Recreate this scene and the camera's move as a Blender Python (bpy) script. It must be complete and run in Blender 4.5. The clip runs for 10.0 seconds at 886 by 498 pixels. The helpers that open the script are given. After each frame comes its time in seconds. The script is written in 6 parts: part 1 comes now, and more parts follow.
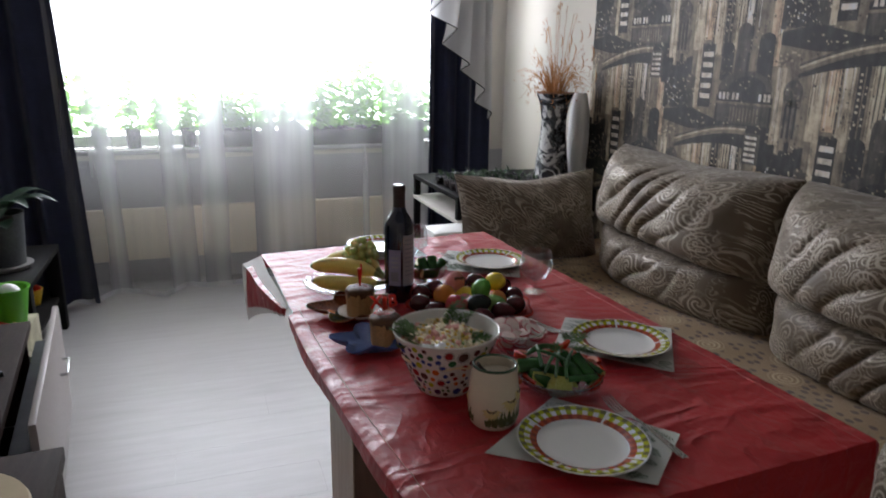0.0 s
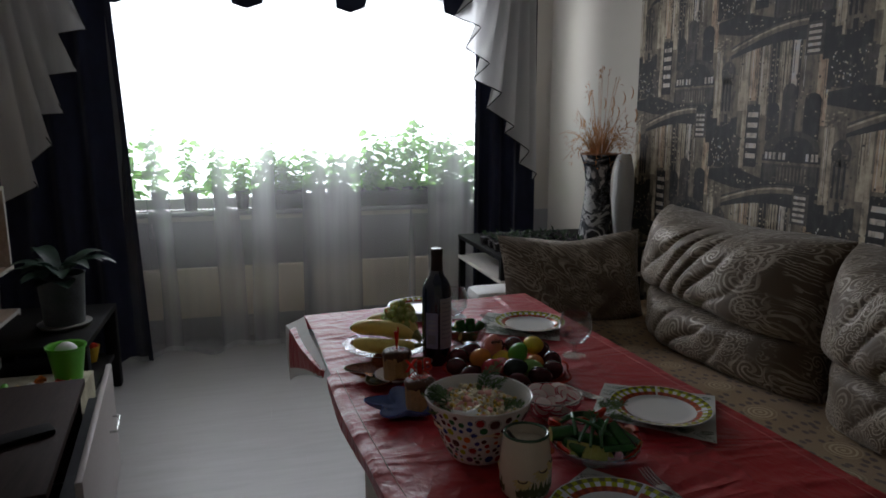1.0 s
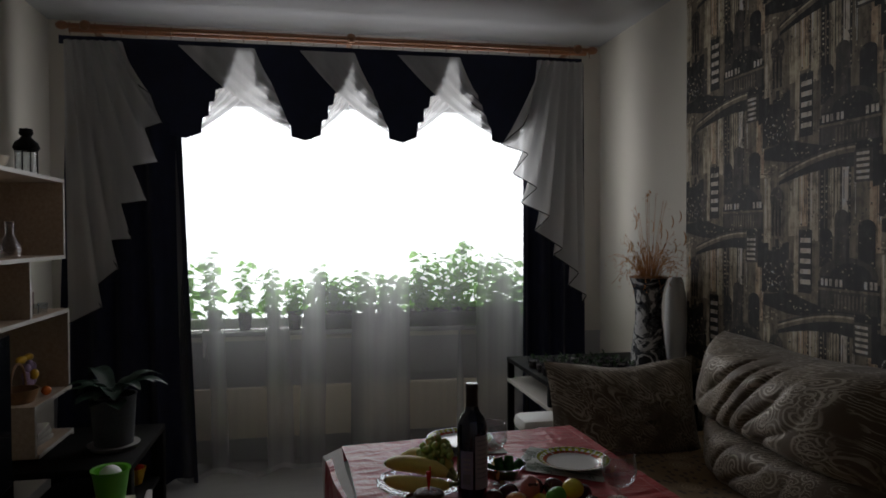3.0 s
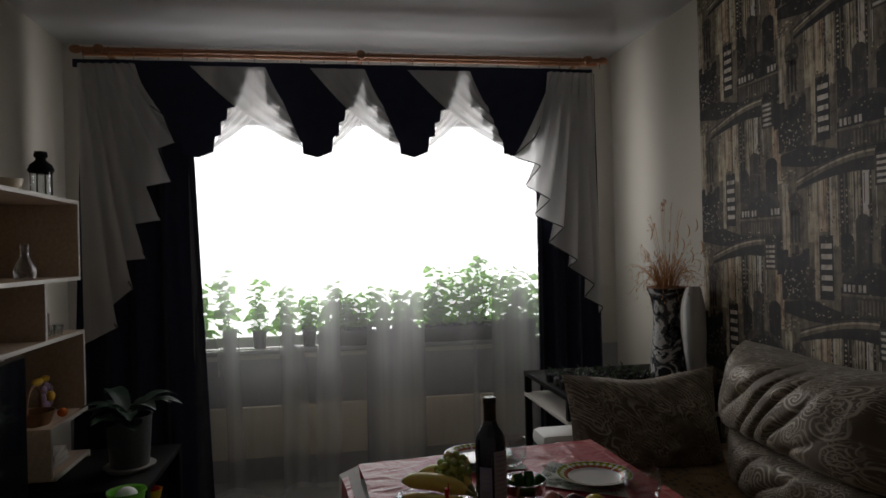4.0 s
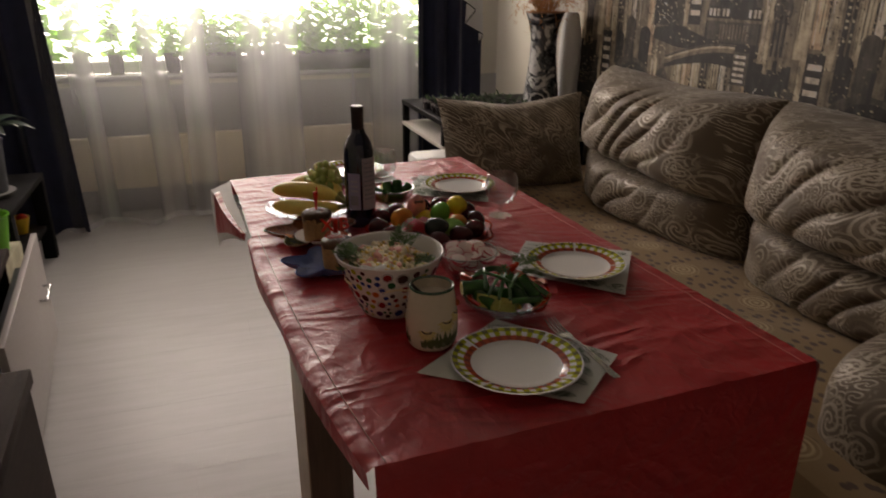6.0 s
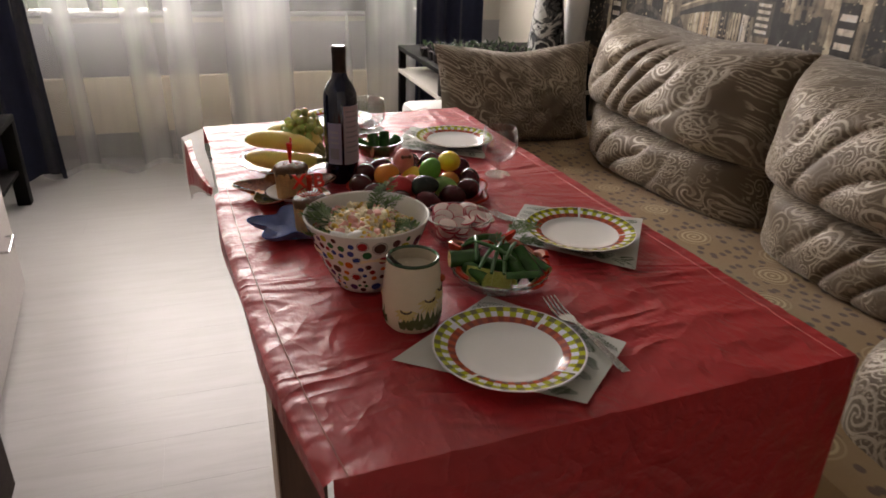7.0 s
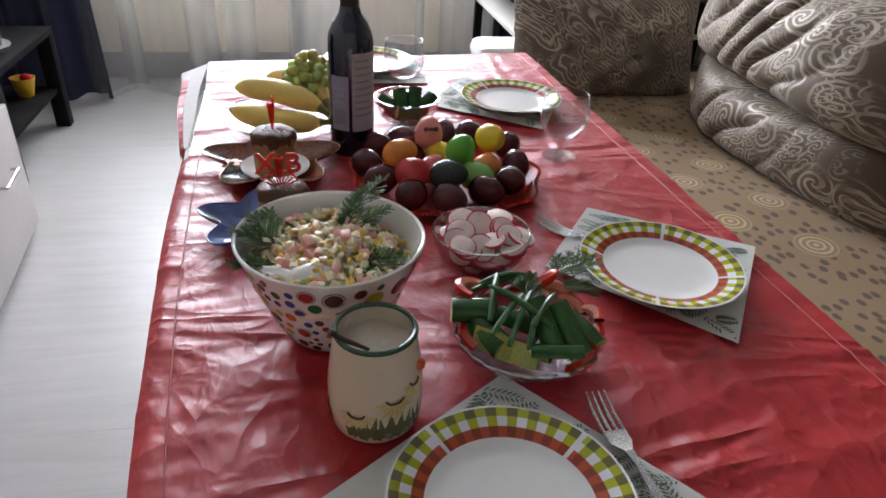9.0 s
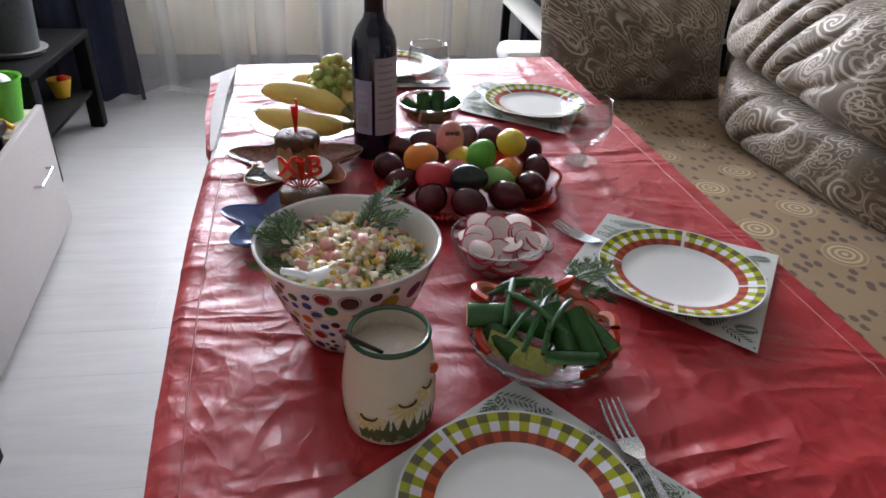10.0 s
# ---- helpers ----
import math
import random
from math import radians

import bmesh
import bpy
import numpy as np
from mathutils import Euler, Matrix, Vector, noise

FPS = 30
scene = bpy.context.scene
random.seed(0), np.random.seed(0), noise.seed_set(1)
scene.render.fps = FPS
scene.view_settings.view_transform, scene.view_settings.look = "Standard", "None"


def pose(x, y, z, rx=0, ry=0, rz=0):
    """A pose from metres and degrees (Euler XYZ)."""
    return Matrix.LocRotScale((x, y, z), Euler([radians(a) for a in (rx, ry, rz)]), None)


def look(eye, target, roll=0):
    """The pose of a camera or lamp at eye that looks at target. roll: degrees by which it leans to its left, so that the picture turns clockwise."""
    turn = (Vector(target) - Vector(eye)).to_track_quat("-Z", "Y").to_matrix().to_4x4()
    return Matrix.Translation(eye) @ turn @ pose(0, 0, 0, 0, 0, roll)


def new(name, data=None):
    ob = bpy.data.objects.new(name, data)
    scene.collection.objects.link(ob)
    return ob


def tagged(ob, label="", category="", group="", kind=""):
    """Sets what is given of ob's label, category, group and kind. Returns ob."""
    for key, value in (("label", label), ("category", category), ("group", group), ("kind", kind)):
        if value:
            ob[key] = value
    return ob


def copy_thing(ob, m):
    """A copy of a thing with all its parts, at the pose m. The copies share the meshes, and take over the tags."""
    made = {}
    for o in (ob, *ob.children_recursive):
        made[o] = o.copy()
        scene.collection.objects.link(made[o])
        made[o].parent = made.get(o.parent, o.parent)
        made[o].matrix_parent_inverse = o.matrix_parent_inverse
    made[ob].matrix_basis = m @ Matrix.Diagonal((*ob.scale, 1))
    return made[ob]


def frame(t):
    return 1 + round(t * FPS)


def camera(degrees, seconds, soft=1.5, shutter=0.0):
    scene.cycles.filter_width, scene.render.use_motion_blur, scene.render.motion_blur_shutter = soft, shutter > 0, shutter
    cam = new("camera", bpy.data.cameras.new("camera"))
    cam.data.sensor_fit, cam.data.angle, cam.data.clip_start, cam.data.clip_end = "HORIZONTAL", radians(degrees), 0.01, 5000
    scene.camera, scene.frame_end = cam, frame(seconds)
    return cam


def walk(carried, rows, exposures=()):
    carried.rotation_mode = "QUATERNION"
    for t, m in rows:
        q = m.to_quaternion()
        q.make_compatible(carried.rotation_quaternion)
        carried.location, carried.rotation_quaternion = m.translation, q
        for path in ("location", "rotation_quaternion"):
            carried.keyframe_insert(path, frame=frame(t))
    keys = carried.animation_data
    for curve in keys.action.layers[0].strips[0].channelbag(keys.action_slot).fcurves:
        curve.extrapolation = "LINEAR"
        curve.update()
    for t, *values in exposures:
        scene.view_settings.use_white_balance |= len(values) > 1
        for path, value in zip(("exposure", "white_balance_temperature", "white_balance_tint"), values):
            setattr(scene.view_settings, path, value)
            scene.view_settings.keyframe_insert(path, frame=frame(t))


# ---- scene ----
cam = camera(65.7, 10.0, 1.6, 0.5)
PATH = [
    (0, (0.259, 0.166, 1.359), (0.914, 1.98, 0.828), 0.9),
    (0.5, (0.258, 0.147, 1.384), (0.838, 2.009, 0.94), 0.8),
    (1, (0.288, 0.146, 1.377), (0.813, 2.04, 1.008), -0.0),
    (1.5, (0.311, 0.113, 1.395), (0.794, 2.027, 1.073), -1.1),
    (2, (0.323, 0.131, 1.405), (0.766, 2.072, 1.21), 0.3),
    (2.5, (0.337, 0.13, 1.429), (0.737, 2.088, 1.328), 0.6),
    (4, (0.348, 0.163, 1.419), (0.681, 2.136, 1.423), -1.4),
    (4.5, (0.354, 0.154, 1.395), (0.725, 2.115, 1.261), -0.5),
    (5, (0.367, 0.146, 1.37), (0.821, 2.068, 1.055), -0.1),
    (5.5, (0.375, 0.144, 1.335), (0.905, 1.998, 0.802), 0.5),
    (6, (0.386, 0.142, 1.336), (0.991, 1.906, 0.613), 0.4),
    (6.2, (0.392, 0.144, 1.342), (1.021, 1.888, 0.594), 0.6),
    (7.3, (0.509, 0.408, 1.266), (1.087, 2.11, 0.388), 2.2),
    (7.5, (0.547, 0.496, 1.253), (1.113, 2.193, 0.358), 2.1),
    (8, (0.6, 0.631, 1.242), (1.092, 2.298, 0.252), 1.0),
    (8.5, (0.654, 0.659, 1.238), (1.042, 2.317, 0.189), 2.0),
    (9, (0.666, 0.659, 1.245), (1.02, 2.332, 0.206), 3.4),
    (9.5, (0.674, 0.653, 1.248), (0.985, 2.336, 0.212), 3.3),
    (10, (0.676, 0.654, 1.25), (0.954, 2.342, 0.214), 2.9),
]
EXPOSURES = [(0, -0.62, 6250, 17), (0.5, -1.3, 6250, 16), (1.0, -1.9, 6250, 15), (1.5, -2.3, 6300, 15), (2.0, -2.4, 6400, 15), (2.5, -2.72, 6500, 15), (4.0, -2.6, 6900, 16), (5.0, -2.77, 7200, 17), (5.5, -2.8, 7400, 18), (5.8, -1.8, 8200, 23), (6.2, -0.9, 8300, 25), (7.5, 0.06, 6900, 20), (9.0, 0.38, 6200, 18), (10, 0.38, 6100, 18)]
walk(cam, [(t, look(eye, target, roll)) for t, eye, target, roll in PATH], EXPOSURES)
WINDOW_POWER = 130.0
SKY_GLOW = 15.0

# ---- world and light ----
world = bpy.data.worlds.new("overcast_sky")
scene.world = world
world.use_nodes = True
wt = world.node_tree
sky = wt.nodes.new("ShaderNodeTexSky")
sky.sky_type = "NISHITA"
sky.sun_disc = False
sky.sun_elevation, sky.sun_rotation = radians(38), radians(200)
wt.nodes["Background"].inputs["Strength"].default_value = 0.12
wt.links.new(sky.outputs[0], wt.nodes["Background"].inputs["Color"])

lamp = bpy.data.lights.new("window_daylight", "AREA")
lamp.shape, lamp.size, lamp.size_y = "RECTANGLE", 2.4, 1.5
lamp.energy, lamp.color = WINDOW_POWER, (0.94, 0.97, 1.0)
lamp_ob = new("window_daylight", lamp)
lamp_ob.matrix_world = pose(0.62, 4.86, 1.58, -90, 0, 0)

# the bright overcast sky beyond the window
bd_mat = bpy.data.materials.new("overcast_backdrop")
bd_mat.use_nodes = True
bd_t = bd_mat.node_tree
bd_e = bd_t.nodes.new("ShaderNodeEmission")
bd_e.inputs["Color"].default_value = (0.95, 0.98, 1.0, 1)
bd_e.inputs["Strength"].default_value = SKY_GLOW
bd_t.links.new(bd_e.outputs[0], bd_t.nodes["Material Output"].inputs["Surface"])
bd_me = bpy.data.meshes.new("backdrop")
bd_me.from_pydata([(-9, 9, -4), (10, 9, -4), (10, 9, 8), (-9, 9, 8)], [], [(0, 1, 2, 3)])
bd_me.materials.append(bd_mat)
tagged(new("backdrop", bd_me), "bright white overcast sky outside the window", "sky", kind="structure")


# ---- node helpers and materials ----
class Nodes:
    """A small writer of shader nodes."""

    def __init__(self, name):
        self.mat = bpy.data.materials.new(name)
        self.mat.use_nodes = True
        self.t = self.mat.node_tree
        self.b = self.t.nodes["Principled BSDF"]
        self.out = self.t.nodes["Material Output"]

    def put(self, sock, v):
        if isinstance(v, bpy.types.NodeSocket):
            self.t.links.new(v, sock)
        elif v is not None:
            if sock.type == "RGBA" and len(v) == 3:
                v = (*v, 1)
            sock.default_value = v

    def node(self, kind, **kw):
        n = self.t.nodes.new(kind)
        for k, v in kw.items():
            self.put(n.inputs[k], v)
        return n

    def math(self, op, a, b=None, c=None):
        n = self.t.nodes.new("ShaderNodeMath")
        n.operation = op
        for i, v in enumerate((a, b, c)):
            if v is not None:
                self.put(n.inputs[i], v)
        return n.outputs[0]

    def pos(self, space="Object"):
        return self.t.nodes.new("ShaderNodeTexCoord").outputs[space]

    def world_pos(self):
        return self.t.nodes.new("ShaderNodeNewGeometry").outputs["Position"]

    def noise(self, scale, detail=4, vec=None, rough=0.55, dist=0.0):
        n = self.node("ShaderNodeTexNoise", Scale=scale, Detail=detail, Roughness=rough, Distortion=dist)
        if vec is not None:
            self.t.links.new(vec, n.inputs["Vector"])
        return n.outputs["Fac"]

    def ramp(self, fac, stops):
        n = self.t.nodes.new("ShaderNodeValToRGB")
        e = n.color_ramp.elements
        while len(e) < len(stops):
            e.new(0.5)
        for el, (p, c) in zip(e, stops):
            el.position = p
            el.color = (*c, 1) if len(c) == 3 else c
        self.put(n.inputs[0], fac)
        return n.outputs[0]

    def remap(self, v, a, b, c=0.0, d=1.0):
        n = self.node("ShaderNodeMapRange")
        for i, x in enumerate((v, a, b, c, d)):
            self.put(n.inputs[i], x)
        return n.outputs[0]

    def mix(self, f, a, b, mode="MIX"):
        n = self.t.nodes.new("ShaderNodeMix")
        n.data_type, n.blend_type = "RGBA", mode
        self.put(n.inputs[0], f)
        self.put(n.inputs[6], a)
        self.put(n.inputs[7], b)
        return n.outputs[2]

    def scaled(self, vec, sx, sy, sz):
        n = self.t.nodes.new("ShaderNodeMapping")
        self.t.links.new(vec, n.inputs[0])
        n.inputs["Scale"].default_value = (sx, sy, sz)
        return n.outputs[0]

    def bump(self, h, strength=0.3, dist=0.002):
        n = self.node("ShaderNodeBump", Strength=strength, Distance=dist, Height=h)
        self.t.links.new(n.outputs[0], self.b.inputs["Normal"])

    def set(self, color=None, rough=None, metal=None, **kw):
        self.put(self.b.inputs["Base Color"], color)
        self.put(self.b.inputs["Roughness"], rough)
        self.put(self.b.inputs["Metallic"], metal)
        for k, v in kw.items():
            self.put(self.b.inputs[k.replace("_", " ")], v)
        return self


def plain(name, color, rough=0.5, vary=0.12, scale=30.0, bump=0.0, metal=0.0, **kw):
    """A surface with two scales of uneven colour, gloss and fine relief."""
    n = Nodes(name)
    p = n.world_pos()
    big, fine = n.noise(scale * 0.12, 3, p), n.noise(scale * 3, 4, p)
    f = n.math("ADD", n.math("MULTIPLY", big, 0.6), n.math("MULTIPLY", fine, 0.4))
    lo = tuple(c * (1 - vary) for c in color)
    hi = tuple(min(1, c * (1 + vary)) for c in color)
    n.set(n.ramp(f, [(0.3, lo), (0.7, hi)]), n.remap(fine, 0.3, 0.7, max(0.02, rough - 0.06), min(1, rough + 0.06)), metal, **kw)
    if bump:
        n.bump(fine, bump, 0.001)
    return n.mat


def glass(name, color=(0.93, 0.95, 0.955), rough=0.02, relief=0.0, body=0.08):
    """Thin clear ware: light passes straight, the surface glints."""
    n = Nodes(name)
    tr = n.node("ShaderNodeBsdfTransparent", Color=color)
    gl = n.node("ShaderNodeBsdfGlossy", Roughness=rough)
    fr = n.node("ShaderNodeLayerWeight", Blend=0.5)
    if relief:
        v = n.node("ShaderNodeTexVoronoi", Scale=90.0)
        n.t.links.new(n.world_pos(), v.inputs["Vector"])
        b = n.node("ShaderNodeBump", Strength=relief, Distance=0.004, Height=v.outputs["Distance"])
        n.t.links.new(b.outputs[0], gl.inputs["Normal"])
        n.t.links.new(b.outputs[0], fr.inputs["Normal"])
    m = n.node("ShaderNodeMixShader")
    n.put(m.inputs[0], n.math("ADD", n.math("MULTIPLY", n.math("POWER", fr.outputs["Facing"], 3.0), 0.8), body))
    n.t.links.new(tr.outputs[0], m.inputs[1])
    n.t.links.new(gl.outputs[0], m.inputs[2])
    n.t.links.new(m.outputs[0], n.out.inputs["Surface"])
    return n.mat


def sheer(name, color, clear, thin=0.5):
    """Thin woven cloth: partly clear, partly scattering light through."""
    n = Nodes(name)
    tr = n.node("ShaderNodeBsdfTransparent")
    tl = n.node("ShaderNodeBsdfTranslucent", Color=color)
    df = n.node("ShaderNodeBsdfDiffuse", Color=color)
    m1, m2 = n.node("ShaderNodeMixShader"), n.node("ShaderNodeMixShader")
    m1.inputs[0].default_value = thin
    n.t.links.new(df.outputs[0], m1.inputs[1])
    n.t.links.new(tl.outputs[0], m1.inputs[2])
    v = n.noise(2.6, 1, n.scaled(n.world_pos(), 2.4, 0.5, 0.10))
    w = n.noise(30, 2, n.scaled(n.world_pos(), 1.0, 0.2, 0.02))
    gather = n.math("ADD", n.remap(v, 0.48, 0.68, -0.07, 0.17), n.remap(w, 0.35, 0.65, -0.02, 0.02))
    n.put(m2.inputs[0], n.math("ADD", gather, 1 - clear))
    n.t.links.new(tr.outputs[0], m2.inputs[1])
    n.t.links.new(m1.outputs[0], m2.inputs[2])
    n.t.links.new(m2.outputs[0], n.out.inputs["Surface"])
    return n.mat


def leafy(name, color, thin=0.45):
    n = Nodes(name)
    f = n.noise(40, 3, n.world_pos())
    col = n.ramp(f, [(0.3, tuple(c * 0.6 for c in color)), (0.7, tuple(c * 1.35 for c in color))])
    n.set(col, 0.45)
    tl = n.node("ShaderNodeBsdfTranslucent", Color=col)
    m = n.node("ShaderNodeMixShader")
    m.inputs[0].default_value = thin
    n.t.links.new(n.b.outputs[0], m.inputs[1])
    n.t.links.new(tl.outputs[0], m.inputs[2])
    n.t.links.new(m.outputs[0], n.out.inputs["Surface"])
    return n.mat


def paisley_mat():
    """Grey-brown woven upholstery with silvery scrolls."""
    n = Nodes("paisley_fabric")
    s = n.node("ShaderNodeSeparateXYZ")
    n.t.links.new(n.world_pos(), s.inputs[0])
    x, y, z = s.outputs
    u = n.math("ADD", y, n.math("MULTIPLY", x, 0.9))
    v = n.math("ADD", z, n.math("MULTIPLY", x, 0.45))
    wob = n.noise(7, 2, n.world_pos())
    u = n.math("ADD", u, n.math("MULTIPLY", wob, 0.055))
    v = n.math("ADD", v, n.math("MULTIPLY", n.noise(6, 2, n.scaled(n.world_pos(), 1, -1, 1.3)), 0.055))
    c = n.node("ShaderNodeCombineXYZ", X=n.math("ADD", n.math("MULTIPLY", u, 1.25), n.math("MULTIPLY", v, 0.55)), Y=n.math("SUBTRACT", v, n.math("MULTIPLY", u, 0.25)), Z=0.0)

    def swirl(scale, turns, rand, arms):
        vo = n.t.nodes.new("ShaderNodeTexVoronoi")
        vo.voronoi_dimensions = "2D"
        n.put(vo.inputs["Scale"], scale)
        n.put(vo.inputs["Randomness"], rand)
        n.t.links.new(c.outputs[0], vo.inputs["Vector"])
        d = n.t.nodes.new("ShaderNodeVectorMath")
        d.operation = "SUBTRACT"
        n.t.links.new(c.outputs[0], d.inputs[0])
        n.t.links.new(vo.outputs["Position"], d.inputs[1])
        q = n.node("ShaderNodeSeparateXYZ")
        n.t.links.new(d.outputs[0], q.inputs[0])
        ang = n.math("ARCTAN2", q.outputs[1], q.outputs[0])
        hue = n.node("ShaderNodeSeparateXYZ")
        n.t.links.new(vo.outputs["Color"], hue.inputs[0])
        ph = n.math("ADD", n.math("MULTIPLY", vo.outputs["Distance"], turns), n.math("MULTIPLY", ang, arms))
        ph = n.math("ADD", ph, n.math("MULTIPLY", hue.outputs[0], 6.0))
        return n.math("SINE", ph), vo.outputs["Distance"]

    a, da = swirl(8.5, 34.0, 1.0, 2.0)
    b, db = swirl(22.0, 20.0, 1.0, 2.0)
    big = n.remap(a, 0.15, 0.55)
    small = n.remap(b, 0.45, 0.75)
    grain = n.noise(900, 2, n.world_pos())
    patch = n.remap(n.noise(9, 2, n.world_pos()), 0.41, 0.57)
    patch2 = n.remap(n.noise(6.5, 3, n.scaled(n.world_pos(), 1, 1, -1)), 0.39, 0.54, 0.15, 1.0)
    line = n.math("MAXIMUM", n.math("MULTIPLY", n.math("MULTIPLY", big, patch2), n.remap(da, 0.60, 0.48)), n.math("MULTIPLY", small, patch))
    line = n.math("MULTIPLY", line, n.remap(grain, 0.2, 0.7, 0.55, 1.0))
    col = n.mix(line, n.mix(grain, (0.098, 0.071, 0.044), (0.148, 0.110, 0.071)), (0.50, 0.435, 0.345))
    n.set(col, n.remap(line, 0, 1, 0.60, 0.36), n.math("MULTIPLY", line, 0.22), Sheen_Weight=0.15)
    n.bump(n.math("ADD", line, n.math("MULTIPLY", grain, 0.4)), 0.25, 0.0015)
    return n.mat


def seat_mat():
    """Ochre woven seat cover with brown flecks and rings."""
    n = Nodes("ochre_cover")
    p = n.world_pos()
    v = n.node("ShaderNodeTexVoronoi", Scale=34.0, Randomness=0.9)
    v.voronoi_dimensions = "2D"
    n.t.links.new(n.scaled(p, 1.0, 0.75, 1), v.inputs["Vector"])
    h = n.node("ShaderNodeSeparateXYZ")
    n.t.links.new(v.outputs["Color"], h.inputs[0])
    fleck = n.math("MULTIPLY", n.remap(v.outputs["Distance"], 0.34, 0.26), n.math("GREATER_THAN", h.outputs[0], 0.38))
    r = n.node("ShaderNodeTexVoronoi", Scale=4.6, Randomness=0.7)
    r.voronoi_dimensions = "2D"
    n.t.links.new(p, r.inputs["Vector"])
    ring = n.math("MULTIPLY", n.remap(n.math("SINE", n.math("MULTIPLY", r.outputs["Distance"], 90.0)), 0.0, 0.5), n.remap(r.outputs["Distance"], 0.24, 0.2))
    inside = n.remap(r.outputs["Distance"], 0.26, 0.23)
    grain = n.noise(500, 3, p)
    base = n.mix(grain, (0.20, 0.118, 0.043), (0.30, 0.192, 0.080))
    col = n.mix(n.math("MULTIPLY", fleck, n.math("SUBTRACT", 1.0, inside)), base, (0.085, 0.042, 0.018))
    col = n.mix(n.math("MULTIPLY", ring, 0.75), col, (0.52, 0.40, 0.22))
    n.set(col, 0.85, 0, Sheen_Weight=0.2)
    n.bump(n.math("ADD", grain, n.math("MULTIPLY", ring, 0.6)), 0.35, 0.0015)
    return n.mat


def vinyl_mat():
    """Glossy red oilcloth with an embossed floral relief and small creases."""
    n = Nodes("red_oilcloth")
    p = n.world_pos()
    w = n.node("ShaderNodeTexVoronoi", Scale=38.0, Randomness=1.0)
    w.feature = "SMOOTH_F1"
    n.t.links.new(p, w.inputs["Vector"])
    emb = n.math("SINE", n.math("MULTIPLY", w.outputs["Distance"], 20.0))
    mask = n.remap(n.noise(9, 3, p), 0.50, 0.62)
    fold = n.math("ABSOLUTE", n.math("SUBTRACT", n.noise(5.5, 2, n.scaled(p, 0.75, 1.5, 1), 0.5, 0.7), 0.5))
    fold2 = n.math("ABSOLUTE", n.math("SUBTRACT", n.noise(13, 2, n.scaled(p, 1, 0.8, 1), 0.5, 0.4), 0.5))
    fine = n.noise(160, 3, p)
    h = n.math("ADD", n.math("MULTIPLY", n.math("MULTIPLY", emb, mask), 0.02), n.math("ADD", n.math("MULTIPLY", fold, -2.4), n.math("ADD", n.math("MULTIPLY", fold2, -1.0), n.math("MULTIPLY", n.math("ABSOLUTE", n.math("SUBTRACT", n.noise(34, 2, n.scaled(p, 1, 0.6, 1), 0.5, 0.5), 0.5)), -0.38))))
    col = n.mix(n.noise(5, 3, p), (0.37, 0.015, 0.019), (0.45, 0.022, 0.027))
    n.set(col, n.remap(fine, 0.3, 0.7, 0.38, 0.46), 0, Specular_IOR_Level=0.60)
    n.bump(h, 0.85, 0.012)
    return n.mat


def laminate_mat():
    n = Nodes("pale_laminate")
    p = n.world_pos()
    rnd = n.t.nodes.new("ShaderNodeObjectInfo").outputs["Random"]
    g = n.noise(3, 6, n.scaled(p, 1.1, 9, 1), 0.6, 0.4)
    g2 = n.noise(2.2, 3, p)
    f = n.math("ADD", n.math("MULTIPLY", g, 0.7), n.math("MULTIPLY", g2, 0.3))
    col = n.ramp(f, [(0.3, (0.37, 0.357, 0.344)), (0.55, (0.43, 0.417, 0.408)), (0.75, (0.47, 0.46, 0.455))])
    col = n.mix(n.remap(rnd, 0, 1, 0.0, 0.16), col, (0.45, 0.43, 0.41))
    n.set(col, n.remap(g, 0.3, 0.7, 0.33, 0.45))
    n.bump(g, 0.12, 0.001)
    return n.mat


def wood_mat(name, dark, light, rough=0.45, axis=(1, 14, 14)):
    n = Nodes(name)
    p = n.world_pos()
    g = n.noise(4, 6, n.scaled(p, *axis), 0.62, 0.6)
    fine = n.noise(60, 3, n.scaled(p, *axis))
    n.set(n.ramp(g, [(0.3, dark), (0.7, light)]), n.remap(fine, 0.3, 0.7, rough - 0.05, rough + 0.08))
    n.bump(fine, 0.15, 0.001)
    return n.mat


def wall_mat(name, color):
    n = Nodes(name)
    p = n.world_pos()
    f = n.noise(220, 4, p)
    b = n.noise(1.5, 3, p)
    n.set(n.mix(b, tuple(c * 0.92 for c in color), color), 0.85)
    n.bump(f, 0.35, 0.0015)
    return n.mat


M = {}
M["wall"] = wall_mat("cream_wallpaper", (0.70, 0.655, 0.57))
n_ = Nodes("stretch_ceiling")
n_.set(n_.mix(n_.noise(0.8, 2, n_.world_pos()), (0.54, 0.55, 0.565), (0.58, 0.59, 0.605)), 0.09, 0, Specular_IOR_Level=0.7)
M["ceiling"] = n_.mat
M["laminate"] = laminate_mat()
M["white_paint"] = plain("white_paint", (0.74, 0.74, 0.72), 0.4, 0.04)
M["radiator"] = plain("cream_enamel", (0.80, 0.71, 0.56), 0.4, 0.05)
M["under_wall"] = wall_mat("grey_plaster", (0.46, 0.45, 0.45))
M["sill"] = plain("grey_sill", (0.34, 0.33, 0.325), 0.5, 0.06)
M["navy"] = plain("navy_cloth", (0.009, 0.014, 0.045), 0.75, 0.25, 120, 0.3, Sheen_Weight=0.15)
M["tulle"] = sheer("white_tulle", (0.88, 0.89, 0.91), 0.70)
M["tulle_hem"] = sheer("tulle_hem", (0.86, 0.87, 0.88), 0.55)
M["voile"] = sheer("white_voile", (0.86, 0.86, 0.85), 0.16, 0.40)
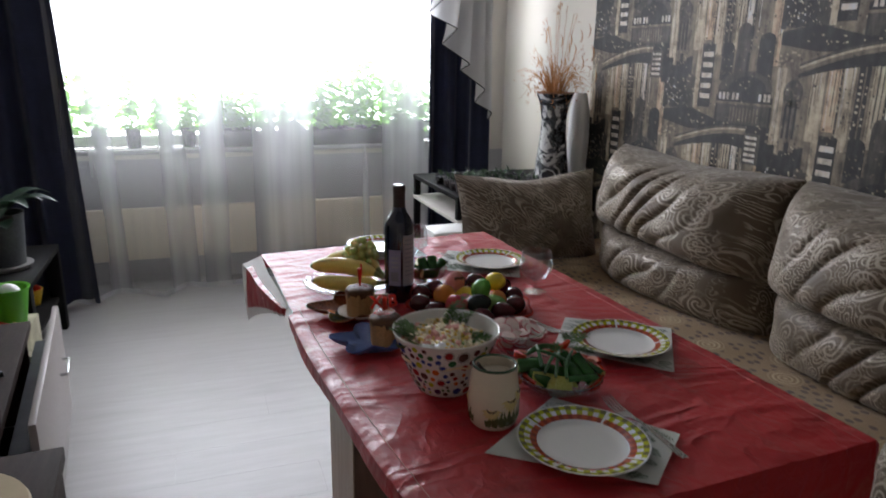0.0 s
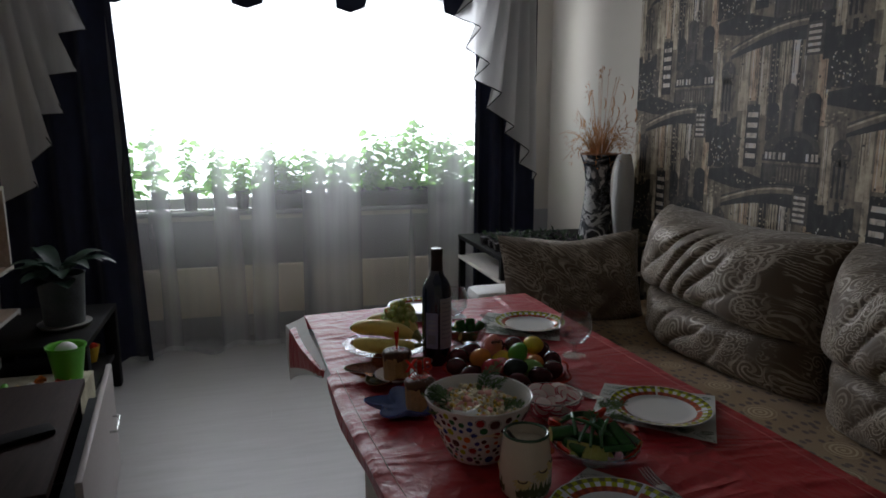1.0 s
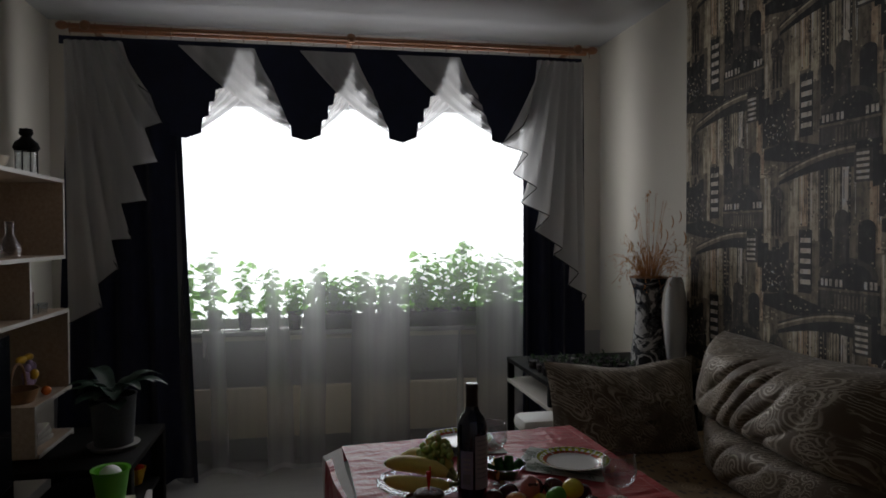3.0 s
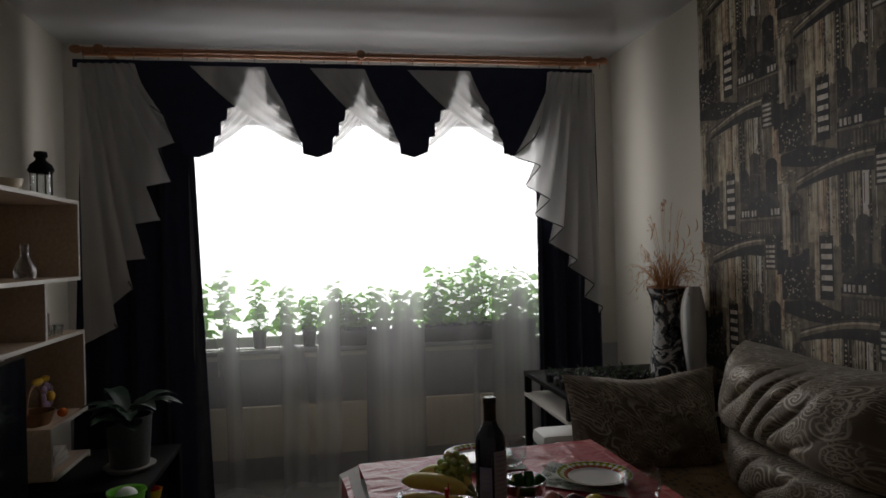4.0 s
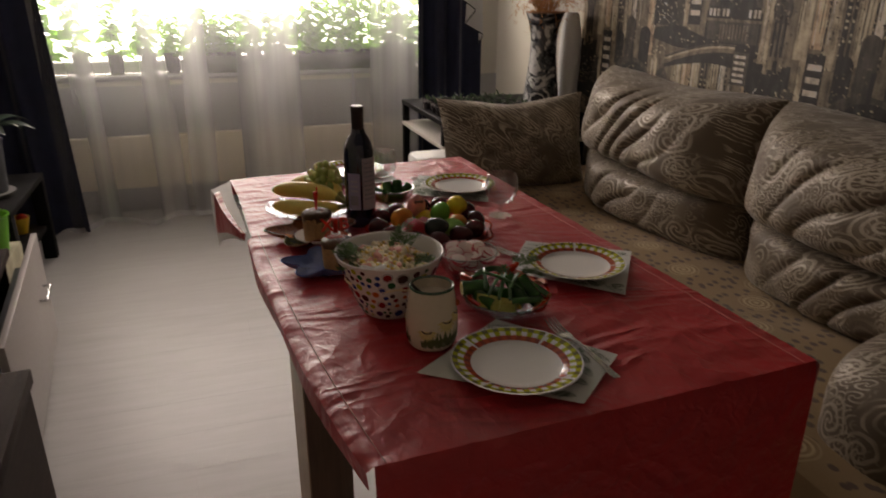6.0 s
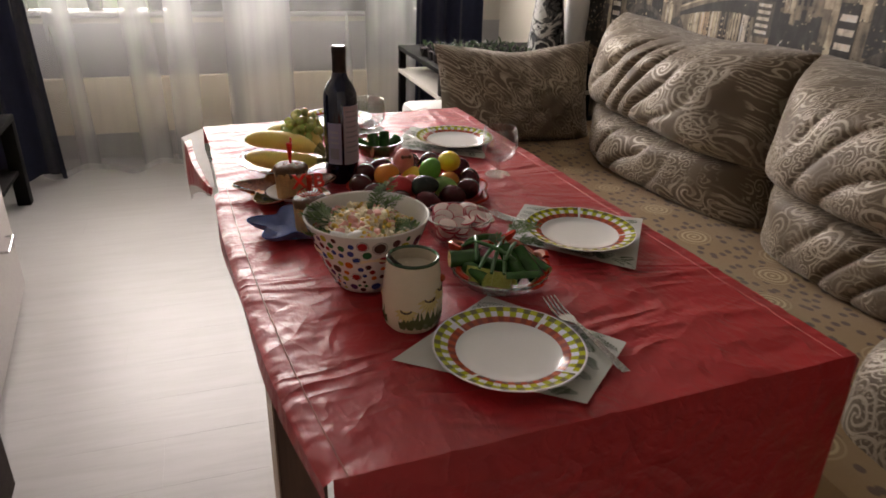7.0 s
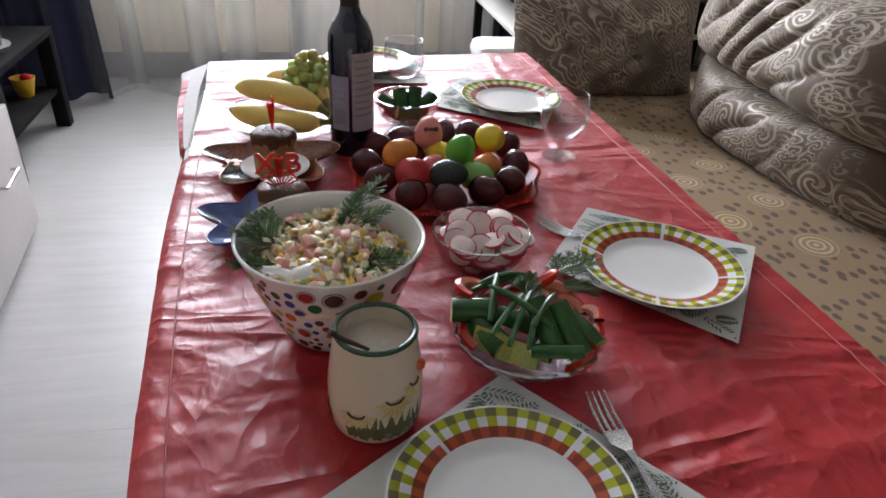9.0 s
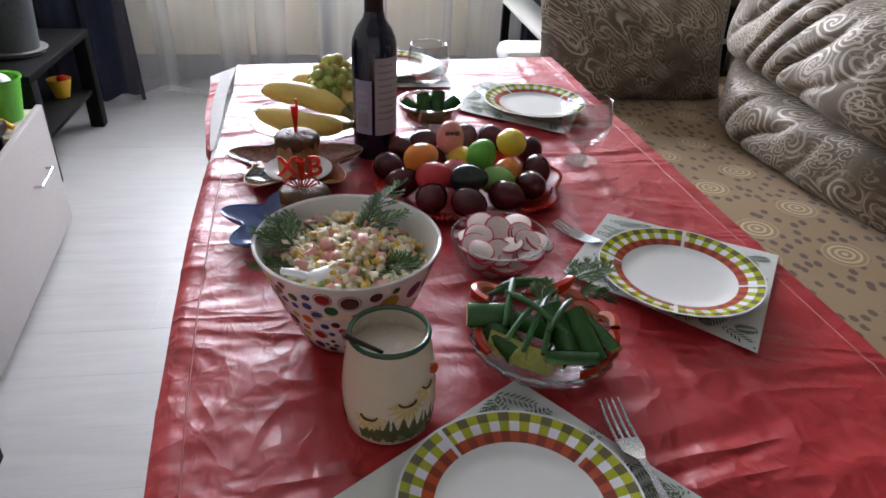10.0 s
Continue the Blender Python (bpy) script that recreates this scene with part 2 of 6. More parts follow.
M["braid"] = plain("black_braid", (0.02, 0.02, 0.025), 0.7)
M["rod"] = wood_mat("varnished_rod", (0.26, 0.10, 0.045), (0.42, 0.19, 0.085), 0.3, (2, 20, 20))
M["brass"] = plain("dull_brass", (0.30, 0.15, 0.08), 0.4, 0.1, 60, 0, 0.6)
M["paisley"] = paisley_mat()
M["seat"] = seat_mat()
M["vinyl"] = vinyl_mat()
M["backing"] = plain("white_fleece_backing", (0.70, 0.68, 0.66), 0.9, 0.06, 200, 0.3)
M["seam"] = plain("pale_seam", (0.50, 0.16, 0.14), 0.5)
M["table_wood"] = wood_mat("light_beech", (0.30, 0.19, 0.12), (0.42, 0.29, 0.20), 0.45, (14, 14, 1))
# table wood with shade put into its colour; the dark mug uses it too
M["table_dark"] = wood_mat("shaded_brown_wood", (0.10, 0.05, 0.03), (0.17, 0.09, 0.055), 0.45, (14, 14, 1))
M["shelf_wood"] = wood_mat("pale_oak_board", (0.40, 0.29, 0.20), (0.54, 0.42, 0.31), 0.5, (14, 1.2, 14))
M["shelf_edge"] = plain("white_edge", (0.55, 0.52, 0.47), 0.5, 0.05)
M["black_board"] = plain("black_board", (0.006, 0.0055, 0.0055), 0.6, 0.3, 40, 0, 0, Specular_IOR_Level=0.1)
M["brown_top"] = wood_mat("dark_walnut_top", (0.018, 0.010, 0.008), (0.034, 0.020, 0.015), 0.65, (14, 1.2, 14))
M["brown_top"].node_tree.nodes["Principled BSDF"].inputs["Specular IOR Level"].default_value = 0.12
M["drawer"] = plain("cream_gloss_front", (0.38, 0.345, 0.33), 0.4, 0.01)
M["steel"] = plain("brushed_steel", (0.60, 0.60, 0.60), 0.25, 0.06, 200, 0, 1.0)
M["china"] = plain("white_china", (0.78, 0.78, 0.75), 0.12, 0.02)
M["lime"] = plain("lime_glaze", (0.40, 0.42, 0.012), 0.15, 0.08)
M["olive"] = plain("olive_glaze", (0.135, 0.125, 0.03), 0.15, 0.08)
M["red_glaze"] = plain("brick_glaze", (0.46, 0.075, 0.02), 0.15, 0.08)
M["dark_glaze"] = plain("dark_brick_glaze", (0.26, 0.042, 0.018), 0.15, 0.08)
M["glass"] = glass("clear_glass")
M["rim_glass"] = glass("rim_glass", (0.85, 0.87, 0.88), 0.08, 0.0, 0.30)
M["cut_glass"] = glass("cut_glass", (0.88, 0.88, 0.90), 0.08, 0.6, 0.05)
M["bottle"] = plain("dark_bottle_glass", (0.004, 0.008, 0.032), 0.06, 0.2, Coat_Weight=0.6, Coat_Roughness=0.03)
M["capsule"] = plain("brown_foil", (0.035, 0.022, 0.018), 0.35, 0.2, 100, 0.1, 0.4)
M["label"] = plain("grey_label", (0.36, 0.35, 0.39), 0.55, 0.05)
M["label_blue"] = plain("lavender_label", (0.30, 0.29, 0.42), 0.5, 0.1)
M["print"] = plain("grey_print", (0.24, 0.235, 0.27), 0.6)
M["napkin"] = plain("paper_napkin", (0.62, 0.63, 0.58), 0.9, 0.05, 150, 0.2)
M["fern"] = plain("fern_print", (0.15, 0.20, 0.145), 0.9, 0.25)
M["fern2"] = plain("fern_print_dark", (0.10, 0.13, 0.075), 0.9, 0.25)
M["cream_glaze"] = plain("cream_glaze", (0.66, 0.58, 0.45), 0.2, 0.05)
M["jug_in"] = plain("jug_inside", (0.60, 0.53, 0.42), 0.25, 0.03)
M["green_rim"] = plain("green_rim", (0.035, 0.085, 0.045), 0.2)
M["leaf_glaze"] = plain("leaf_glaze", (0.11, 0.13, 0.055), 0.25, 0.3)
M["petal"] = plain("petal_glaze", (0.64, 0.52, 0.24), 0.25, 0.15)
M["line"] = plain("brown_line", (0.05, 0.02, 0.015), 0.3)
M["cucumber_skin"] = plain("cucumber_skin", (0.028, 0.115, 0.020), 0.17, 0.45, 25, 0.12)
M["cucumber_flesh"] = plain("cucumber_flesh", (0.42, 0.44, 0.10), 0.30, 0.2, 80, 0.2, Subsurface_Weight=0.1)
M["pepper"] = plain("red_pepper", (0.55, 0.035, 0.012), 0.2, 0.2)
M["pepper_in"] = plain("pepper_flesh", (0.62, 0.20, 0.12), 0.4, 0.2)
M["onion"] = plain("spring_onion", (0.035, 0.13, 0.03), 0.35, 0.4, 60)
M["dill"] = leafy("dill", (0.075, 0.155, 0.030), 0.4)
M["radish"] = plain("radish_flesh", (0.76, 0.63, 0.57), 0.3, 0.06, 60)
M["radish_skin"] = plain("radish_skin", (0.50, 0.03, 0.06), 0.3, 0.2)
M["banana"] = plain("banana_skin", (0.78, 0.58, 0.14), 0.42, 0.10, 25, 0.1, Subsurface_Weight=0.25, Subsurface_Radius=(0.02, 0.012, 0.003))
M["banana_tip"] = plain("banana_tip", (0.22, 0.20, 0.05), 0.6, 0.3)
M["grape"] = plain("green_grape", (0.38, 0.46, 0.11), 0.2, 0.15, Subsurface_Weight=0.2)
M["cake"] = plain("brown_cake", (0.22, 0.11, 0.045), 0.75, 0.4, 120, 0.8)
M["cake_paper"] = plain("gilt_paper_case", (0.40, 0.21, 0.075), 0.5, 0.45, 60, 0.5)
M["glaze"] = plain("chocolate_glaze", (0.095, 0.045, 0.022), 0.45, 0.5, 80, 0.6, Specular_IOR_Level=0.15)
M["sugar"] = plain("sugar_beads", (0.66, 0.55, 0.45), 0.5, 0.3)
M["red_plastic"] = leafy("red_plastic", (0.62, 0.035, 0.010), 0.45)
M["blue_dish"] = plain("blue_dish", (0.10, 0.15, 0.33), 0.12, 0.2)
M["papers"] = plain("dark_papers", (0.05, 0.055, 0.065), 0.5, 0.6, 60)
M["star_dish"] = plain("floral_star_dish", (0.22, 0.060, 0.025), 0.12, 0.9, 60)
M["star_dark"] = plain("green_glaze_corner", (0.022, 0.032, 0.018), 0.12, 0.3)
M["orange_flower"] = plain("orange_petals", (0.62, 0.14, 0.02), 0.2, 0.3)
M["salad_cream"] = plain("diced_potato", (0.80, 0.71, 0.48), 0.5, 0.1)
M["salad_yellow"] = plain("sweetcorn", (0.74, 0.50, 0.09), 0.4, 0.15)
M["salad_pink"] = plain("crab_stick", (0.70, 0.34, 0.27), 0.5, 0.2)
M["salad_green"] = plain("diced_cucumber", (0.25, 0.32, 0.10), 0.45, 0.3)
M["straw"] = plain("dried_grass", (0.46, 0.20, 0.06), 0.8, 0.3)
M["soil_pot"] = plain("dark_pot", (0.035, 0.028, 0.026), 0.6, 0.3)
M["leaf"] = leafy("seedling_leaf", (0.17, 0.37, 0.06), 0.72)
M["dark_leaf"] = leafy("house_plant_leaf", (0.012, 0.036, 0.020), 0.12)
M["stone_pot"] = plain("grey_pot", (0.05, 0.055, 0.06), 0.6, 0.7, 25)
M["green_plastic"] = plain("green_plastic", (0.10, 0.42, 0.02), 0.35, 0.1)
M["blue_plastic"] = plain("blue_plastic", (0.03, 0.10, 0.32), 0.35, 0.1)
M["yellow_plastic"] = plain("yellow_plastic", (0.68, 0.40, 0.02), 0.35, 0.1)
M["paper_pattern"] = plain("patterned_paper", (0.34, 0.31, 0.22), 0.8, 0.5, 130)
M["beige_felt"] = plain("beige_felt", (0.44, 0.36, 0.23), 0.85, 0.1, 100, 0.2)
M["cup_leaf"] = leafy("small_leaf", (0.035, 0.075, 0.03), 0.25)
M["dull_saucer"] = plain("dull_saucer", (0.22, 0.21, 0.20), 0.5)
M["yellow_cloth"] = plain("yellow_cloth", (0.32, 0.27, 0.06), 0.85, 0.15, 100, 0.3)
M["wicker"] = plain("wicker", (0.22, 0.11, 0.045), 0.6, 0.5, 150, 0.6)
M["lilac"] = plain("lilac_toy", (0.28, 0.19, 0.30), 0.6, 0.2)
M["screen"] = plain("black_screen", (0.006, 0.007, 0.009), 0.12, 0.2)
M["purple_sheet"] = plain("book_paper", (0.40, 0.37, 0.33), 0.7, 0.3)


# ---- mesh helpers ----
def part(name, bm, materials, parent=None, label="", smooth=True):
    """Links a bmesh as one mesh object under a thing or a part."""
    me = bpy.data.meshes.new(name)
    bm.to_mesh(me)
    bm.free()
    for m in materials if isinstance(materials, (list, tuple)) else [materials]:
        me.materials.append(M[m])
    ob = new(name, me)
    if smooth:
        me.shade_smooth()
        me.set_sharp_from_angle(angle=radians(38))
    if parent is not None:
        ob.parent = parent
    if label:
        ob["label"] = label
    return ob


def thing(name, label, category, x=0.0, y=0.0, z=0.0, rz=0.0, group="", kind=""):
    e = new(name)
    e.empty_display_size = 0.05
    e.matrix_basis = pose(x, y, z, 0, 0, rz)
    return tagged(e, label, category, group, kind)


def box(bm, x0, x1, y0, y1, z0, z1, bevel=0.0, mi=0, m=None):
    r = bmesh.ops.create_cube(bm, size=1)
    vs = r["verts"]
    bmesh.ops.transform(bm, matrix=Matrix.Translation(((x0 + x1) / 2, (y0 + y1) / 2, (z0 + z1) / 2)) @ Matrix.Diagonal((x1 - x0, y1 - y0, z1 - z0, 1)), verts=vs)
    fs = list({f for v in vs for f in v.link_faces})
    for f in fs:
        f.material_index = mi
    if bevel:
        es = list({e for v in vs for e in v.link_edges})
        r = bmesh.ops.bevel(bm, geom=es, offset=bevel, segments=2, profile=0.5, affect="EDGES", material=mi)
        vs = list({v for f in r["faces"] for v in f.verts} | {v for v in vs if v.is_valid})
    if m is not None:
        bmesh.ops.transform(bm, matrix=m, verts=vs)
    return vs


def lathe(bm, prof, n=32, cx=0.0, cy=0.0, z0=0.0, slot=None, shape=None):
    """Turns a profile of (radius, height) about the upright axis."""
    rings = []
    for i, (r, z) in enumerate(prof):
        if r < 1e-6:
            rings.append([bm.verts.new((cx, cy, z0 + z))])
        else:
            ring = []
            for j in range(n):
                a = 2 * math.pi * j / n
                k = shape(a, i) if shape else 1.0
                ring.append(bm.verts.new((cx + r * k * math.cos(a), cy + r * k * math.sin(a), z0 + z)))
            rings.append(ring)
    for i in range(len(rings) - 1):
        A, B = rings[i], rings[i + 1]
        for j in range(n):
            k = (j + 1) % n
            if len(A) == 1 and len(B) == 1:
                continue
            if len(A) == 1:
                f = bm.faces.new((A[0], B[k], B[j]))
            elif len(B) == 1:
                f = bm.faces.new((A[j], A[k], B[0]))
            else:
                f = bm.faces.new((A[j], A[k], B[k], B[j]))
            if slot:
                f.material_index = slot(i, j)


def tube(bm, pts, rad, n=8, mi=0, cap=True):
    """A round rod through points; rad is a number or one for each point."""
    pts = [Vector(p) for p in pts]
    rs = rad if isinstance(rad, (list, tuple)) else [rad] * len(pts)
    rings = []
    up = Vector((0, 0, 1))
    for i, p in enumerate(pts):
        d = (pts[min(i + 1, len(pts) - 1)] - pts[max(i - 1, 0)]).normalized()
        s = d.cross(up)
        if s.length < 0.05:
            s = d.cross(Vector((0, 1, 0)))
        s.normalize()
        q = s.cross(d)
        rings.append([bm.verts.new(p + rs[i] * (math.cos(2 * math.pi * j / n) * s + math.sin(2 * math.pi * j / n) * q)) for j in range(n)])
    for A, B in zip(rings, rings[1:]):
        for j in range(n):
            bm.faces.new((A[j], A[(j + 1) % n], B[(j + 1) % n], B[j])).material_index = mi
    if cap:
        bm.faces.new(rings[0][::-1]).material_index = mi
        bm.faces.new(rings[-1]).material_index = mi


def ball(bm, x, y, z, rx, ry, rz, mi=0, u=12, v=8, m=None):
    r = bmesh.ops.create_uvsphere(bm, u_segments=u, v_segments=v, radius=1)
    mm = Matrix.Translation((x, y, z)) @ (m or Matrix()) @ Matrix.Diagonal((rx, ry, rz, 1))
    bmesh.ops.transform(bm, matrix=mm, verts=r["verts"])
    for f in {f for w in r["verts"] for f in w.link_faces}:
        f.material_index = mi
    return r["verts"]


def sheet(bm, fn, nu, nv, mi=0, slot=None):
    """A grid of nu by nv faces; fn(u, v) gives a place for 0..1."""
    g = [[bm.verts.new(fn(i / nu, j / nv)) for j in range(nv + 1)] for i in range(nu + 1)]
    for i in range(nu):
        for j in range(nv):
            f = bm.faces.new((g[i][j], g[i + 1][j], g[i + 1][j + 1], g[i][j + 1]))
            f.material_index = slot(i, j) if slot else mi
    return g


def solid(bm, thick):
    bmesh.ops.recalc_face_normals(bm, faces=bm.faces)
    bmesh.ops.solidify(bm, geom=bm.faces, thickness=thick)


def poly(bm, pts, mi=0):
    f = bm.faces.new([bm.verts.new(p) for p in pts])
    f.material_index = mi
    return f


def lerp(a, b, t):
    return a + (b - a) * t


def smooth01(t):
    t = max(0.0, min(1.0, t))
    return t * t * (3 - 2 * t)


rng = random.Random(7)

# ---- the room ----
X0, X1, Y0, Y1, H = -1.20, 2.30, -1.30, 4.62, 2.72
WX0, WX1, WZ0, WZ1 = -0.60, 1.87, 0.82, 2.33

bm = bmesh.new()
box(bm, X0 - 0.15, X1 + 0.15, Y0 - 0.15, Y1 + 0.3, -0.12, -0.012)
floor = tagged(part("floor", bm, "laminate"), "pale grey-white wood-look laminate floor", "floor", kind="structure")
bm = bmesh.new()
box(bm, X0 - 0.15, X1 + 0.15, Y0 - 0.15, Y1 + 0.3, H, H + 0.1)
tagged(part("ceiling", bm, "ceiling"), "glossy pale grey stretch ceiling", "ceiling", kind="structure")
bm = bmesh.new()
box(bm, X0 - 0.15, X0, Y0, Y1, 0, H)
tagged(part("wall_west", bm, "wall"), "plain cream papered wall behind the shelves", "wall", kind="structure")
bm = bmesh.new()
box(bm, X1, X1 + 0.15, Y0, Y1, 0, H)
wall_east = tagged(part("wall_east", bm, "wall"), "cream wall with a city-print paper behind the sofa", "wall", kind="structure")
bm = bmesh.new()
box(bm, X0 - 0.15, X1 + 0.15, Y0 - 0.15, Y0, 0, H)
tagged(part("wall_south", bm, "wall"), "plain cream papered wall", "wall", kind="structure")
bm = bmesh.new()
for a in ((X0 - 0.15, WX0, 0, H), (WX1, X1 + 0.15, 0, H), (WX0, WX1, 0, WZ0 - 0.03), (WX0, WX1, WZ1, H)):
    box(bm, a[0], a[1], Y1, Y1 + 0.3, a[2], a[3])
tagged(part("wall_north", bm, "wall", smooth=False), "cream outer wall with a wide window opening", "wall", kind="structure")
bm = bmesh.new()
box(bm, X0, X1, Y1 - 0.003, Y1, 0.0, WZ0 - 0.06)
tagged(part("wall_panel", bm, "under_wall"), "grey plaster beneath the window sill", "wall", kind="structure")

# window with frame, panes and sill
win = thing("window_1", "wide white-framed window blown out by daylight", "window", 0.635, Y1 + 0.15, WZ0, kind="structure")
hw, hh = (WX1 - WX0) / 2, WZ1 - WZ0
bm = bmesh.new()
for a in ((-hw, -hw + 0.07, 0, hh), (hw - 0.07, hw, 0, hh), (-hw + 0.07, hw - 0.07, 0, 0.07), (-hw + 0.07, hw - 0.07, hh - 0.07, hh)):
    box(bm, a[0], a[1], -0.03, 0.03, a[2], a[3], 0.006)
part("window_frame", bm, "white_paint", win)
bm = bmesh.new()
box(bm, -hw + 0.07, hw - 0.07, -0.003, 0.003, 0.07, hh - 0.07)
pane = part("pane", bm, "glass", win)
pane.visible_shadow = False
bm = bmesh.new()
box(bm, WX0 - 0.06 - 0.635, WX1 + 0.06 - 0.635, -0.172, -0.033, -0.03, 0.0, 0.008)
part("window_sill", bm, "sill", win)

# radiator screens under the sill
for i, (a, b) in enumerate(((-0.42, 0.585), (0.64, 1.64))):
    r = thing("radiator", "cream enamelled panel radiator below the window", "radiator", (a + b) / 2, 4.545, 0.14, group="radiators under the window")
    w = (b - a) / 2
    bm = bmesh.new()
    box(bm, -w, w, -0.04, 0.0, 0.03, 0.345, 0.012)
    part("front_panel", bm, "radiator", r)
    for s in (-w + 0.12, w - 0.12):
        bm = bmesh.new()
        box(bm, s - 0.02, s + 0.02, 0.0, 0.072, 0.05, 0.3, 0.004)
        part("bracket", bm, "radiator", r)

# ---- curtains ----
rod = thing("curtain_rod", "varnished brown wooden curtain rod with rings", "curtain rod", 0.55, 4.24, 2.575)
for zz, yy in ((0.0, -0.03), (0.0, 0.05)):
    bm = bmesh.new()
    tube(bm, [(-1.53, yy, zz), (1.51, yy, zz)], 0.014, 12)
    part("pole", bm, "rod", rod)
for sx in (-1.54, 1.52):
    bm = bmesh.new()
    ball(bm, sx, -0.03, 0, 0.035, 0.024, 0.024)
    part("finial", bm, "rod", rod)
for sx in (-1.42, 0.02, 1.42):
    bm = bmesh.new()
    box(bm, sx - 0.015, sx + 0.015, -0.03, 0.37, 0.012, 0.03, 0.004)
    ball(bm, sx, -0.045, 0.0, 0.028, 0.02, 0.028)
    part("bracket", bm, "brass", rod)
for i in range(24):
    sx = -1.5 + i * 3.0 / 23
    bm = bmesh.new()
    tube(bm, [(sx, -0.03 + 0.02 * math.cos(a), 0.02 * math.sin(a) - 0.003) for a in np.linspace(0, 2 * math.pi, 13)], 0.003, 6, cap=False)
    tube(bm, [(sx, -0.03, -0.022), (sx, -0.03, -0.05)], 0.0025, 6)
    part("ring", bm, "brass", rod)


def hanging(name, x0, x1, y, z0, z1, folds, depth, material, label, flare=0.0, hem=0.0, seed=1, rise=0.0):
    """A curtain in soft upright folds."""
    r = random.Random(seed)
    ph = [r.uniform(0, 6.28) for _ in range(4)]
    t = thing(name, label, "curtain", (x0 + x1) / 2, y, z0)
    cx = (x0 + x1) / 2

    def fn(u, v):
        z = lerp(z0, z1, v)
        k = 1 + flare * (1 - v)
        uu = u + 0.012 * math.sin(9 * u + ph[0]) * (1 - v)
        x = cx + (lerp(x0, x1, uu) - cx) * k
        d = math.sin(2 * math.pi * folds * u + ph[1]) + 0.5 * math.sin(2 * math.pi * folds * 1.7 * u + ph[2] + 0.6 * v) 
        return (x - cx, depth * d * (1 - 0.35 * v), z - z0 + (0.012 * math.sin(5 * u * 6.28 + ph[3]) + rise * smooth01(2.5 * u - 0.5)) * (1 - v))
    bm = bmesh.new()
    sheet(bm, fn, int(folds * 18), 24)
    part("drape", bm, material, t)
    if hem:
        bm = bmesh.new()
        sheet(bm, lambda u, v: tuple(Vector(fn(u, v * hem)) + Vector((0, -0.004, 0))), int(folds * 18), 2)
        part("hem", bm, "tulle_hem", t)
    return t


hanging("tulle_curtain", -0.47, 1.76, 4.31, 0.016, 2.5, 6, 0.040, "tulle", "sheer white tulle curtain glowing with daylight", 0.0, 0.012, 3, 0.045)
hanging("dark_curtain", -0.97, -0.40, 4.26, 0.02, 2.5, 4, 0.03, "navy", "dark navy blue curtain reaching the floor", 0.30, 0, 5)
hanging("dark_curtain", 1.63, 2.02, 4.26, 0.02, 2.5, 3, 0.03, "navy", "dark navy blue curtain beside the vase", 0.03, 0, 6)

# pelmet: stepped navy pendants, crossing swags and side cascades
pel = thing("curtain_pelmet", "navy stepped pelmet with white crossing swags", "pelmet", 0.55, 4.19, 2.5)


def rel(x, z, y=4.19):
    return (x - 0.55, y - 4.19, z - 2.5)


bm = bmesh.new()
sheet(bm, lambda u, v: rel(lerp(-1.0, 1.99, u), lerp(2.47, 2.515, v), 4.192 + 0.004 * math.sin(60 * u)), 60, 1)
solid(bm, 0.004)
part("heading_tape", bm, "navy", pel)
LEFT = [(-0.30, 2.49), (-0.285, 2.27), (-0.225, 2.26), (-0.22, 2.17), (-0.16, 2.16), (-0.155, 2.07), (-0.095, 2.06), (-0.09, 1.995)]
RIGHT = [(0.075, 2.005), (0.085, 2.09), (0.118, 2.10), (0.12, 2.175), (0.15, 2.185), (0.158, 2.25), (0.20, 2.26), (0.24, 2.36), (0.28, 2.49)]
for cx in (-0.345, 0.315, 0.878, 1.505):
    bm = bmesh.new()
    right = RIGHT if cx < 1.4 else [(0.075, 2.005), (0.085, 2.07), (0.13, 2.075), (0.135, 2.16), (0.165, 2.17), (0.17, 2.24), (0.205, 2.25), (0.21, 2.49)]
    pts = [(cx + dx, z) for dx, z in LEFT] + [(cx - 0.01, 1.972)] + [(cx + dx, z) for dx, z in right]
    poly(bm, [rel(x, z, 4.185 + 0.004 * math.sin(9 * x)) for x, z in pts])
    solid(bm, 0.004)
    part("pendant", bm, "navy", pel, smooth=False)


def swag(bm, a0, a1, b0, b1, y, sag):
    """A gathered sash from the top edge a0-a1 to the lower side edge b0-b1."""
    def fn(u, v):
        p = Vector((lerp(a0[0], a1[0], u), 0, lerp(a0[1], a1[1], u)))
        q = Vector((lerp(b0[0], b1[0], u), 0, lerp(b0[1], b1[1], u)))
        r = p.lerp(q, v)
        r.z -= sag * math.sin(math.pi * v) * (0.25 + 0.75 * (1 - u))
        return rel(r.x, r.z, y + 0.010 * math.sin(u * 26 + v) * (0.25 + v))
    sheet(bm, fn, 40, 20)


for x0, x1 in ((-0.345, 0.315), (0.315, 0.878), (0.878, 1.505)):
    w = x1 - x0
    bm = bmesh.new()
    swag(bm, (x0 - 0.04, 2.485), (x1 - 0.29, 2.485), (x1 - 0.09, 2.03), (x1 - 0.20, 2.30), 4.172, 0.05)
    part("swag", bm, "voile", pel)
    bm = bmesh.new()
    swag(bm, (x1 - 0.12, 2.485), (x0 + 0.22, 2.485), (x0 + 0.07, 2.03), (x0 + 0.16, 2.22), 4.205, 0.05)
    part("swag", bm, "voile", pel)


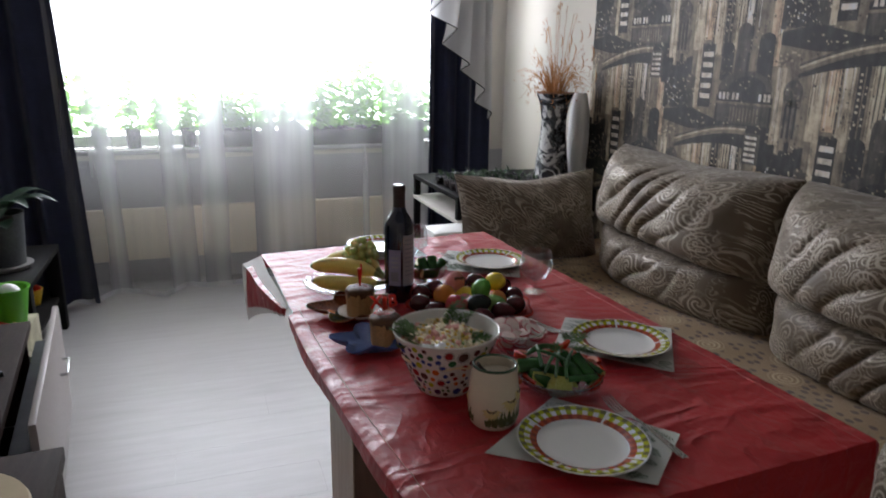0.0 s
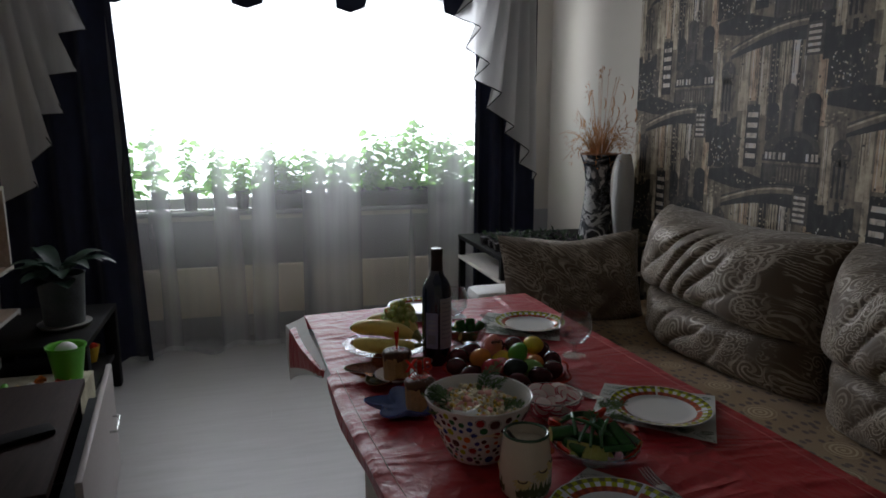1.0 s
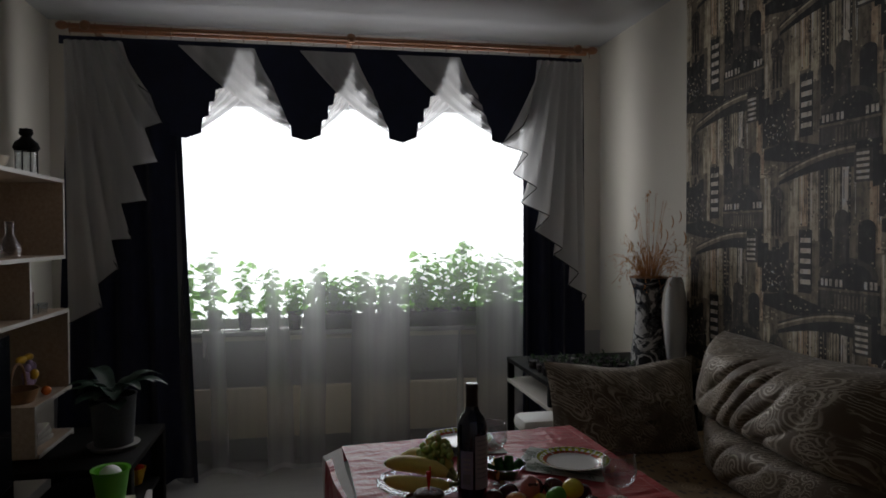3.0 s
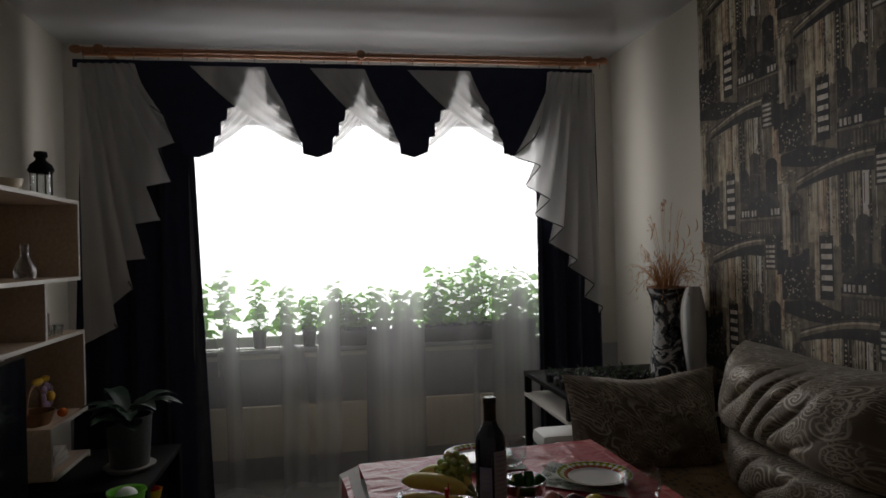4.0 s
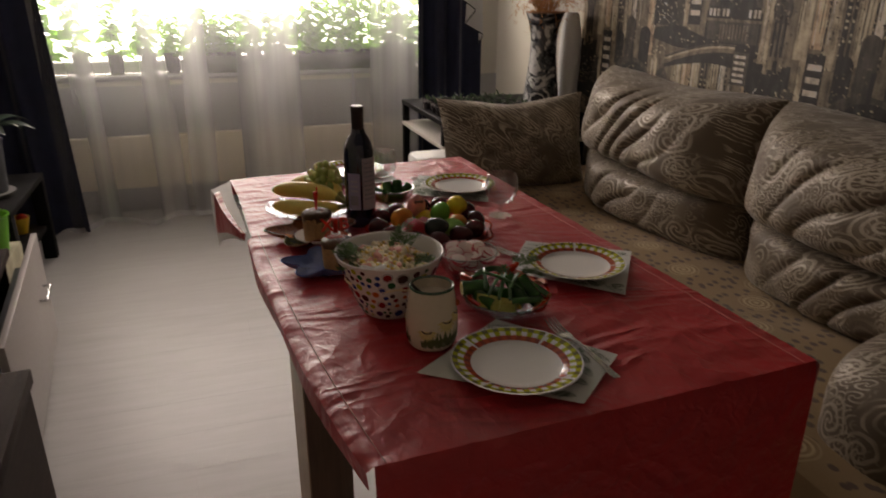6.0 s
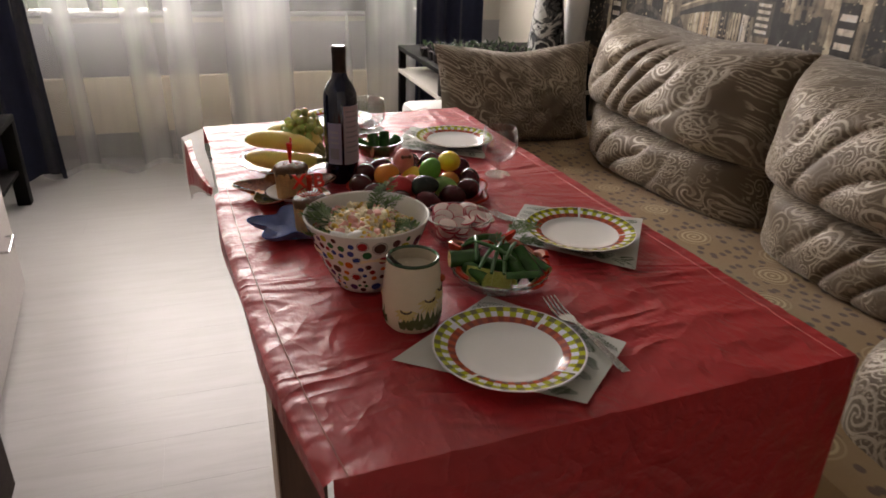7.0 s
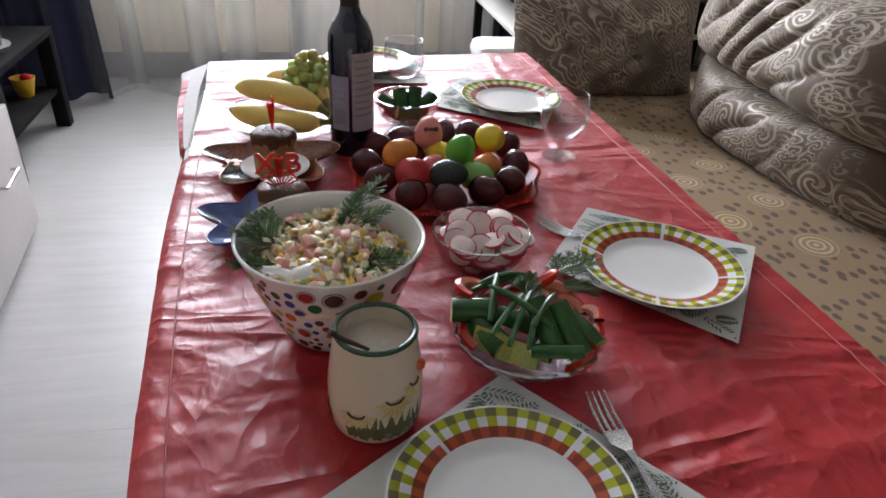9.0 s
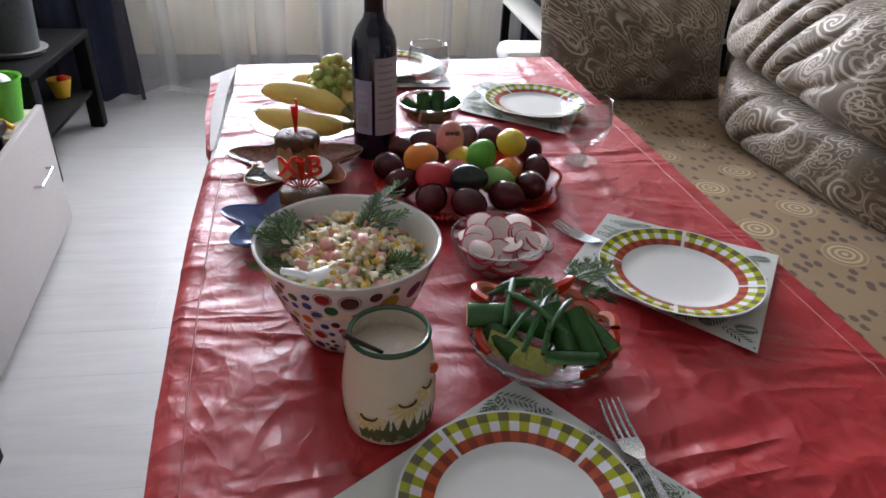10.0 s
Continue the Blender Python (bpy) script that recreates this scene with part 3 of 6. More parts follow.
def cascade(outer, lows, steps, y, sign):
    """A jabot: upright pleats whose hem climbs in zigzag steps towards the window."""
    bm = bmesh.new()
    hem = [(outer, lows)] + [p for a, b in steps for p in (a, b)]
    m = len(hem) - 1

    def edge(k):
        i = min(int(k), m - 1)
        f = k - i
        return lerp(hem[i][0], hem[i + 1][0], f), lerp(hem[i][1], hem[i + 1][1], f)

    def fn(u, v):
        k = u * m
        x, z = edge(k)
        xt = lerp(outer, outer - sign * 0.30, u)
        fold = 0.020 * math.cos(math.pi * k) * (1 - 0.55 * v)
        return rel(lerp(x, xt, v ** 0.85), lerp(z, 2.485, v), y + fold - 0.012 * u)
    sheet(bm, fn, m * 8, 18)
    part("cascade", bm, "voile", pel)
    bm = bmesh.new()
    tube(bm, [Vector(fn(i / 120, 0)) + Vector((0, -0.003, 0)) for i in range(121)], 0.0035, 5)
    part("braid_edge", bm, "braid", pel)


cascade(-0.97, 0.95, [((-0.785, 1.04), (-0.855, 1.13)), ((-0.700, 1.25), (-0.794, 1.40)), ((-0.629, 1.41), (-0.712, 1.60)), ((-0.548, 1.62), (-0.632, 1.81)), ((-0.488, 1.83), (-0.564, 2.02)), ((-0.462, 2.045), (-0.505, 2.13)), ((-0.52, 2.20), (-0.60, 2.26))], 4.160, -1)
cascade(1.99, 1.00, [((2.00, 1.05), (1.90, 1.11)), ((1.95, 1.19), (1.80, 1.30)), ((1.845, 1.34), (1.68, 1.45)), ((1.76, 1.54), (1.59, 1.62)), ((1.68, 1.71), (1.54, 1.80)), ((1.625, 1.915), (1.47, 1.975)), ((1.59, 2.08), (1.66, 2.20))], 4.160, 1)

# ---- city-print wallpaper on the east wall ----
TONES = [("wp_mid", (0.165, 0.130, 0.088)), ("wp_beige", (0.45, 0.365, 0.25)), ("wp_dark", (0.013, 0.011, 0.009)), ("wp_silver", (0.64, 0.56, 0.45)), ("wp_grey", (0.055, 0.046, 0.035)), ("wp_peach", (0.52, 0.36, 0.23))]
for nm, c in TONES:
    n_ = Nodes(nm)
    p_ = n_.world_pos()
    streak = n_.noise(7, 5, n_.scaled(p_, 1, 5, 1.0), 0.6)
    blot = n_.noise(28, 5, p_, 0.65)
    f_ = n_.math("ADD", n_.math("MULTIPLY", streak, 0.55), n_.math("MULTIPLY", blot, 0.45))
    n_.set(n_.ramp(f_, [(0.38, tuple(x * 0.3 for x in c)), (0.5, c), (0.62, tuple(min(0.62, x * 1.5 + 0.02) for x in c))]), 0.62)
    n_.bump(n_.noise(300, 3, p_), 0.3, 0.001)
    M[nm] = n_.mat
MID, BEIGE, DARK, SILVER, GREY, PEACH = range(6)


CW, CT = 0.64, 0.632


def city_tile(r):
    """One repeat of the print: (layer, tone, outline) in metres."""
    out = []

    def rect(l, t, a, b, c, d):
        out.append((l, t, [(a, b), (c, b), (c, d), (a, d)]))

    def arc(l, t, cx, cz, rx, rz, a0=0.0, a1=math.pi, n=16):
        out.append((l, t, [(cx + rx * math.cos(a), cz + rz * math.sin(a)) for a in np.linspace(a0, a1, n)]))

    def lights(l, t, x0, z0, x1, z1, cnt, w=0.008, h=0.005):
        for k in range(cnt):
            x, z = r.uniform(x0, x1 - w), r.uniform(z0, z1 - h)
            rect(l + 0.004 * k, t, x, z, x + w * r.uniform(0.5, 1.2), z + h * r.uniform(0.6, 1.6))

    def ragged(l, t, x0, z0, x1, z1, n=7, amp=0.02):
        """A block whose roofline steps unevenly."""
        w = (x1 - x0) / n
        for i in range(n):
            rect(l, t, x0 + i * w, z0 + amp * 0.4 * r.random(), x0 + (i + 1) * w, z1 + amp * r.uniform(-1, 1))
    rect(0, MID, 0, 0, CW, CT)
    # pale far slabs with dark upright stripes between them
    for x, w, z0, z1, t in ((0.00, 0.045, 0.30, 0.63, BEIGE), (0.055, 0.05, 0.36, 0.60, MID), (0.16, 0.055, 0.36, 0.63, BEIGE), (0.225, 0.055, 0.40, 0.63, PEACH), (0.285, 0.045, 0.34, 0.63, BEIGE), (0.395, 0.055, 0.36, 0.63, BEIGE), (0.455, 0.035, 0.40, 0.62, SILVER), (0.50, 0.03, 0.38, 0.60, MID), (0.585, 0.055, 0.30, 0.60, PEACH)):
        rect(0.5, t, x, z0, x + w, z1)
        for k in range(4):
            a = x + w * r.uniform(0.05, 0.85)
            rect(1.0 + 0.1 * k, r.choice((MID, GREY, SILVER)), a, r.uniform(z0, z1 - 0.1), a + 0.004, z1 - 0.01)
    for x, w in ((0.340, 0.022), (0.368, 0.014), (0.445, 0.008), (0.488, 0.010), (0.275, 0.008)):
        rect(1.5, DARK, x, 0.36, x + w, 0.62)
        for i in range(12):
            if r.random() < 0.6:
                rect(2.0, BEIGE, x + w * 0.3, 0.37 + i * 0.02, x + w * 0.75, 0.378 + i * 0.02)
    # round-headed tower on dark legs
    arc(2.5, GREY, 0.085, 0.52, 0.045, 0.05, 0, 2 * math.pi, 18)
    lights(3.0, MID, 0.05, 0.48, 0.12, 0.56, 14, 0.010, 0.006)
    for x in (0.055, 0.078, 0.101):
        rect(2.5, DARK, x, 0.36, x + 0.012, 0.50)
    # black block pricked with lit windows
    ragged(3.0, DARK, -0.01, 0.11, 0.165, 0.315, 8, 0.035)
    ragged(3.2, GREY, 0.14, 0.10, 0.215, 0.24, 4, 0.03)
    lights(3.5, SILVER, 0.0, 0.13, 0.16, 0.25, 26, 0.006, 0.005)
    lights(3.6, BEIGE, 0.0, 0.12, 0.20, 0.27, 26, 0.007, 0.006)
    # slim pale slab with stacked balconies
    rect(3.7, BEIGE, 0.195, 0.12, 0.222, 0.46)
    rect(3.7, DARK, 0.222, 0.13, 0.300, 0.385)
    for i in range(5):
        rect(4.2, SILVER, 0.232, 0.165 + i * 0.042, 0.292, 0.185 + i * 0.042)
    # silhouettes behind the dome
    for cx, z0, z1, w, t in ((0.375, 0.24, 0.36, 0.034, DARK), (0.455, 0.24, 0.43, 0.036, GREY), (0.575, 0.24, 0.39, 0.040, DARK), (0.52, 0.24, 0.33, 0.03, MID)):
        rect(3.8 + cx, t, cx - w, z0, cx + w, z1)
        arc(3.8 + cx, t, cx, z1, w, 0.03)
        lights(4.3, MID, cx - w, z0, cx + w, z1, 8)
    # domed hall: skirt, lit gallery, dome and spire
    rect(4.6, DARK, 0.335, 0.055, 0.635, 0.185)
    rect(4.9, GREY, 0.345, 0.075, 0.625, 0.150)
    for i in range(9):
        rect(5.2, MID, 0.42 + i * 0.018, 0.085, 0.428 + i * 0.018, 0.140)
    rect(5.2, MID, 0.330, 0.150, 0.640, 0.160)
    rect(4.9, DARK, 0.345, 0.160, 0.625, 0.205)
    for x in (0.350, 0.372, 0.394, 0.425, 0.447, 0.565, 0.590, 0.610):
        rect(5.4, SILVER, x, 0.168, x + 0.014, 0.196)
    arc(4.9, GREY, 0.485, 0.205, 0.145, 0.075)
    arc(5.3, DARK, 0.50, 0.205, 0.10, 0.055)
    rect(5.3, DARK, 0.478, 0.26, 0.494, 0.35)
    # dark roofs sweeping across, then the curved flyover
    out.append((5.6, DARK, [(0.0, 0.105), (0.0, 0.06), (0.16, 0.035), (0.36, 0.03), (0.52, 0.02), (0.64, 0.03), (0.64, 0.075), (0.50, 0.07), (0.34, 0.085), (0.16, 0.125)]))
    lights(6.0, BEIGE, 0.02, 0.05, 0.60, 0.10, 16, 0.012, 0.004)
    for k, t, d in ((0.0, DARK, 0.055), (0.0, MID, 0.016), (0.016, BEIGE, 0.008), (0.024, GREY, 0.010)):
        for i in range(16):
            f = lambda q: (0.10 + 0.42 * q, -0.058 + k + 0.095 * math.sin(math.pi * (0.06 + 0.46 * q)))
            (xa, za), (xb, zb) = f(i / 16), f((i + 1) / 16)
            low = d if t == DARK else 0.0
            up = 0.0 if t == DARK else d
            out.append((6.2 + 18 * k + 0.02 * i + (0.4 if t == MID else 0), t, [(xa, za - low * (0.3 + 0.7 * i / 16)), (xb, zb - low * (0.3 + 0.7 * i / 16)), (xb, zb + up), (xa, za + up)]))
    # striped block at the road's end, and a small paved square
    rect(7.4, GREY, 0.515, -0.075, 0.60, 0.045)
    for i in range(5):
        rect(7.8, SILVER, 0.525, -0.065 + i * 0.022, 0.585, -0.054 + i * 0.022)
    rect(7.4, MID, 0.0, -0.02, 0.10, 0.045)
    lights(7.8, BEIGE, 0.0, -0.02, 0.10, 0.045, 12, 0.014, 0.006)
    ragged(7.0, DARK, 0.60, -0.10, 0.64, 0.03, 3, 0.02)
    lights(8.4, BEIGE, 0.0, 0.0, CW, 0.56, 60, 0.008, 0.004)
    lights(8.8, GREY, 0.0, 0.0, CW, 0.56, 90, 0.010, 0.006)
    return out


tile = city_tile(random.Random(21))
PY0, PY1 = -1.28, 3.49
bm = bmesh.new()
box(bm, X1 - 0.003, X1 - 0.0002, PY0, PY1, 0.0, H - 0.002, 0, 0)
for i in range(-1, 10):
    for j in range(-1, 6):
        oy, oz = PY1 - i * CW, j * CT + (0.316 if i % 2 else 0.0) + 0.108
        for l, t, pts in tile:
            q = [(max(PY0, min(PY1, oy - a)), max(0.0, min(H - 0.002, oz + b))) for a, b in pts]
            ys, zs = [a for a, _ in q], [b for _, b in q]
            if max(ys) - min(ys) < 1e-4 or max(zs) - min(zs) < 1e-4:
                continue
            poly(bm, [(X1 - 0.0034 - 0.0003 * l, a, b) for a, b in q], t)
tagged(part("wallpaper", bm, [nm for nm, _ in TONES], smooth=False), "grey and beige wallpaper printed with a city skyline", "wallpaper", kind="structure")

# ---- sofa ----
sofa = thing("sofa", "grey paisley sofa with an ochre spotted seat cover", "sofa", 1.8, 1.8, 0)
bm = bmesh.new()
box(bm, -0.42, 0.48, -1.0, 1.36, 0.06, 0.40, 0.03)
part("base", bm, "paisley", sofa)
bm = bmesh.new()


def seat_top(u, v):
    x, y = lerp(-0.44, 0.48, u), lerp(-1.0, 1.37, v)
    z = 0.445 + 0.006 * math.sin(7 * y) * math.sin(5 * x + 1) + 0.006 * noise.noise(Vector((6 * x, 6 * y, 0)))
    if u < 0.06:
        z -= 0.11 * (1 - u / 0.06) ** 1.6
    return (x, y, z)


sheet(bm, seat_top, 40, 90)
solid(bm, -0.02)
part("seat_cover", bm, "seat", sofa, "ochre seat cover with brown flecks and rings")


def puff(bm, cx, cy, cz, sx, sy, sz, e=0.45, wrinkle=0.0, nu=44, nv=30, lean=0.0, seed=0.0):
    """A stuffed cushion: a rounded block with pinched corners and folds."""
    def sp(c):
        return math.copysign(abs(c) ** e, c)
    rows = []
    for j in range(nv + 1):
        b = -math.pi / 2 + math.pi * j / nv
        row = []
        for i in range(nu):
            a = 2 * math.pi * i / nu
            # the flat side faces along x, the outline runs in y and z
            x = sp(math.sin(b))
            y = sp(math.cos(b)) * sp(math.cos(a))
            z = sp(math.cos(b)) * sp(math.sin(a))
            p = Vector((sx * x, sy * y, sz * z))
            ph = 42 * (p.y * 0.75 - p.z * 0.65) + 2.5 * noise.noise(Vector((4 * p.y, 4 * p.z, seed)))
            f = wrinkle * (1 - 2 * abs(math.sin(ph / 2)) ** 0.7) * math.exp(-((p.y - 0.03) / (0.48 * sy)) ** 2)
            k = 0.012 * noise.noise(Vector((5 * p.y, 5 * p.z, seed + 3)))
            p.x -= (f + k) if x < 0 else 0
            p.x += lean * (p.z / sz)
            row.append(p + Vector((cx, cy, cz)))
        rows.append(row)
    vs = [[bm.verts.new(p) for p in (row if 0 < j < nv else row[:1])] for j, row in enumerate(rows)]
    for j in range(nv):
        A, B = vs[j], vs[j + 1]
        for i in range(nu):
            k = (i + 1) % nu
            if len(A) == 1:
                bm.faces.new((A[0], B[k], B[i]))
            elif len(B) == 1:
                bm.faces.new((A[i], A[k], B[0]))
            else:
                bm.faces.new((A[i], A[k], B[k], B[i]))
    bmesh.ops.recalc_face_normals(bm, faces=bm.faces)


def back_pad(bm, cx, cy, cz, th, sy, sz, wrinkle, lean, seed):
    """A stuffed back cushion: full front, pinched seam, gathered folds."""
    for side in (-1, 1):
        def face(u, v):
            a, c = 2 * u - 1, 2 * v - 1
            a, c = math.sin(a * math.pi / 2) * 0.35 + a * 0.65, math.sin(c * math.pi / 2) * 0.4 + c * 0.6
            y = sy * a * (1 - 0.03 * (1 - c * c))
            z = sz * c * (1 - 0.05 * (1 - a * a)) - (0.10 * sz * math.exp(-(a * 2.2) ** 2) if c > 0 else 0) * c
            k = max(0.0, 1 - abs(a) ** 3.6) ** 0.50 * max(0.0, 1 - abs(c) ** 4.5) ** 0.46
            x = side * (th if side < 0 else 0.10) * k * (1 + 0.10 * math.sin(2.2 * a + seed))
            if side < 0:
                ph = 27 * (y * 0.85 + z * 0.85) + 3.4 * noise.noise(Vector((3 * y, 3 * z, seed)))
                fold = (1 - abs(math.sin(ph))) ** 2.6
                x += wrinkle * (fold * 1.3 - 0.35) * math.exp(-((y - 0.06) / (0.46 * sy)) ** 2) * k
                x += 0.020 * noise.noise(Vector((4 * y, 4 * z, seed + 3))) * k + 0.008 * noise.noise(Vector((11 * y, 11 * z, seed))) * k
            return (cx + x + lean * c, cy + y, cz + z)
        sheet(bm, face, 130, 60)
    bmesh.ops.remove_doubles(bm, verts=bm.verts, dist=0.0004)
    bmesh.ops.recalc_face_normals(bm, faces=bm.faces)


for cy, sy, sd in ((0.535, 0.495, 1.0), (-0.49, 0.50, 5.0)):
    bm = bmesh.new()
    back_pad(bm, 0.27, cy, 0.565, 0.20, sy * 0.98, 0.125, 0.016, 0.0, sd)
    low = part("back_cushion", bm, "paisley", sofa)
    bm = bmesh.new()
    back_pad(bm, 0.27, cy, 0.830, 0.225, sy * 1.02, 0.175, 0.034 if cy > 0 else 0.015, 0.030, sd + 2)
    part("head_pad", bm, "paisley", low)
bm = bmesh.new()
puff(bm, 0.12, -0.86, 0.50, 0.42, 0.15, 0.19, 0.55, 0.0, seed=9)
part("armrest", bm, "paisley", sofa)

pillow = thing("throw_pillow", "large taupe paisley throw pillow on the sofa", "pillow", 1.70, 2.98, 0.445)
bm = bmesh.new()
for side in (-1, 1):
    def face(u, v):
        a, c = 2 * u - 1, 2 * v - 1
        w = 0.36 * a * (1 - 0.07 * (1 - c * c))
        h = 0.215 * c * (1 - 0.10 * (1 - a * a))
        th = side * 0.095 * max(0.0, (1 - a ** 4) * (1 - c ** 4)) ** 0.55
        th += side * 0.006 * noise.noise(Vector((7 * a, 5 * c, side))) * (1 - a * a) * (1 - c * c) * 4
        dent = 0.02 * math.exp(-((a * 2.4) ** 2 + ((c - 1) * 3) ** 2))
        return (w, th + 0.22 * h, 0.205 + h - dent)
    sheet(bm, face, 40, 28)
bmesh.ops.remove_doubles(bm, verts=bm.verts, dist=0.0004)
bmesh.ops.recalc_face_normals(bm, faces=bm.faces)
part("cover", bm, "paisley", pillow)

# ---- the table and its cloth ----
TZ = 0.745
table = thing("dining_table", "folding wooden dining table under a red cloth", "table", 0.87, 1.66, 0)
bm = bmesh.new()
TC = [(0.56, 0.872), (1.29, 0.905), (1.22, 2.42), (0.445, 2.34)]
vs = [bm.verts.new((x - 0.87, y - 1.66, z)) for z in (TZ - 0.022, TZ - 0.004) for x, y in TC]
for f in ((0, 3, 2, 1), (4, 5, 6, 7), (0, 1, 5, 4), (1, 2, 6, 5), (2, 3, 7, 6), (3, 0, 4, 7)):
    bm.faces.new([vs[i] for i in f])
part("tabletop", bm, "table_wood", table, smooth=False)
# pale sheet paints the window-lit west face, darker wood the shaded faces
for x0, x1 in ((0.508, 0.60), (1.13, 1.21)):
    bm = bmesh.new()
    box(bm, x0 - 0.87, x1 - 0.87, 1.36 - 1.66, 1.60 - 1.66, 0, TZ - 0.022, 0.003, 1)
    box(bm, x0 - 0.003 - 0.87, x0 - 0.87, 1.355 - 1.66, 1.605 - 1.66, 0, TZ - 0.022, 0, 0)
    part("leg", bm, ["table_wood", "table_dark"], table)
# stretcher in the same darkened wood as the legs
bm = bmesh.new()
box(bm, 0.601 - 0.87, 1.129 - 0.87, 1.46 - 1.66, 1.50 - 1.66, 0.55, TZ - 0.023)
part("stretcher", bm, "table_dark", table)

cloth = thing("tablecloth", "glossy red oilcloth with creases and a stitched hem", "tablecloth", 0.87, 1.66, TZ)
CREASE_Y = [(1.035, 0.0035), (1.19, 0.003), (1.45, 0.0022), (1.73, 0.002), (2.05, 0.0025), (2.2, 0.0018)]
CREASE_X = [(0.68, 0.0015), (1.115, 0.0035), (0.90, 0.0012)]


def cloth_at(u, v):
    """u across, v along, in metres past the four edges where negative or more than one."""
    cu, cv = max(0.0, min(1.0, u)), max(0.0, min(1.0, v))
    fl, fr, br, bl = (0.540, 0.860), (1.308, 0.892), (1.236, 2.437), (0.428, 2.357)
    a = Vector(fl).lerp(Vector(fr), cu)
    b = Vector(bl).lerp(Vector(br), cu)
    p = a.lerp(b, cv)
    p.x -= 0.025 * math.sin(math.pi * min(1.0, cv * 1.15) ** 0.8) * (1 - cu) ** 3
    q = noise.noise(Vector((p.x * 7, p.y * 7, 1.0)))
    z = 0.004 + 0.0022 * q + 0.0012 * noise.noise(Vector((p.x * 23, p.y * 13, 5.0)))
    for c, h in CREASE_Y:
        d = (p.y - c - 0.02 * noise.noise(Vector((p.x * 5, c * 9, 0)))) / 0.008
        z += 1.7 * h * math.exp(-d * d) * (0.55 + 0.8 * noise.noise(Vector((p.x * 6, c * 5, 2))))
    for c, h in CREASE_X:
        d = (p.x - c - 0.015 * noise.noise(Vector((p.y * 4, c * 9, 0)))) / 0.008
        z += 1.7 * h * math.exp(-d * d) * (0.6 + 0.8 * noise.noise(Vector((p.y * 5, c * 5, 2))))
    return p, z


def cloth_point(i, j, nu, nv, nl, nr, nf, nb, dl, dr, df, db):
    u, v = (i - nl) / nu, (j - nf) / nv
    p, z = cloth_at(u, v)
    x, y = p.x, p.y
    if i < nl or i > nl + nu:
        k = (nl - i) / nl if i < nl else (i - nl - nu) / nr
        s, d = (-1, dl) if i < nl else (1, dr)
        x += s * (0.012 * min(1, k * 4) + 0.004 * k * math.sin(13 * y))
        z -= d * k ** 1.15
    if j < nf or j > nf + nv:
        k = (nf - j) / nf if j < nf else (j - nf - nv) / nb
        s, d = (-1, df) if j < nf else (1, db)
        y += s * (0.008 * min(1, k * 6) + 0.010 * k * math.sin(11 * x + 1))
        z -= d * k ** 1.1
    return (x - 0.87, y - 1.66, z)


nu, nv, nl, nr, nf, nb = 90, 170, 4, 5, 10, 5
bm = bmesh.new()
tot_u, tot_v = nl + nu + nr, nf + nv + nb
g = [[bm.verts.new(cloth_point(i, j, nu, nv, nl, nr, nf, nb, 0.038, 0.06, 0.40, 0.05)) for j in range(tot_v + 1)] for i in range(tot_u + 1)]
for i in range(tot_u):
    for j in range(tot_v):
        corner = (i < nl or i >= nl + nu) and (j < nf or j >= nf + nv)
        turned = i < nl and j > nf + nv * 0.62
        if not corner and not turned:
            bm.faces.new((g[i][j], g[i + 1][j], g[i + 1][j + 1], g[i][j + 1]))
for v in [v for v in bm.verts if not v.link_faces]:
    bm.verts.remove(v)
part("top_sheet", bm, "vinyl", cloth)
for i in (nl + 2, nl + nu - 3):
    bm = bmesh.new()
    pts = [Vector(cloth_point(i, j, nu, nv, nl, nr, nf, nb, 0.038, 0.06, 0.40, 0.05)) + Vector((0, 0, 0.0006)) for j in range(nf, nf + nv - (60 if i < 50 else 0))]
    tube(bm, pts, 0.0009, 4)
    part("hem_stitch", bm, "seam", cloth)
# the turned-out corner that shows its white backing
bm = bmesh.new()


def flap(u, v):
    y = lerp(1.84, 2.325, u)
    k = u ** 0.7
    edge = Vector((lerp(0.446, 0.424, u), y + 0.02 * u, TZ + 0.003))
    knee = Vector((lerp(0.440, 0.368, k), y, lerp(TZ - 0.002, 0.730, k)))
    low = Vector((lerp(0.436, 0.373, k), y - 0.006, lerp(0.725, 0.545, u ** 1.3)))
    p = edge.lerp(knee, v / 0.3) if v < 0.3 else knee.lerp(low, (v - 0.3) / 0.7)
    p.x += 0.004 * math.sin(8 * u + 5 * v) * u
    p.z += 0.003 * math.sin(75 * u) * v
    return (p.x - 0.87, p.y - 1.66, p.z - TZ)


sheet(bm, flap, 48, 20, slot=lambda i, j: 1 if i < 43 and 4 <= j <= 16 else 0)
solid(bm, 0.002)
part("turned_corner", bm, ["backing", "vinyl"], cloth, "white fleece backing of the turned cloth corner")

# ---- things on the table ----
TOP = TZ + 0.0075


def plate_mesh():
    prof = [(0.0, 0.004), (0.055, 0.004), (0.070, 0.005), (0.0745, 0.008), (0.0855, 0.0115), (0.0955, 0.0145), (0.1045, 0.017), (0.1068, 0.0172), (0.1072, 0.0163), (0.104, 0.0145), (0.078, 0.006), (0.060, 0.001), (0.057, 0.0), (0.0, 0.0008)]
    bm = bmesh.new()

    def slot(i, j):
        if i not in (3, 4, 5) or j % 30 == 7:
            return 0
        k = (j // 2) % 2
        if i == 3:
            return 3 if k else 4
        if i == 4:
            return 0 if k else 1
        return 1 if k else 2
    lathe(bm, prof, 120, slot=slot)
    return bm


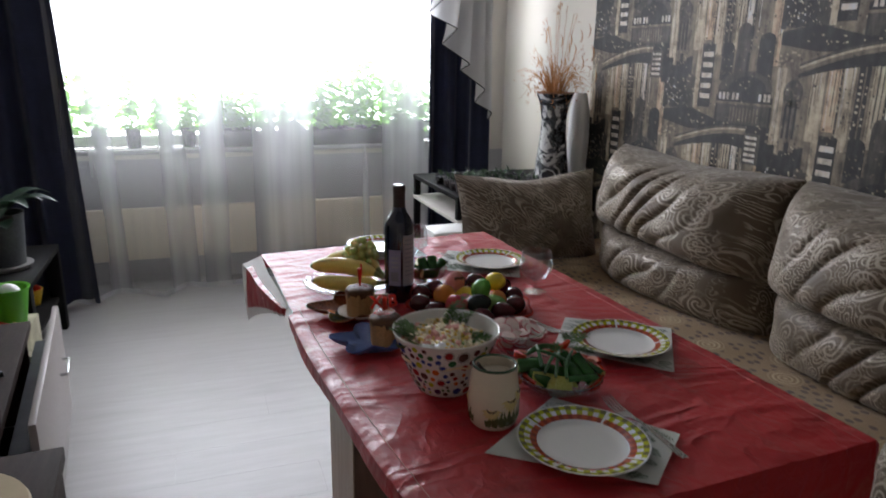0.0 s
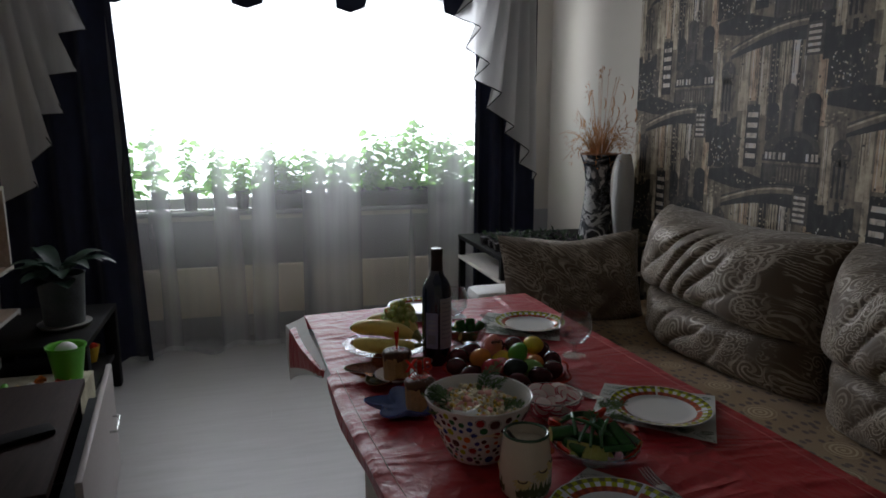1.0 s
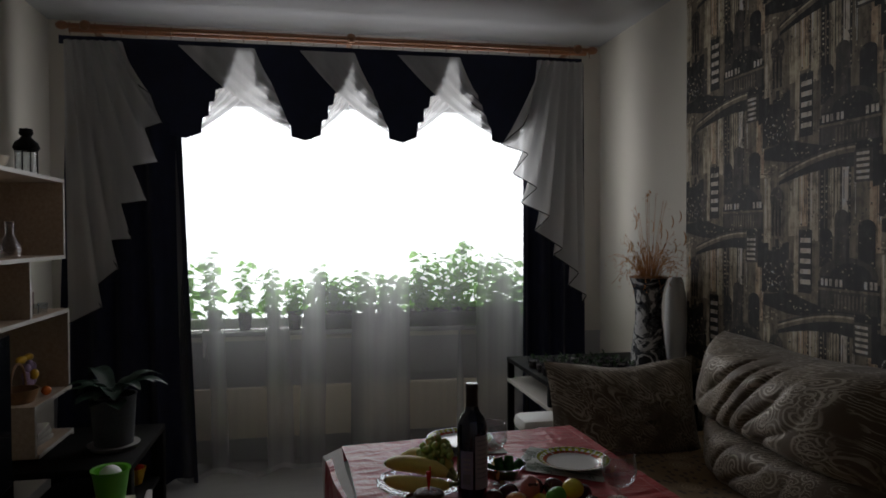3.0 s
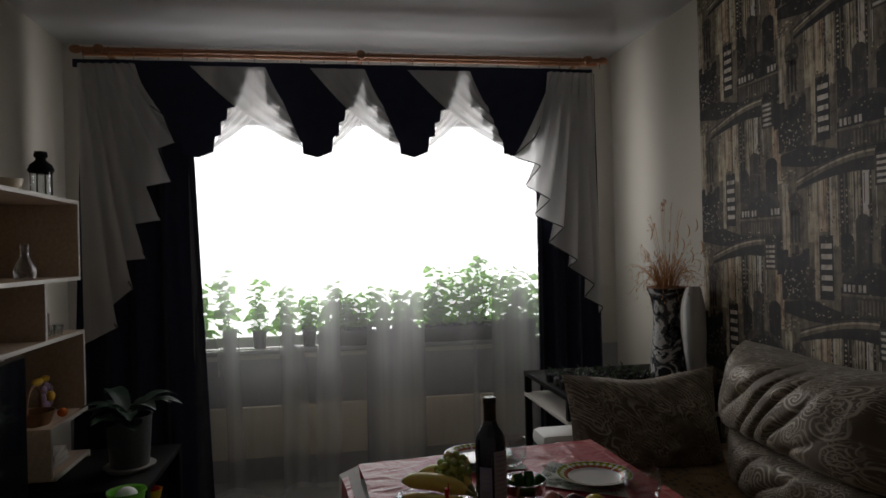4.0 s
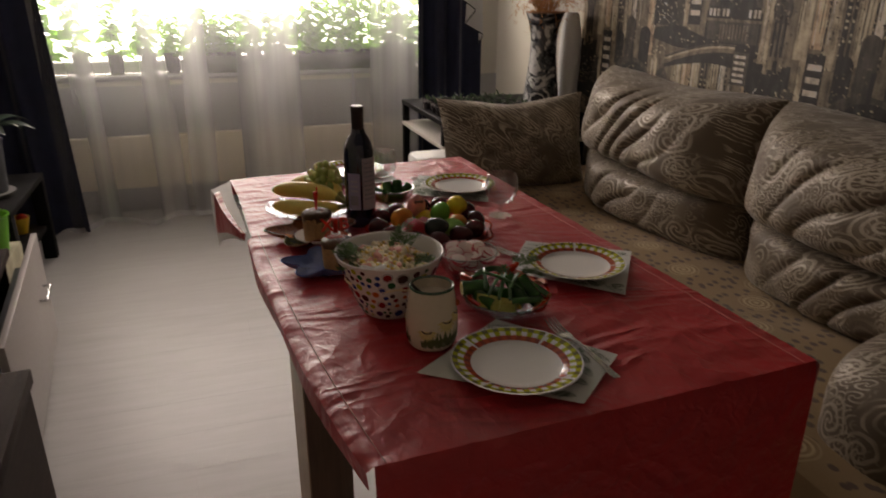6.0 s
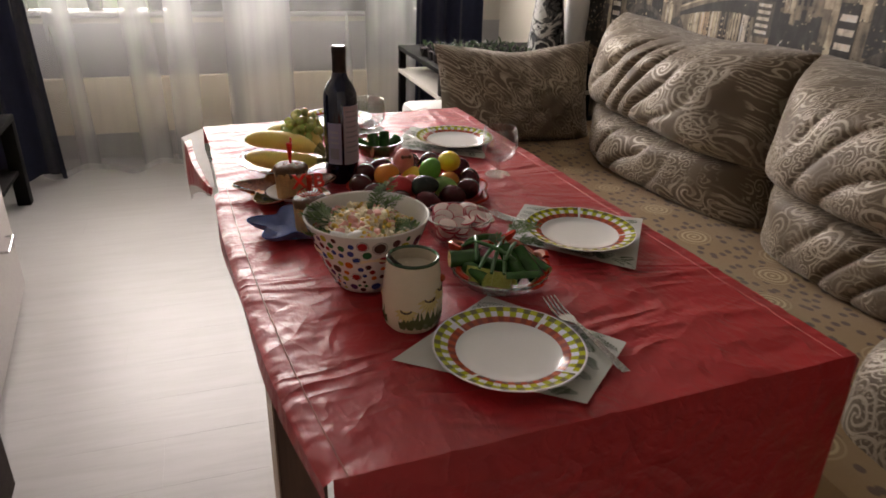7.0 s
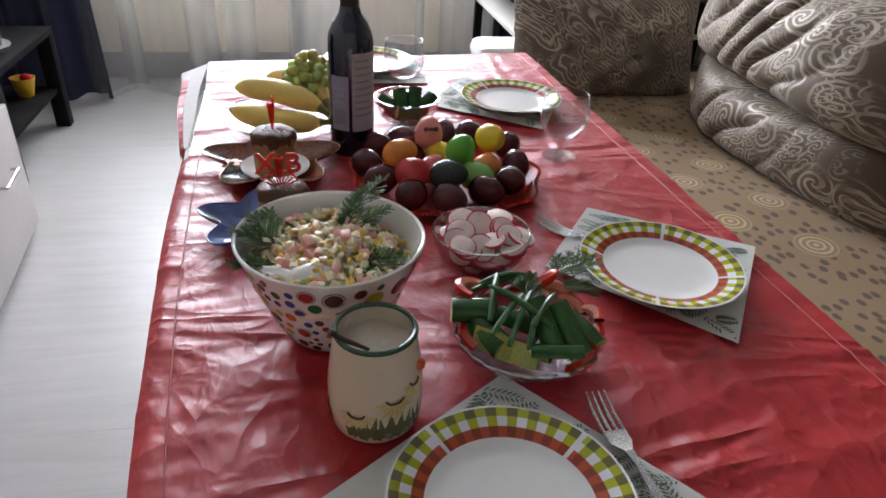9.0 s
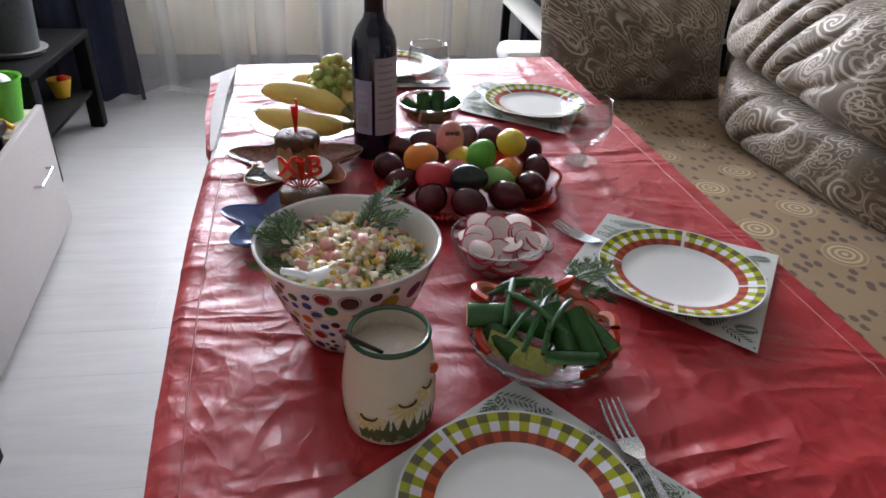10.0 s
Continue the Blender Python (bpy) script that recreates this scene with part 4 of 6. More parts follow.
def plate(x, y, rz):
    t = thing("plate", "white plate with a green and red checked rim", "plate", x, y, TOP + 0.0025, rz, "dinner plates")
    part("dish", plate_mesh(), ["china", "lime", "olive", "red_glaze", "dark_glaze"], t)
    return t


first_plate = plate(0.815, 1.022, 12)
for x, y, rz in ((1.108, 1.357, 40), (1.081, 2.018, 5), (0.802, 2.285, 70)):
    copy_thing(first_plate, pose(x, y, TOP + 0.0075, 0, 0, rz))


def napkin(corners, seed, label):
    """A thin paper square with printed fern sprigs; corners run round."""
    r = random.Random(seed)
    c = [Vector((*p, 0)) for p in corners]
    mid = sum(c, Vector()) / 4
    t = thing("napkin", label, "napkin", mid.x, mid.y, TOP, group="paper napkins")

    def at(u, v):
        p = c[0].lerp(c[1], u).lerp(c[3].lerp(c[2], u), v) - mid
        e = max(abs(u - 0.5), abs(v - 0.5)) * 2
        return Vector((p.x, p.y, 0.001 + 0.0025 * max(0, e - 0.8) * (1 + noise.noise(Vector((u * 5, v * 5, seed))))))
    bm = bmesh.new()
    sheet(bm, lambda u, v: at(u, v), 16, 16)
    part("paper", bm, "napkin", t)
    bm = bmesh.new()
    for k in range(60):
        u, v, a = r.uniform(0.06, 0.94), r.uniform(0.06, 0.94), r.uniform(0, 6.28)
        ln, mi = r.uniform(0.12, 0.22), r.choice((0, 0, 1))
        d = Vector((math.cos(a), math.sin(a)))
        q = Vector((-d.y, d.x))

        def leaf(s, w, dirn, size):
            a0 = Vector((u, v)) + d * s
            tip = a0 + dirn * size
            side = Vector((-dirn.y, dirn.x)) * w
            pts = [a0, a0.lerp(tip, 0.5) + side, tip, a0.lerp(tip, 0.5) - side]
            if all(0.01 < p.x < 0.99 and 0.01 < p.y < 0.99 for p in pts):
                poly(bm, [at(p.x, p.y) + Vector((0, 0, 0.0006 + 0.00001 * k)) for p in pts], mi)
        leaf(-ln / 2, 0.003, d, ln)
        for i in range(9):
            s = ln * (i / 9 - 0.5)
            size = 0.055 * math.sin(math.pi * (0.15 + 0.8 * i / 9))
            for sg in (-1, 1):
                leaf(s, 0.006, (d * 0.75 + q * sg).normalized(), size)
    part("fern_print", bm, ["fern", "fern2"], t, smooth=False)


napkin([(0.656, 1.056), (0.868, 0.895), (0.995, 1.006), (0.851, 1.191)], 1, "pale paper napkin with green fern print under a plate")
napkin([(0.963, 1.394), (1.140, 1.209), (1.288, 1.413), (1.082, 1.552)], 2, "pale paper napkin with green fern print under a plate")
napkin([(0.905, 2.03), (1.115, 1.875), (1.205, 2.07), (1.015, 2.215)], 3, "pale paper napkin with green fern print under a plate")
napkin([(0.70, 2.17), (0.93, 2.17), (0.92, 2.345), (0.69, 2.34)], 4, "pale paper napkin at the far table end")


def fork(x, y, z, rz, tilt=0.0):
    t = thing("fork", "steel dinner fork lying on a napkin", "fork", x, y, z, rz, "forks")
    bm = bmesh.new()
    pts = [(0, -0.13, 0.004), (0, -0.09, 0.006), (0, -0.02, 0.010), (0, 0.0, 0.008)]
    ws = [0.0062, 0.0055, 0.003, 0.004]
    for (a, w), (b, w2) in zip(zip(pts, ws), zip(pts[1:], ws[1:])):
        poly(bm, [(-w, a[1], a[2]), (w, a[1], a[2]), (w2, b[1], b[2]), (-w2, b[1], b[2])])
    bmesh.ops.remove_doubles(bm, verts=bm.verts, dist=0.0005)
    solid(bm, 0.002)
    part("handle", bm, "steel", t)
    bm = bmesh.new()
    prof = [(0.0, 0.004, 0.008), (0.014, 0.011, 0.004), (0.03, 0.012, 0.003)]
    for (a, w, h), (b, w2, h2) in zip(prof, prof[1:]):
        poly(bm, [(-w, a, h), (w, a, h), (w2, b, h2), (-w2, b, h2)])
    bmesh.ops.remove_doubles(bm, verts=bm.verts, dist=0.0005)
    solid(bm, 0.002)
    part("neck", bm, "steel", t)
    for i in range(4):
        bm = bmesh.new()
        xx = -0.0103 + i * 0.00687
        tube(bm, [(xx, 0.028, 0.002), (xx, 0.052, 0.004), (xx * 0.95, 0.076, 0.011)], [0.0019, 0.0017, 0.0009], 6)
        part("tine", bm, "steel", t)
    return t


f0 = fork(0.937, 1.063, TOP + 0.004, 5)
f0.matrix_basis = pose(0.938, 1.062, TOP + 0.006, 0, 0, 4)
copy_thing(f0, pose(1.036, 1.463, TOP - 0.002, 0, 0, 40))
copy_thing(f0, pose(1.008, 2.098, TOP - 0.002, 0, 0, 22))

# wine bottle
bot = thing("wine_bottle", "dark wine bottle with two pale labels", "bottle", 0.733, 1.812, TOP - 0.002)
bm = bmesh.new()
lathe(bm, [(0, 0.006), (0.03, 0.004), (0.0365, 0.0), (0.038, 0.005), (0.038, 0.19), (0.0365, 0.204), (0.029, 0.222), (0.019, 0.236), (0.0152, 0.25), (0.0145, 0.262)], 48)
part("body", bm, "bottle", bot)
bm = bmesh.new()
lathe(bm, [(0.0146, 0.240), (0.0158, 0.2402), (0.0152, 0.285), (0.0162, 0.287), (0.0162, 0.300), (0.0145, 0.3045), (0.0, 0.305)], 32)
part("capsule", bm, "capsule", bot)


def wrap(r, a0, a1, z0, z1, n=14):
    bm = bmesh.new()
    sheet(bm, lambda u, v: (r * math.cos(radians(lerp(a0, a1, u))), r * math.sin(radians(lerp(a0, a1, u))), lerp(z0, z1, v)), n, 1)
    return bm


lab = part("back_label", wrap(0.0383, -92, -8, 0.047, 0.180), "label", bot, "grey-white paper label")
for i in range(9):
    z = 0.166 - i * 0.0115
    part("print_bar", wrap(0.0386, -84, -84 + (55 if i % 3 else 42), z, z + 0.0035, 6), "print", lab)
lab = part("side_label", wrap(0.0383, -150, -100, 0.048, 0.142), "label_blue", bot, "lavender-blue label")
part("print_bar", wrap(0.0386, -141, -109, 0.060, 0.085, 6), "print", lab)
for i in range(3):
    part("print_bar", wrap(0.0386, -140, -110, 0.095 + i * 0.012, 0.100 + i * 0.012, 6), "label", lab)


def wine_glass():
    t = thing("wine_glass", "clear short-stemmed wine glass, empty", "glass", 1.103, 1.757, TOP - 0.001, 0, "wine glasses")
    bm = bmesh.new()
    lathe(bm, [(0, 0.003), (0.012, 0.0035), (0.030, 0.0015), (0.031, 0.0), (0.0, 0.0)], 32)
    part("foot", bm, "glass", t)
    bm = bmesh.new()
    lathe(bm, [(0.009, 0.0036), (0.0045, 0.012), (0.0045, 0.024), (0.008, 0.033)], 16)
    part("stem", bm, "glass", t)
    bm = bmesh.new()
    lathe(bm, [(0, 0.0335), (0.012, 0.034), (0.030, 0.043), (0.042, 0.062), (0.0445, 0.080), (0.042, 0.100), (0.0385, 0.116), (0.0375, 0.116), (0.0408, 0.100), (0.0432, 0.080), (0.0405, 0.063), (0.029, 0.0455), (0.011, 0.0365), (0, 0.036)], 40)
    part("bowl", bm, "glass", t)
    bm = bmesh.new()
    tube(bm, [(0.038 * math.cos(q), 0.038 * math.sin(q), 0.116) for q in np.linspace(0, 2 * math.pi, 41)], 0.0008, 5, cap=False)
    part("rim", bm, "rim_glass", t)
    return t


wg = wine_glass()
copy_thing(wg, pose(0.862, 2.10, TOP + 0.001))

# dish of dyed eggs
EX, EY = 0.877, 1.672
dish = thing("egg_dish", "red plastic dish with a beaded scalloped edge", "dish", EX, EY, TOP - 0.001)
bm = bmesh.new()
lathe(bm, [(0, 0.001), (0.10, 0.001), (0.135, 0.007), (0.152, 0.013), (0.152, 0.0155), (0.134, 0.0095), (0.10, 0.004), (0, 0.004)], 96, shape=lambda a, i: 1 + (0.035 * math.cos(9 * a) if i in (2, 3, 4, 5) else 0))
part("tray", bm, "red_plastic", dish)
bm = bmesh.new()
for k in range(150):
    a = 2 * math.pi * k / 150
    r = 0.154 * (1 + 0.035 * math.cos(9 * a))
    ball(bm, r * math.cos(a), r * math.sin(a), 0.0155, 0.0032, 0.0032, 0.0032, 0, 6, 4)
part("beaded_edge", bm, "red_plastic", dish)
bm = bmesh.new()
for k in range(9):
    a = 2 * math.pi * k / 9 + 0.2
    for s in (-0.09, 0.0, 0.09):
        tube(bm, [(0.142 * math.cos(a + s + 0.03 * math.sin(q)), 0.142 * math.sin(a + s + 0.03 * math.sin(q)), 0.0145 + 0.003 * math.cos(q)) for q in np.linspace(0, 6.28, 8)], 0.0018, 4, cap=False)
tagged(part("rim_loops", bm, "red_plastic", dish), kind="stuff")

EGG_COLOURS = {"d": (0.070, 0.009, 0.011), "o": (0.68, 0.23, 0.035), "pf": (0.66, 0.24, 0.21), "y": (0.68, 0.45, 0.03), "g": (0.13, 0.42, 0.05), "yy": (0.68, 0.50, 0.035), "g2": (0.22, 0.42, 0.10), "r": (0.50, 0.045, 0.05), "p": (0.58, 0.13, 0.12), "k": (0.022, 0.032, 0.026)}
EGG_NAMES = {"d": "dark onion-skin brown", "o": "bright orange", "pf": "salmon pink", "y": "yellow", "g": "bright green", "yy": "bright yellow", "g2": "light green", "r": "red", "p": "pink-red", "k": "blackish green"}
for k, c in EGG_COLOURS.items():
    M["egg_" + k] = plain("egg_dye_" + k, c, 0.22, 0.3 if k == "d" else 0.1, 45, Specular_IOR_Level=0.35)
M["egg_ink"] = plain("egg_ink", (0.10, 0.03, 0.02), 0.4)


def egg(kind, x, y, z, tilt, turn):
    bm = bmesh.new()
    prof = []
    for i in range(15):
        a = math.pi * i / 14
        h = -math.cos(a)
        prof.append((0.0232 * math.sin(a) * (1 - 0.13 * h) if 0 < i < 14 else 0.0, 0.0300 * h))
    lathe(bm, prof, 24)
    o = part("egg", bm, "egg_" + kind)
    o.matrix_basis = pose(x, y, z, tilt, 0, turn)
    return tagged(o, EGG_NAMES[kind] + " dyed egg in the red dish", "egg", "dyed eggs")


EGGS = [("d", 0.775, 1.749, 0.03), ("d", 0.749, 1.678, 0.03), ("d", 0.766, 1.617, 0.03), ("d", 0.806, 1.563, 0.03), ("d", 0.859, 1.543, 0.03), ("d", 0.920, 1.565, 0.03), ("d", 0.964, 1.592, 0.033), ("d", 0.988, 1.650, 0.033), ("d", 0.999, 1.741, 0.03), ("d", 0.944, 1.792, 0.03), ("d", 0.815, 1.775, 0.03), ("d", 0.895, 1.805, 0.03), ("d", 0.823, 1.695, 0.03),
        ("o", 0.797, 1.640, 0.062), ("pf", 0.853, 1.712, 0.066), ("y", 0.872, 1.690, 0.034), ("g", 0.893, 1.640, 0.066), ("yy", 0.952, 1.684, 0.066), ("o", 0.937, 1.640, 0.034), ("g2", 0.913, 1.605, 0.036), ("r", 0.812, 1.594, 0.050), ("p", 0.851, 1.640, 0.034), ("k", 0.864, 1.584, 0.050)]
er = random.Random(4)
for k, x, y, z in EGGS:
    if k == "pf":
        e = egg(k, x, y, TOP + z, 14, 0)
        for dx, w in ((-0.008, 0.006), (0.0, 0.007), (0.008, 0.006)):
            bm = bmesh.new()
            ball(bm, dx, -0.0175, 0.0195, w * 0.8, 0.0035, 0.003 + abs(dx) * 0.2, 0, 8, 6)
            part("ink_patch", bm, "egg_ink", e)
    elif k == "g":
        e = egg(k, x, y, TOP + z, 35, 20)
        bm = bmesh.new()
        ball(bm, 0, -0.004, 0.0262, 0.005, 0.004, 0.0022, 0, 8, 6)
        part("ink_patch", bm, "egg_ink", e)
    else:
        egg(k, x, y, TOP + z, er.uniform(60, 100), er.uniform(0, 180))
# a scrap of clear film among the eggs
bm = bmesh.new()
sheet(bm, lambda u, v: (lerp(-0.05, 0.05, u), 0.015 * math.sin(5 * u) + 0.02 * v, 0.04 * v * (1 + 0.3 * math.sin(9 * u))), 14, 5)
fl = tagged(part("film_wrap", bm, "cut_glass"), "scrap of clear blue-tinted wrapping film", "wrapper")
fl.matrix_basis = pose(0.865, 1.735, TOP + 0.035)


def glass_bowl(name, label, x, y, R, h, base):
    t = thing(name, label, "bowl", x, y, TOP - 0.001)
    bm = bmesh.new()
    out = [(0, 0.0), (base, 0.0), (base * 1.1, 0.004), (R * 0.86, h * 0.45), (R * 0.97, h * 0.8), (R, h)]
    inn = [(R - 0.003, h), (R * 0.97 - 0.003, h * 0.8), (R * 0.86 - 0.003, h * 0.47), (base * 1.05, 0.009), (0, 0.006)]
    lathe(bm, out + inn, 64, shape=lambda a, i: 1 + (0.012 * math.cos(20 * a) if i in (2, 3) else 0))
    part("bowl", bm, "glass", t)
    bm = bmesh.new()
    tube(bm, [((R - 0.0015) * math.cos(q), (R - 0.0015) * math.sin(q), h) for q in np.linspace(0, 2 * math.pi, 49)], 0.0016, 6, cap=False)
    part("rim", bm, "rim_glass", t)
    return t


# radish slices
rb = glass_bowl("radish_bowl", "small clear glass bowl full of sliced radish", 0.873, 1.402, 0.064, 0.058, 0.034)
rr = random.Random(12)
slices = []
for k in range(60):
    layer = k // 10
    rad = (0.012 + 0.010 * layer) * 1.0
    a, q = rr.uniform(0, 6.28), math.sqrt(rr.random()) * (0.022 + 0.0075 * layer)
    R = rr.uniform(0.0165, 0.0205)
    m = Matrix.Translation((0.873 + q * math.cos(a), 1.402 + q * math.sin(a), TOP + 0.012 + 0.0080 * layer + rr.uniform(0, 0.004))) @ Euler((rr.uniform(0.0, 0.75), rr.uniform(-0.35, 0.35), 0)).to_matrix().to_4x4()
    bm = bmesh.new()
    lathe(bm, [(0, 0.0014), (R * 0.90, 0.0014), (R, 0.0006), (R, -0.0008), (R * 0.96, -0.0014), (0, -0.0014)], 18, slot=lambda i, j: 1 if 1 <= i <= 3 else 0)
    o = tagged(part("radish_slice", bm, ["radish", "radish_skin"]), "white radish slice with a red skin edge", "radish", "radish slices in the bowl")
    o.matrix_basis = m

# cucumbers in the far bowl
cb = glass_bowl("cucumber_bowl", "clear glass bowl of small green cucumbers", 0.845, 1.925, 0.063, 0.055, 0.032)


def cucumber(x, y, z, ln, r, rx, rz, half=False, cut=True, group="cucumber pieces", roll=0):
    bm = bmesh.new()
    n = 16
    span = math.pi if half else 2 * math.pi
    prof = [(0.0, 0.97), (0.3, 1.0), (0.7, 1.0), (1.0, 0.95)] if cut else [(0.0, 0.35), (0.06, 0.75), (0.2, 1), (0.8, 1), (0.94, 0.75), (1.0, 0.35)]
    rings = []
    for t, k in prof:
        rings.append([bm.verts.new((r * k * math.cos(span * j / n), (t - 0.5) * ln, r * k * math.sin(span * j / n))) for j in range(n + (1 if half else 0))])
    for A, B in zip(rings, rings[1:]):
        for j in range(n):
            bm.faces.new((A[j], A[(j + 1) % len(A)], B[(j + 1) % len(B)], B[j])).material_index = 0
        if half:
            bm.faces.new((A[n], A[0], B[0], B[n])).material_index = 1
    for R_ in (rings[0], rings[-1]):
        bm.faces.new(R_).material_index = 1
    bmesh.ops.recalc_face_normals(bm, faces=bm.faces)
    o = tagged(part("cucumber_piece", bm, ["cucumber_skin", "cucumber_flesh"]), "cut piece of dark green cucumber with pale flesh", "cucumber", group)
    o.matrix_basis = pose(x, y, z, rx, roll, rz)


for i, (dx, dy, dz, rx, rz) in enumerate(((-0.035, 0.0, 0.040, 30, 70), (-0.012, -0.012, 0.050, 62, 20), (0.014, -0.008, 0.052, 60, -15), (0.036, 0.0, 0.042, 30, -60), (0.0, 0.02, 0.045, 20, 90), (-0.02, 0.0, 0.022, 5, 40), (0.02, 0.005, 0.022, 5, 130), (0.0, -0.025, 0.03, 10, 95))):
    cucumber(0.845 + dx, 1.925 + dy, TOP + dz, 0.045, 0.0135, rx, rz, group="cucumber pieces in the glass bowl")

# crystal plate of vegetables
VX, VY = 0.888, 1.231
vp = thing("vegetable_plate", "cut crystal plate with a scalloped rim", "plate", VX, VY, TOP - 0.001)
bm = bmesh.new()
lathe(bm, [(0, 0.0), (0.045, 0.0), (0.058, 0.004), (0.075, 0.017), (0.081, 0.025), (0.082, 0.029), (0.078, 0.029), (0.072, 0.021), (0.056, 0.009), (0.044, 0.005), (0, 0.005)], 96, shape=lambda a, i: 1 + (0.022 * math.cos(24 * a) if 3 <= i <= 7 else 0))
part("dish", bm, "cut_glass", vp)
bm = bmesh.new()
tube(bm, [(0.080 * (1 + 0.022 * math.cos(24 * q)) * math.cos(q), 0.080 * (1 + 0.022 * math.cos(24 * q)) * math.sin(q), 0.0295 + 0.0012 * math.cos(24 * q)) for q in np.linspace(0, 2 * math.pi, 193)], 0.0019, 5, cap=False)
part("rim", bm, "rim_glass", vp)
for a in ((-0.062, 0.022, 0.046, 0.050, 0.0145, 0, 82, False, 0), (-0.048, -0.008, 0.030, 0.045, 0.0145, 10, 30, False, 0), (-0.050, -0.024, 0.034, 0.046, 0.0125, 4, 50, True, 115), (-0.024, -0.044, 0.032, 0.044, 0.0125, 2, 58, True, 118),
          (0.014, -0.018, 0.048, 0.060, 0.0130, 38, 2, True, -20), (0.040, -0.026, 0.044, 0.062, 0.0145, 32, 20, False, 0), (0.060, -0.022, 0.038, 0.048, 0.0125, 20, 42, True, 40), (0.016, -0.056, 0.036, 0.056, 0.0115, 0, 82, True, 20), (0.0, 0.018, 0.024, 0.06, 0.014, 0, 50, True, 0), (0.02, -0.02, 0.022, 0.06, 0.014, 0, -40, True, 0)):
    cucumber(VX + a[0] * 0.93, VY + a[1] * 0.93, TOP + a[2] - 0.003, a[3], a[4], a[5], a[6], a[7], True, "cucumber pieces on the crystal plate", a[8])


def pepper(x, y, z, rz, R=0.03, sweep=2.6, tilt=0):
    bm = bmesh.new()
    prof = [(-0.007, -0.003), (-0.006, 0.006), (0.006, 0.006), (0.008, 0.0), (0.003, -0.005), (-0.005, -0.005)]

    def fn(u, v):
        a = sweep * (u - 0.5)
        k = v * 6
        i = int(k) % 6
        j = (i + 1) % 6
        f = k - int(k)
        w, o = lerp(prof[i][0], prof[j][0], f), lerp(prof[i][1], prof[j][1], f)
        s = math.sin(math.pi * (0.1 + 0.8 * u))
        return ((R + o) * math.cos(a) - R, (R + o) * math.sin(a), w * s)
    sheet(bm, fn, 14, 6, slot=lambda i, j: 1 if j in (3, 4, 5) else 0)
    bmesh.ops.remove_doubles(bm, verts=bm.verts, dist=0.0002)
    bmesh.ops.recalc_face_normals(bm, faces=bm.faces)
    o = tagged(part("pepper_slice", bm, ["pepper", "pepper_in"]), "curved slice of red sweet pepper", "pepper", "red pepper slices")
    o.matrix_basis = pose(x, y, z, tilt, 0, rz)


for a in ((-0.066, 0.058, 0.052, 150, 0.022, 3.0, 15), (0.018, 0.040, 0.060, -88, 0.034, 1.7, 18), (0.046, 0.046, 0.046, 70, 0.03, 1.3, 20), (0.076, 0.000, 0.044, 8, 0.030, 1.2, -10), (0.070, -0.030, 0.034, -25, 0.028, 1.2, 20), (0.060, 0.026, 0.040, 40, 0.03, 1.3, 10), (0.050, -0.052, 0.022, -50, 0.03, 1.8, 10), (-0.070, 0.004, 0.026, 170, 0.03, 1.8, 0)):
    pepper(VX + a[0], VY + a[1], TOP + a[2], *a[3:])
for k, (p, q) in enumerate((((-0.025, 0.055, 0.066), (-0.048, -0.012, 0.052)), ((-0.04, 0.03, 0.068), (0.015, -0.03, 0.052)), ((0.012, 0.030, 0.062), (-0.035, -0.045, 0.044)), ((0.02, 0.028, 0.06), (-0.015, -0.05, 0.042)), ((0.0, 0.02, 0.062), (-0.05, -0.03, 0.048)), ((-0.055, 0.046, 0.052), (0.02, 0.062, 0.054)), ((-0.045, 0.052, 0.056), (0.012, 0.060, 0.059)), ((0.03, 0.01, 0.066), (-0.005, -0.03, 0.055)))):
    bm = bmesh.new()
    a, b = Vector(p), Vector(q)
    tube(bm, [a.lerp(b, t) + Vector((0, 0, 0.006 * math.sin(math.pi * t))) for t in np.linspace(0, 1, 6)], [0.0022, 0.0034, 0.0036, 0.0034, 0.0034, 0.0028], 8)
    o = tagged(part("spring_onion", bm, "onion"), "green spring onion stalk on the vegetables", "spring onion", "spring onion stalks")
    o.matrix_basis = pose(VX, VY, TOP)


def dill(x, y, z, ln, rz, rise, seed, label="feathery green dill sprig"):
    """A stalk with side branches of fine needles."""
    r = random.Random(seed)
    bm = bmesh.new()
    stalk = [Vector((ln * t, 0.008 * math.sin(3 * t), rise * ln * t - 0.25 * ln * t * t)) for t in np.linspace(0, 1, 8)]
    tube(bm, stalk, [0.0012] * 4 + [0.0008] * 4, 5)
    for i in range(13):
        t = 0.22 + 0.78 * i / 12
        p0 = Vector((ln * t, 0.008 * math.sin(3 * t), rise * ln * t - 0.25 * ln * t * t))
        for sg in (-1, 1):
            d = Vector((0.75, sg * (1.0 - 0.6 * t), r.uniform(-0.1, 0.5))).normalized()
            L = ln * 0.40 * (1.2 - t * 0.75)
            tube(bm, [p0, p0 + d * L], 0.0005, 3, cap=False)
            for k in range(8):
                q0 = p0 + d * L * (0.2 + 0.8 * k / 7)
                for s2 in (-1, 1):
                    e = (d + Vector((-d.y, d.x, 0)) * s2 * r.uniform(0.5, 1.1) + Vector((0, 0, r.uniform(-0.4, 0.6)))).normalized()
                    l2 = L * 0.34 * r.uniform(0.7, 1.2)
                    w = Vector((-e.y, e.x, 0)).normalized() * 0.0009
                    poly(bm, [q0 - w, q0 + w, q0 + e * l2])
    o = tagged(part("dill_sprig", bm, "dill", smooth=False), label, "dill", "dill sprigs")
    o.matrix_basis = pose(x, y, z, 0, 0, rz)


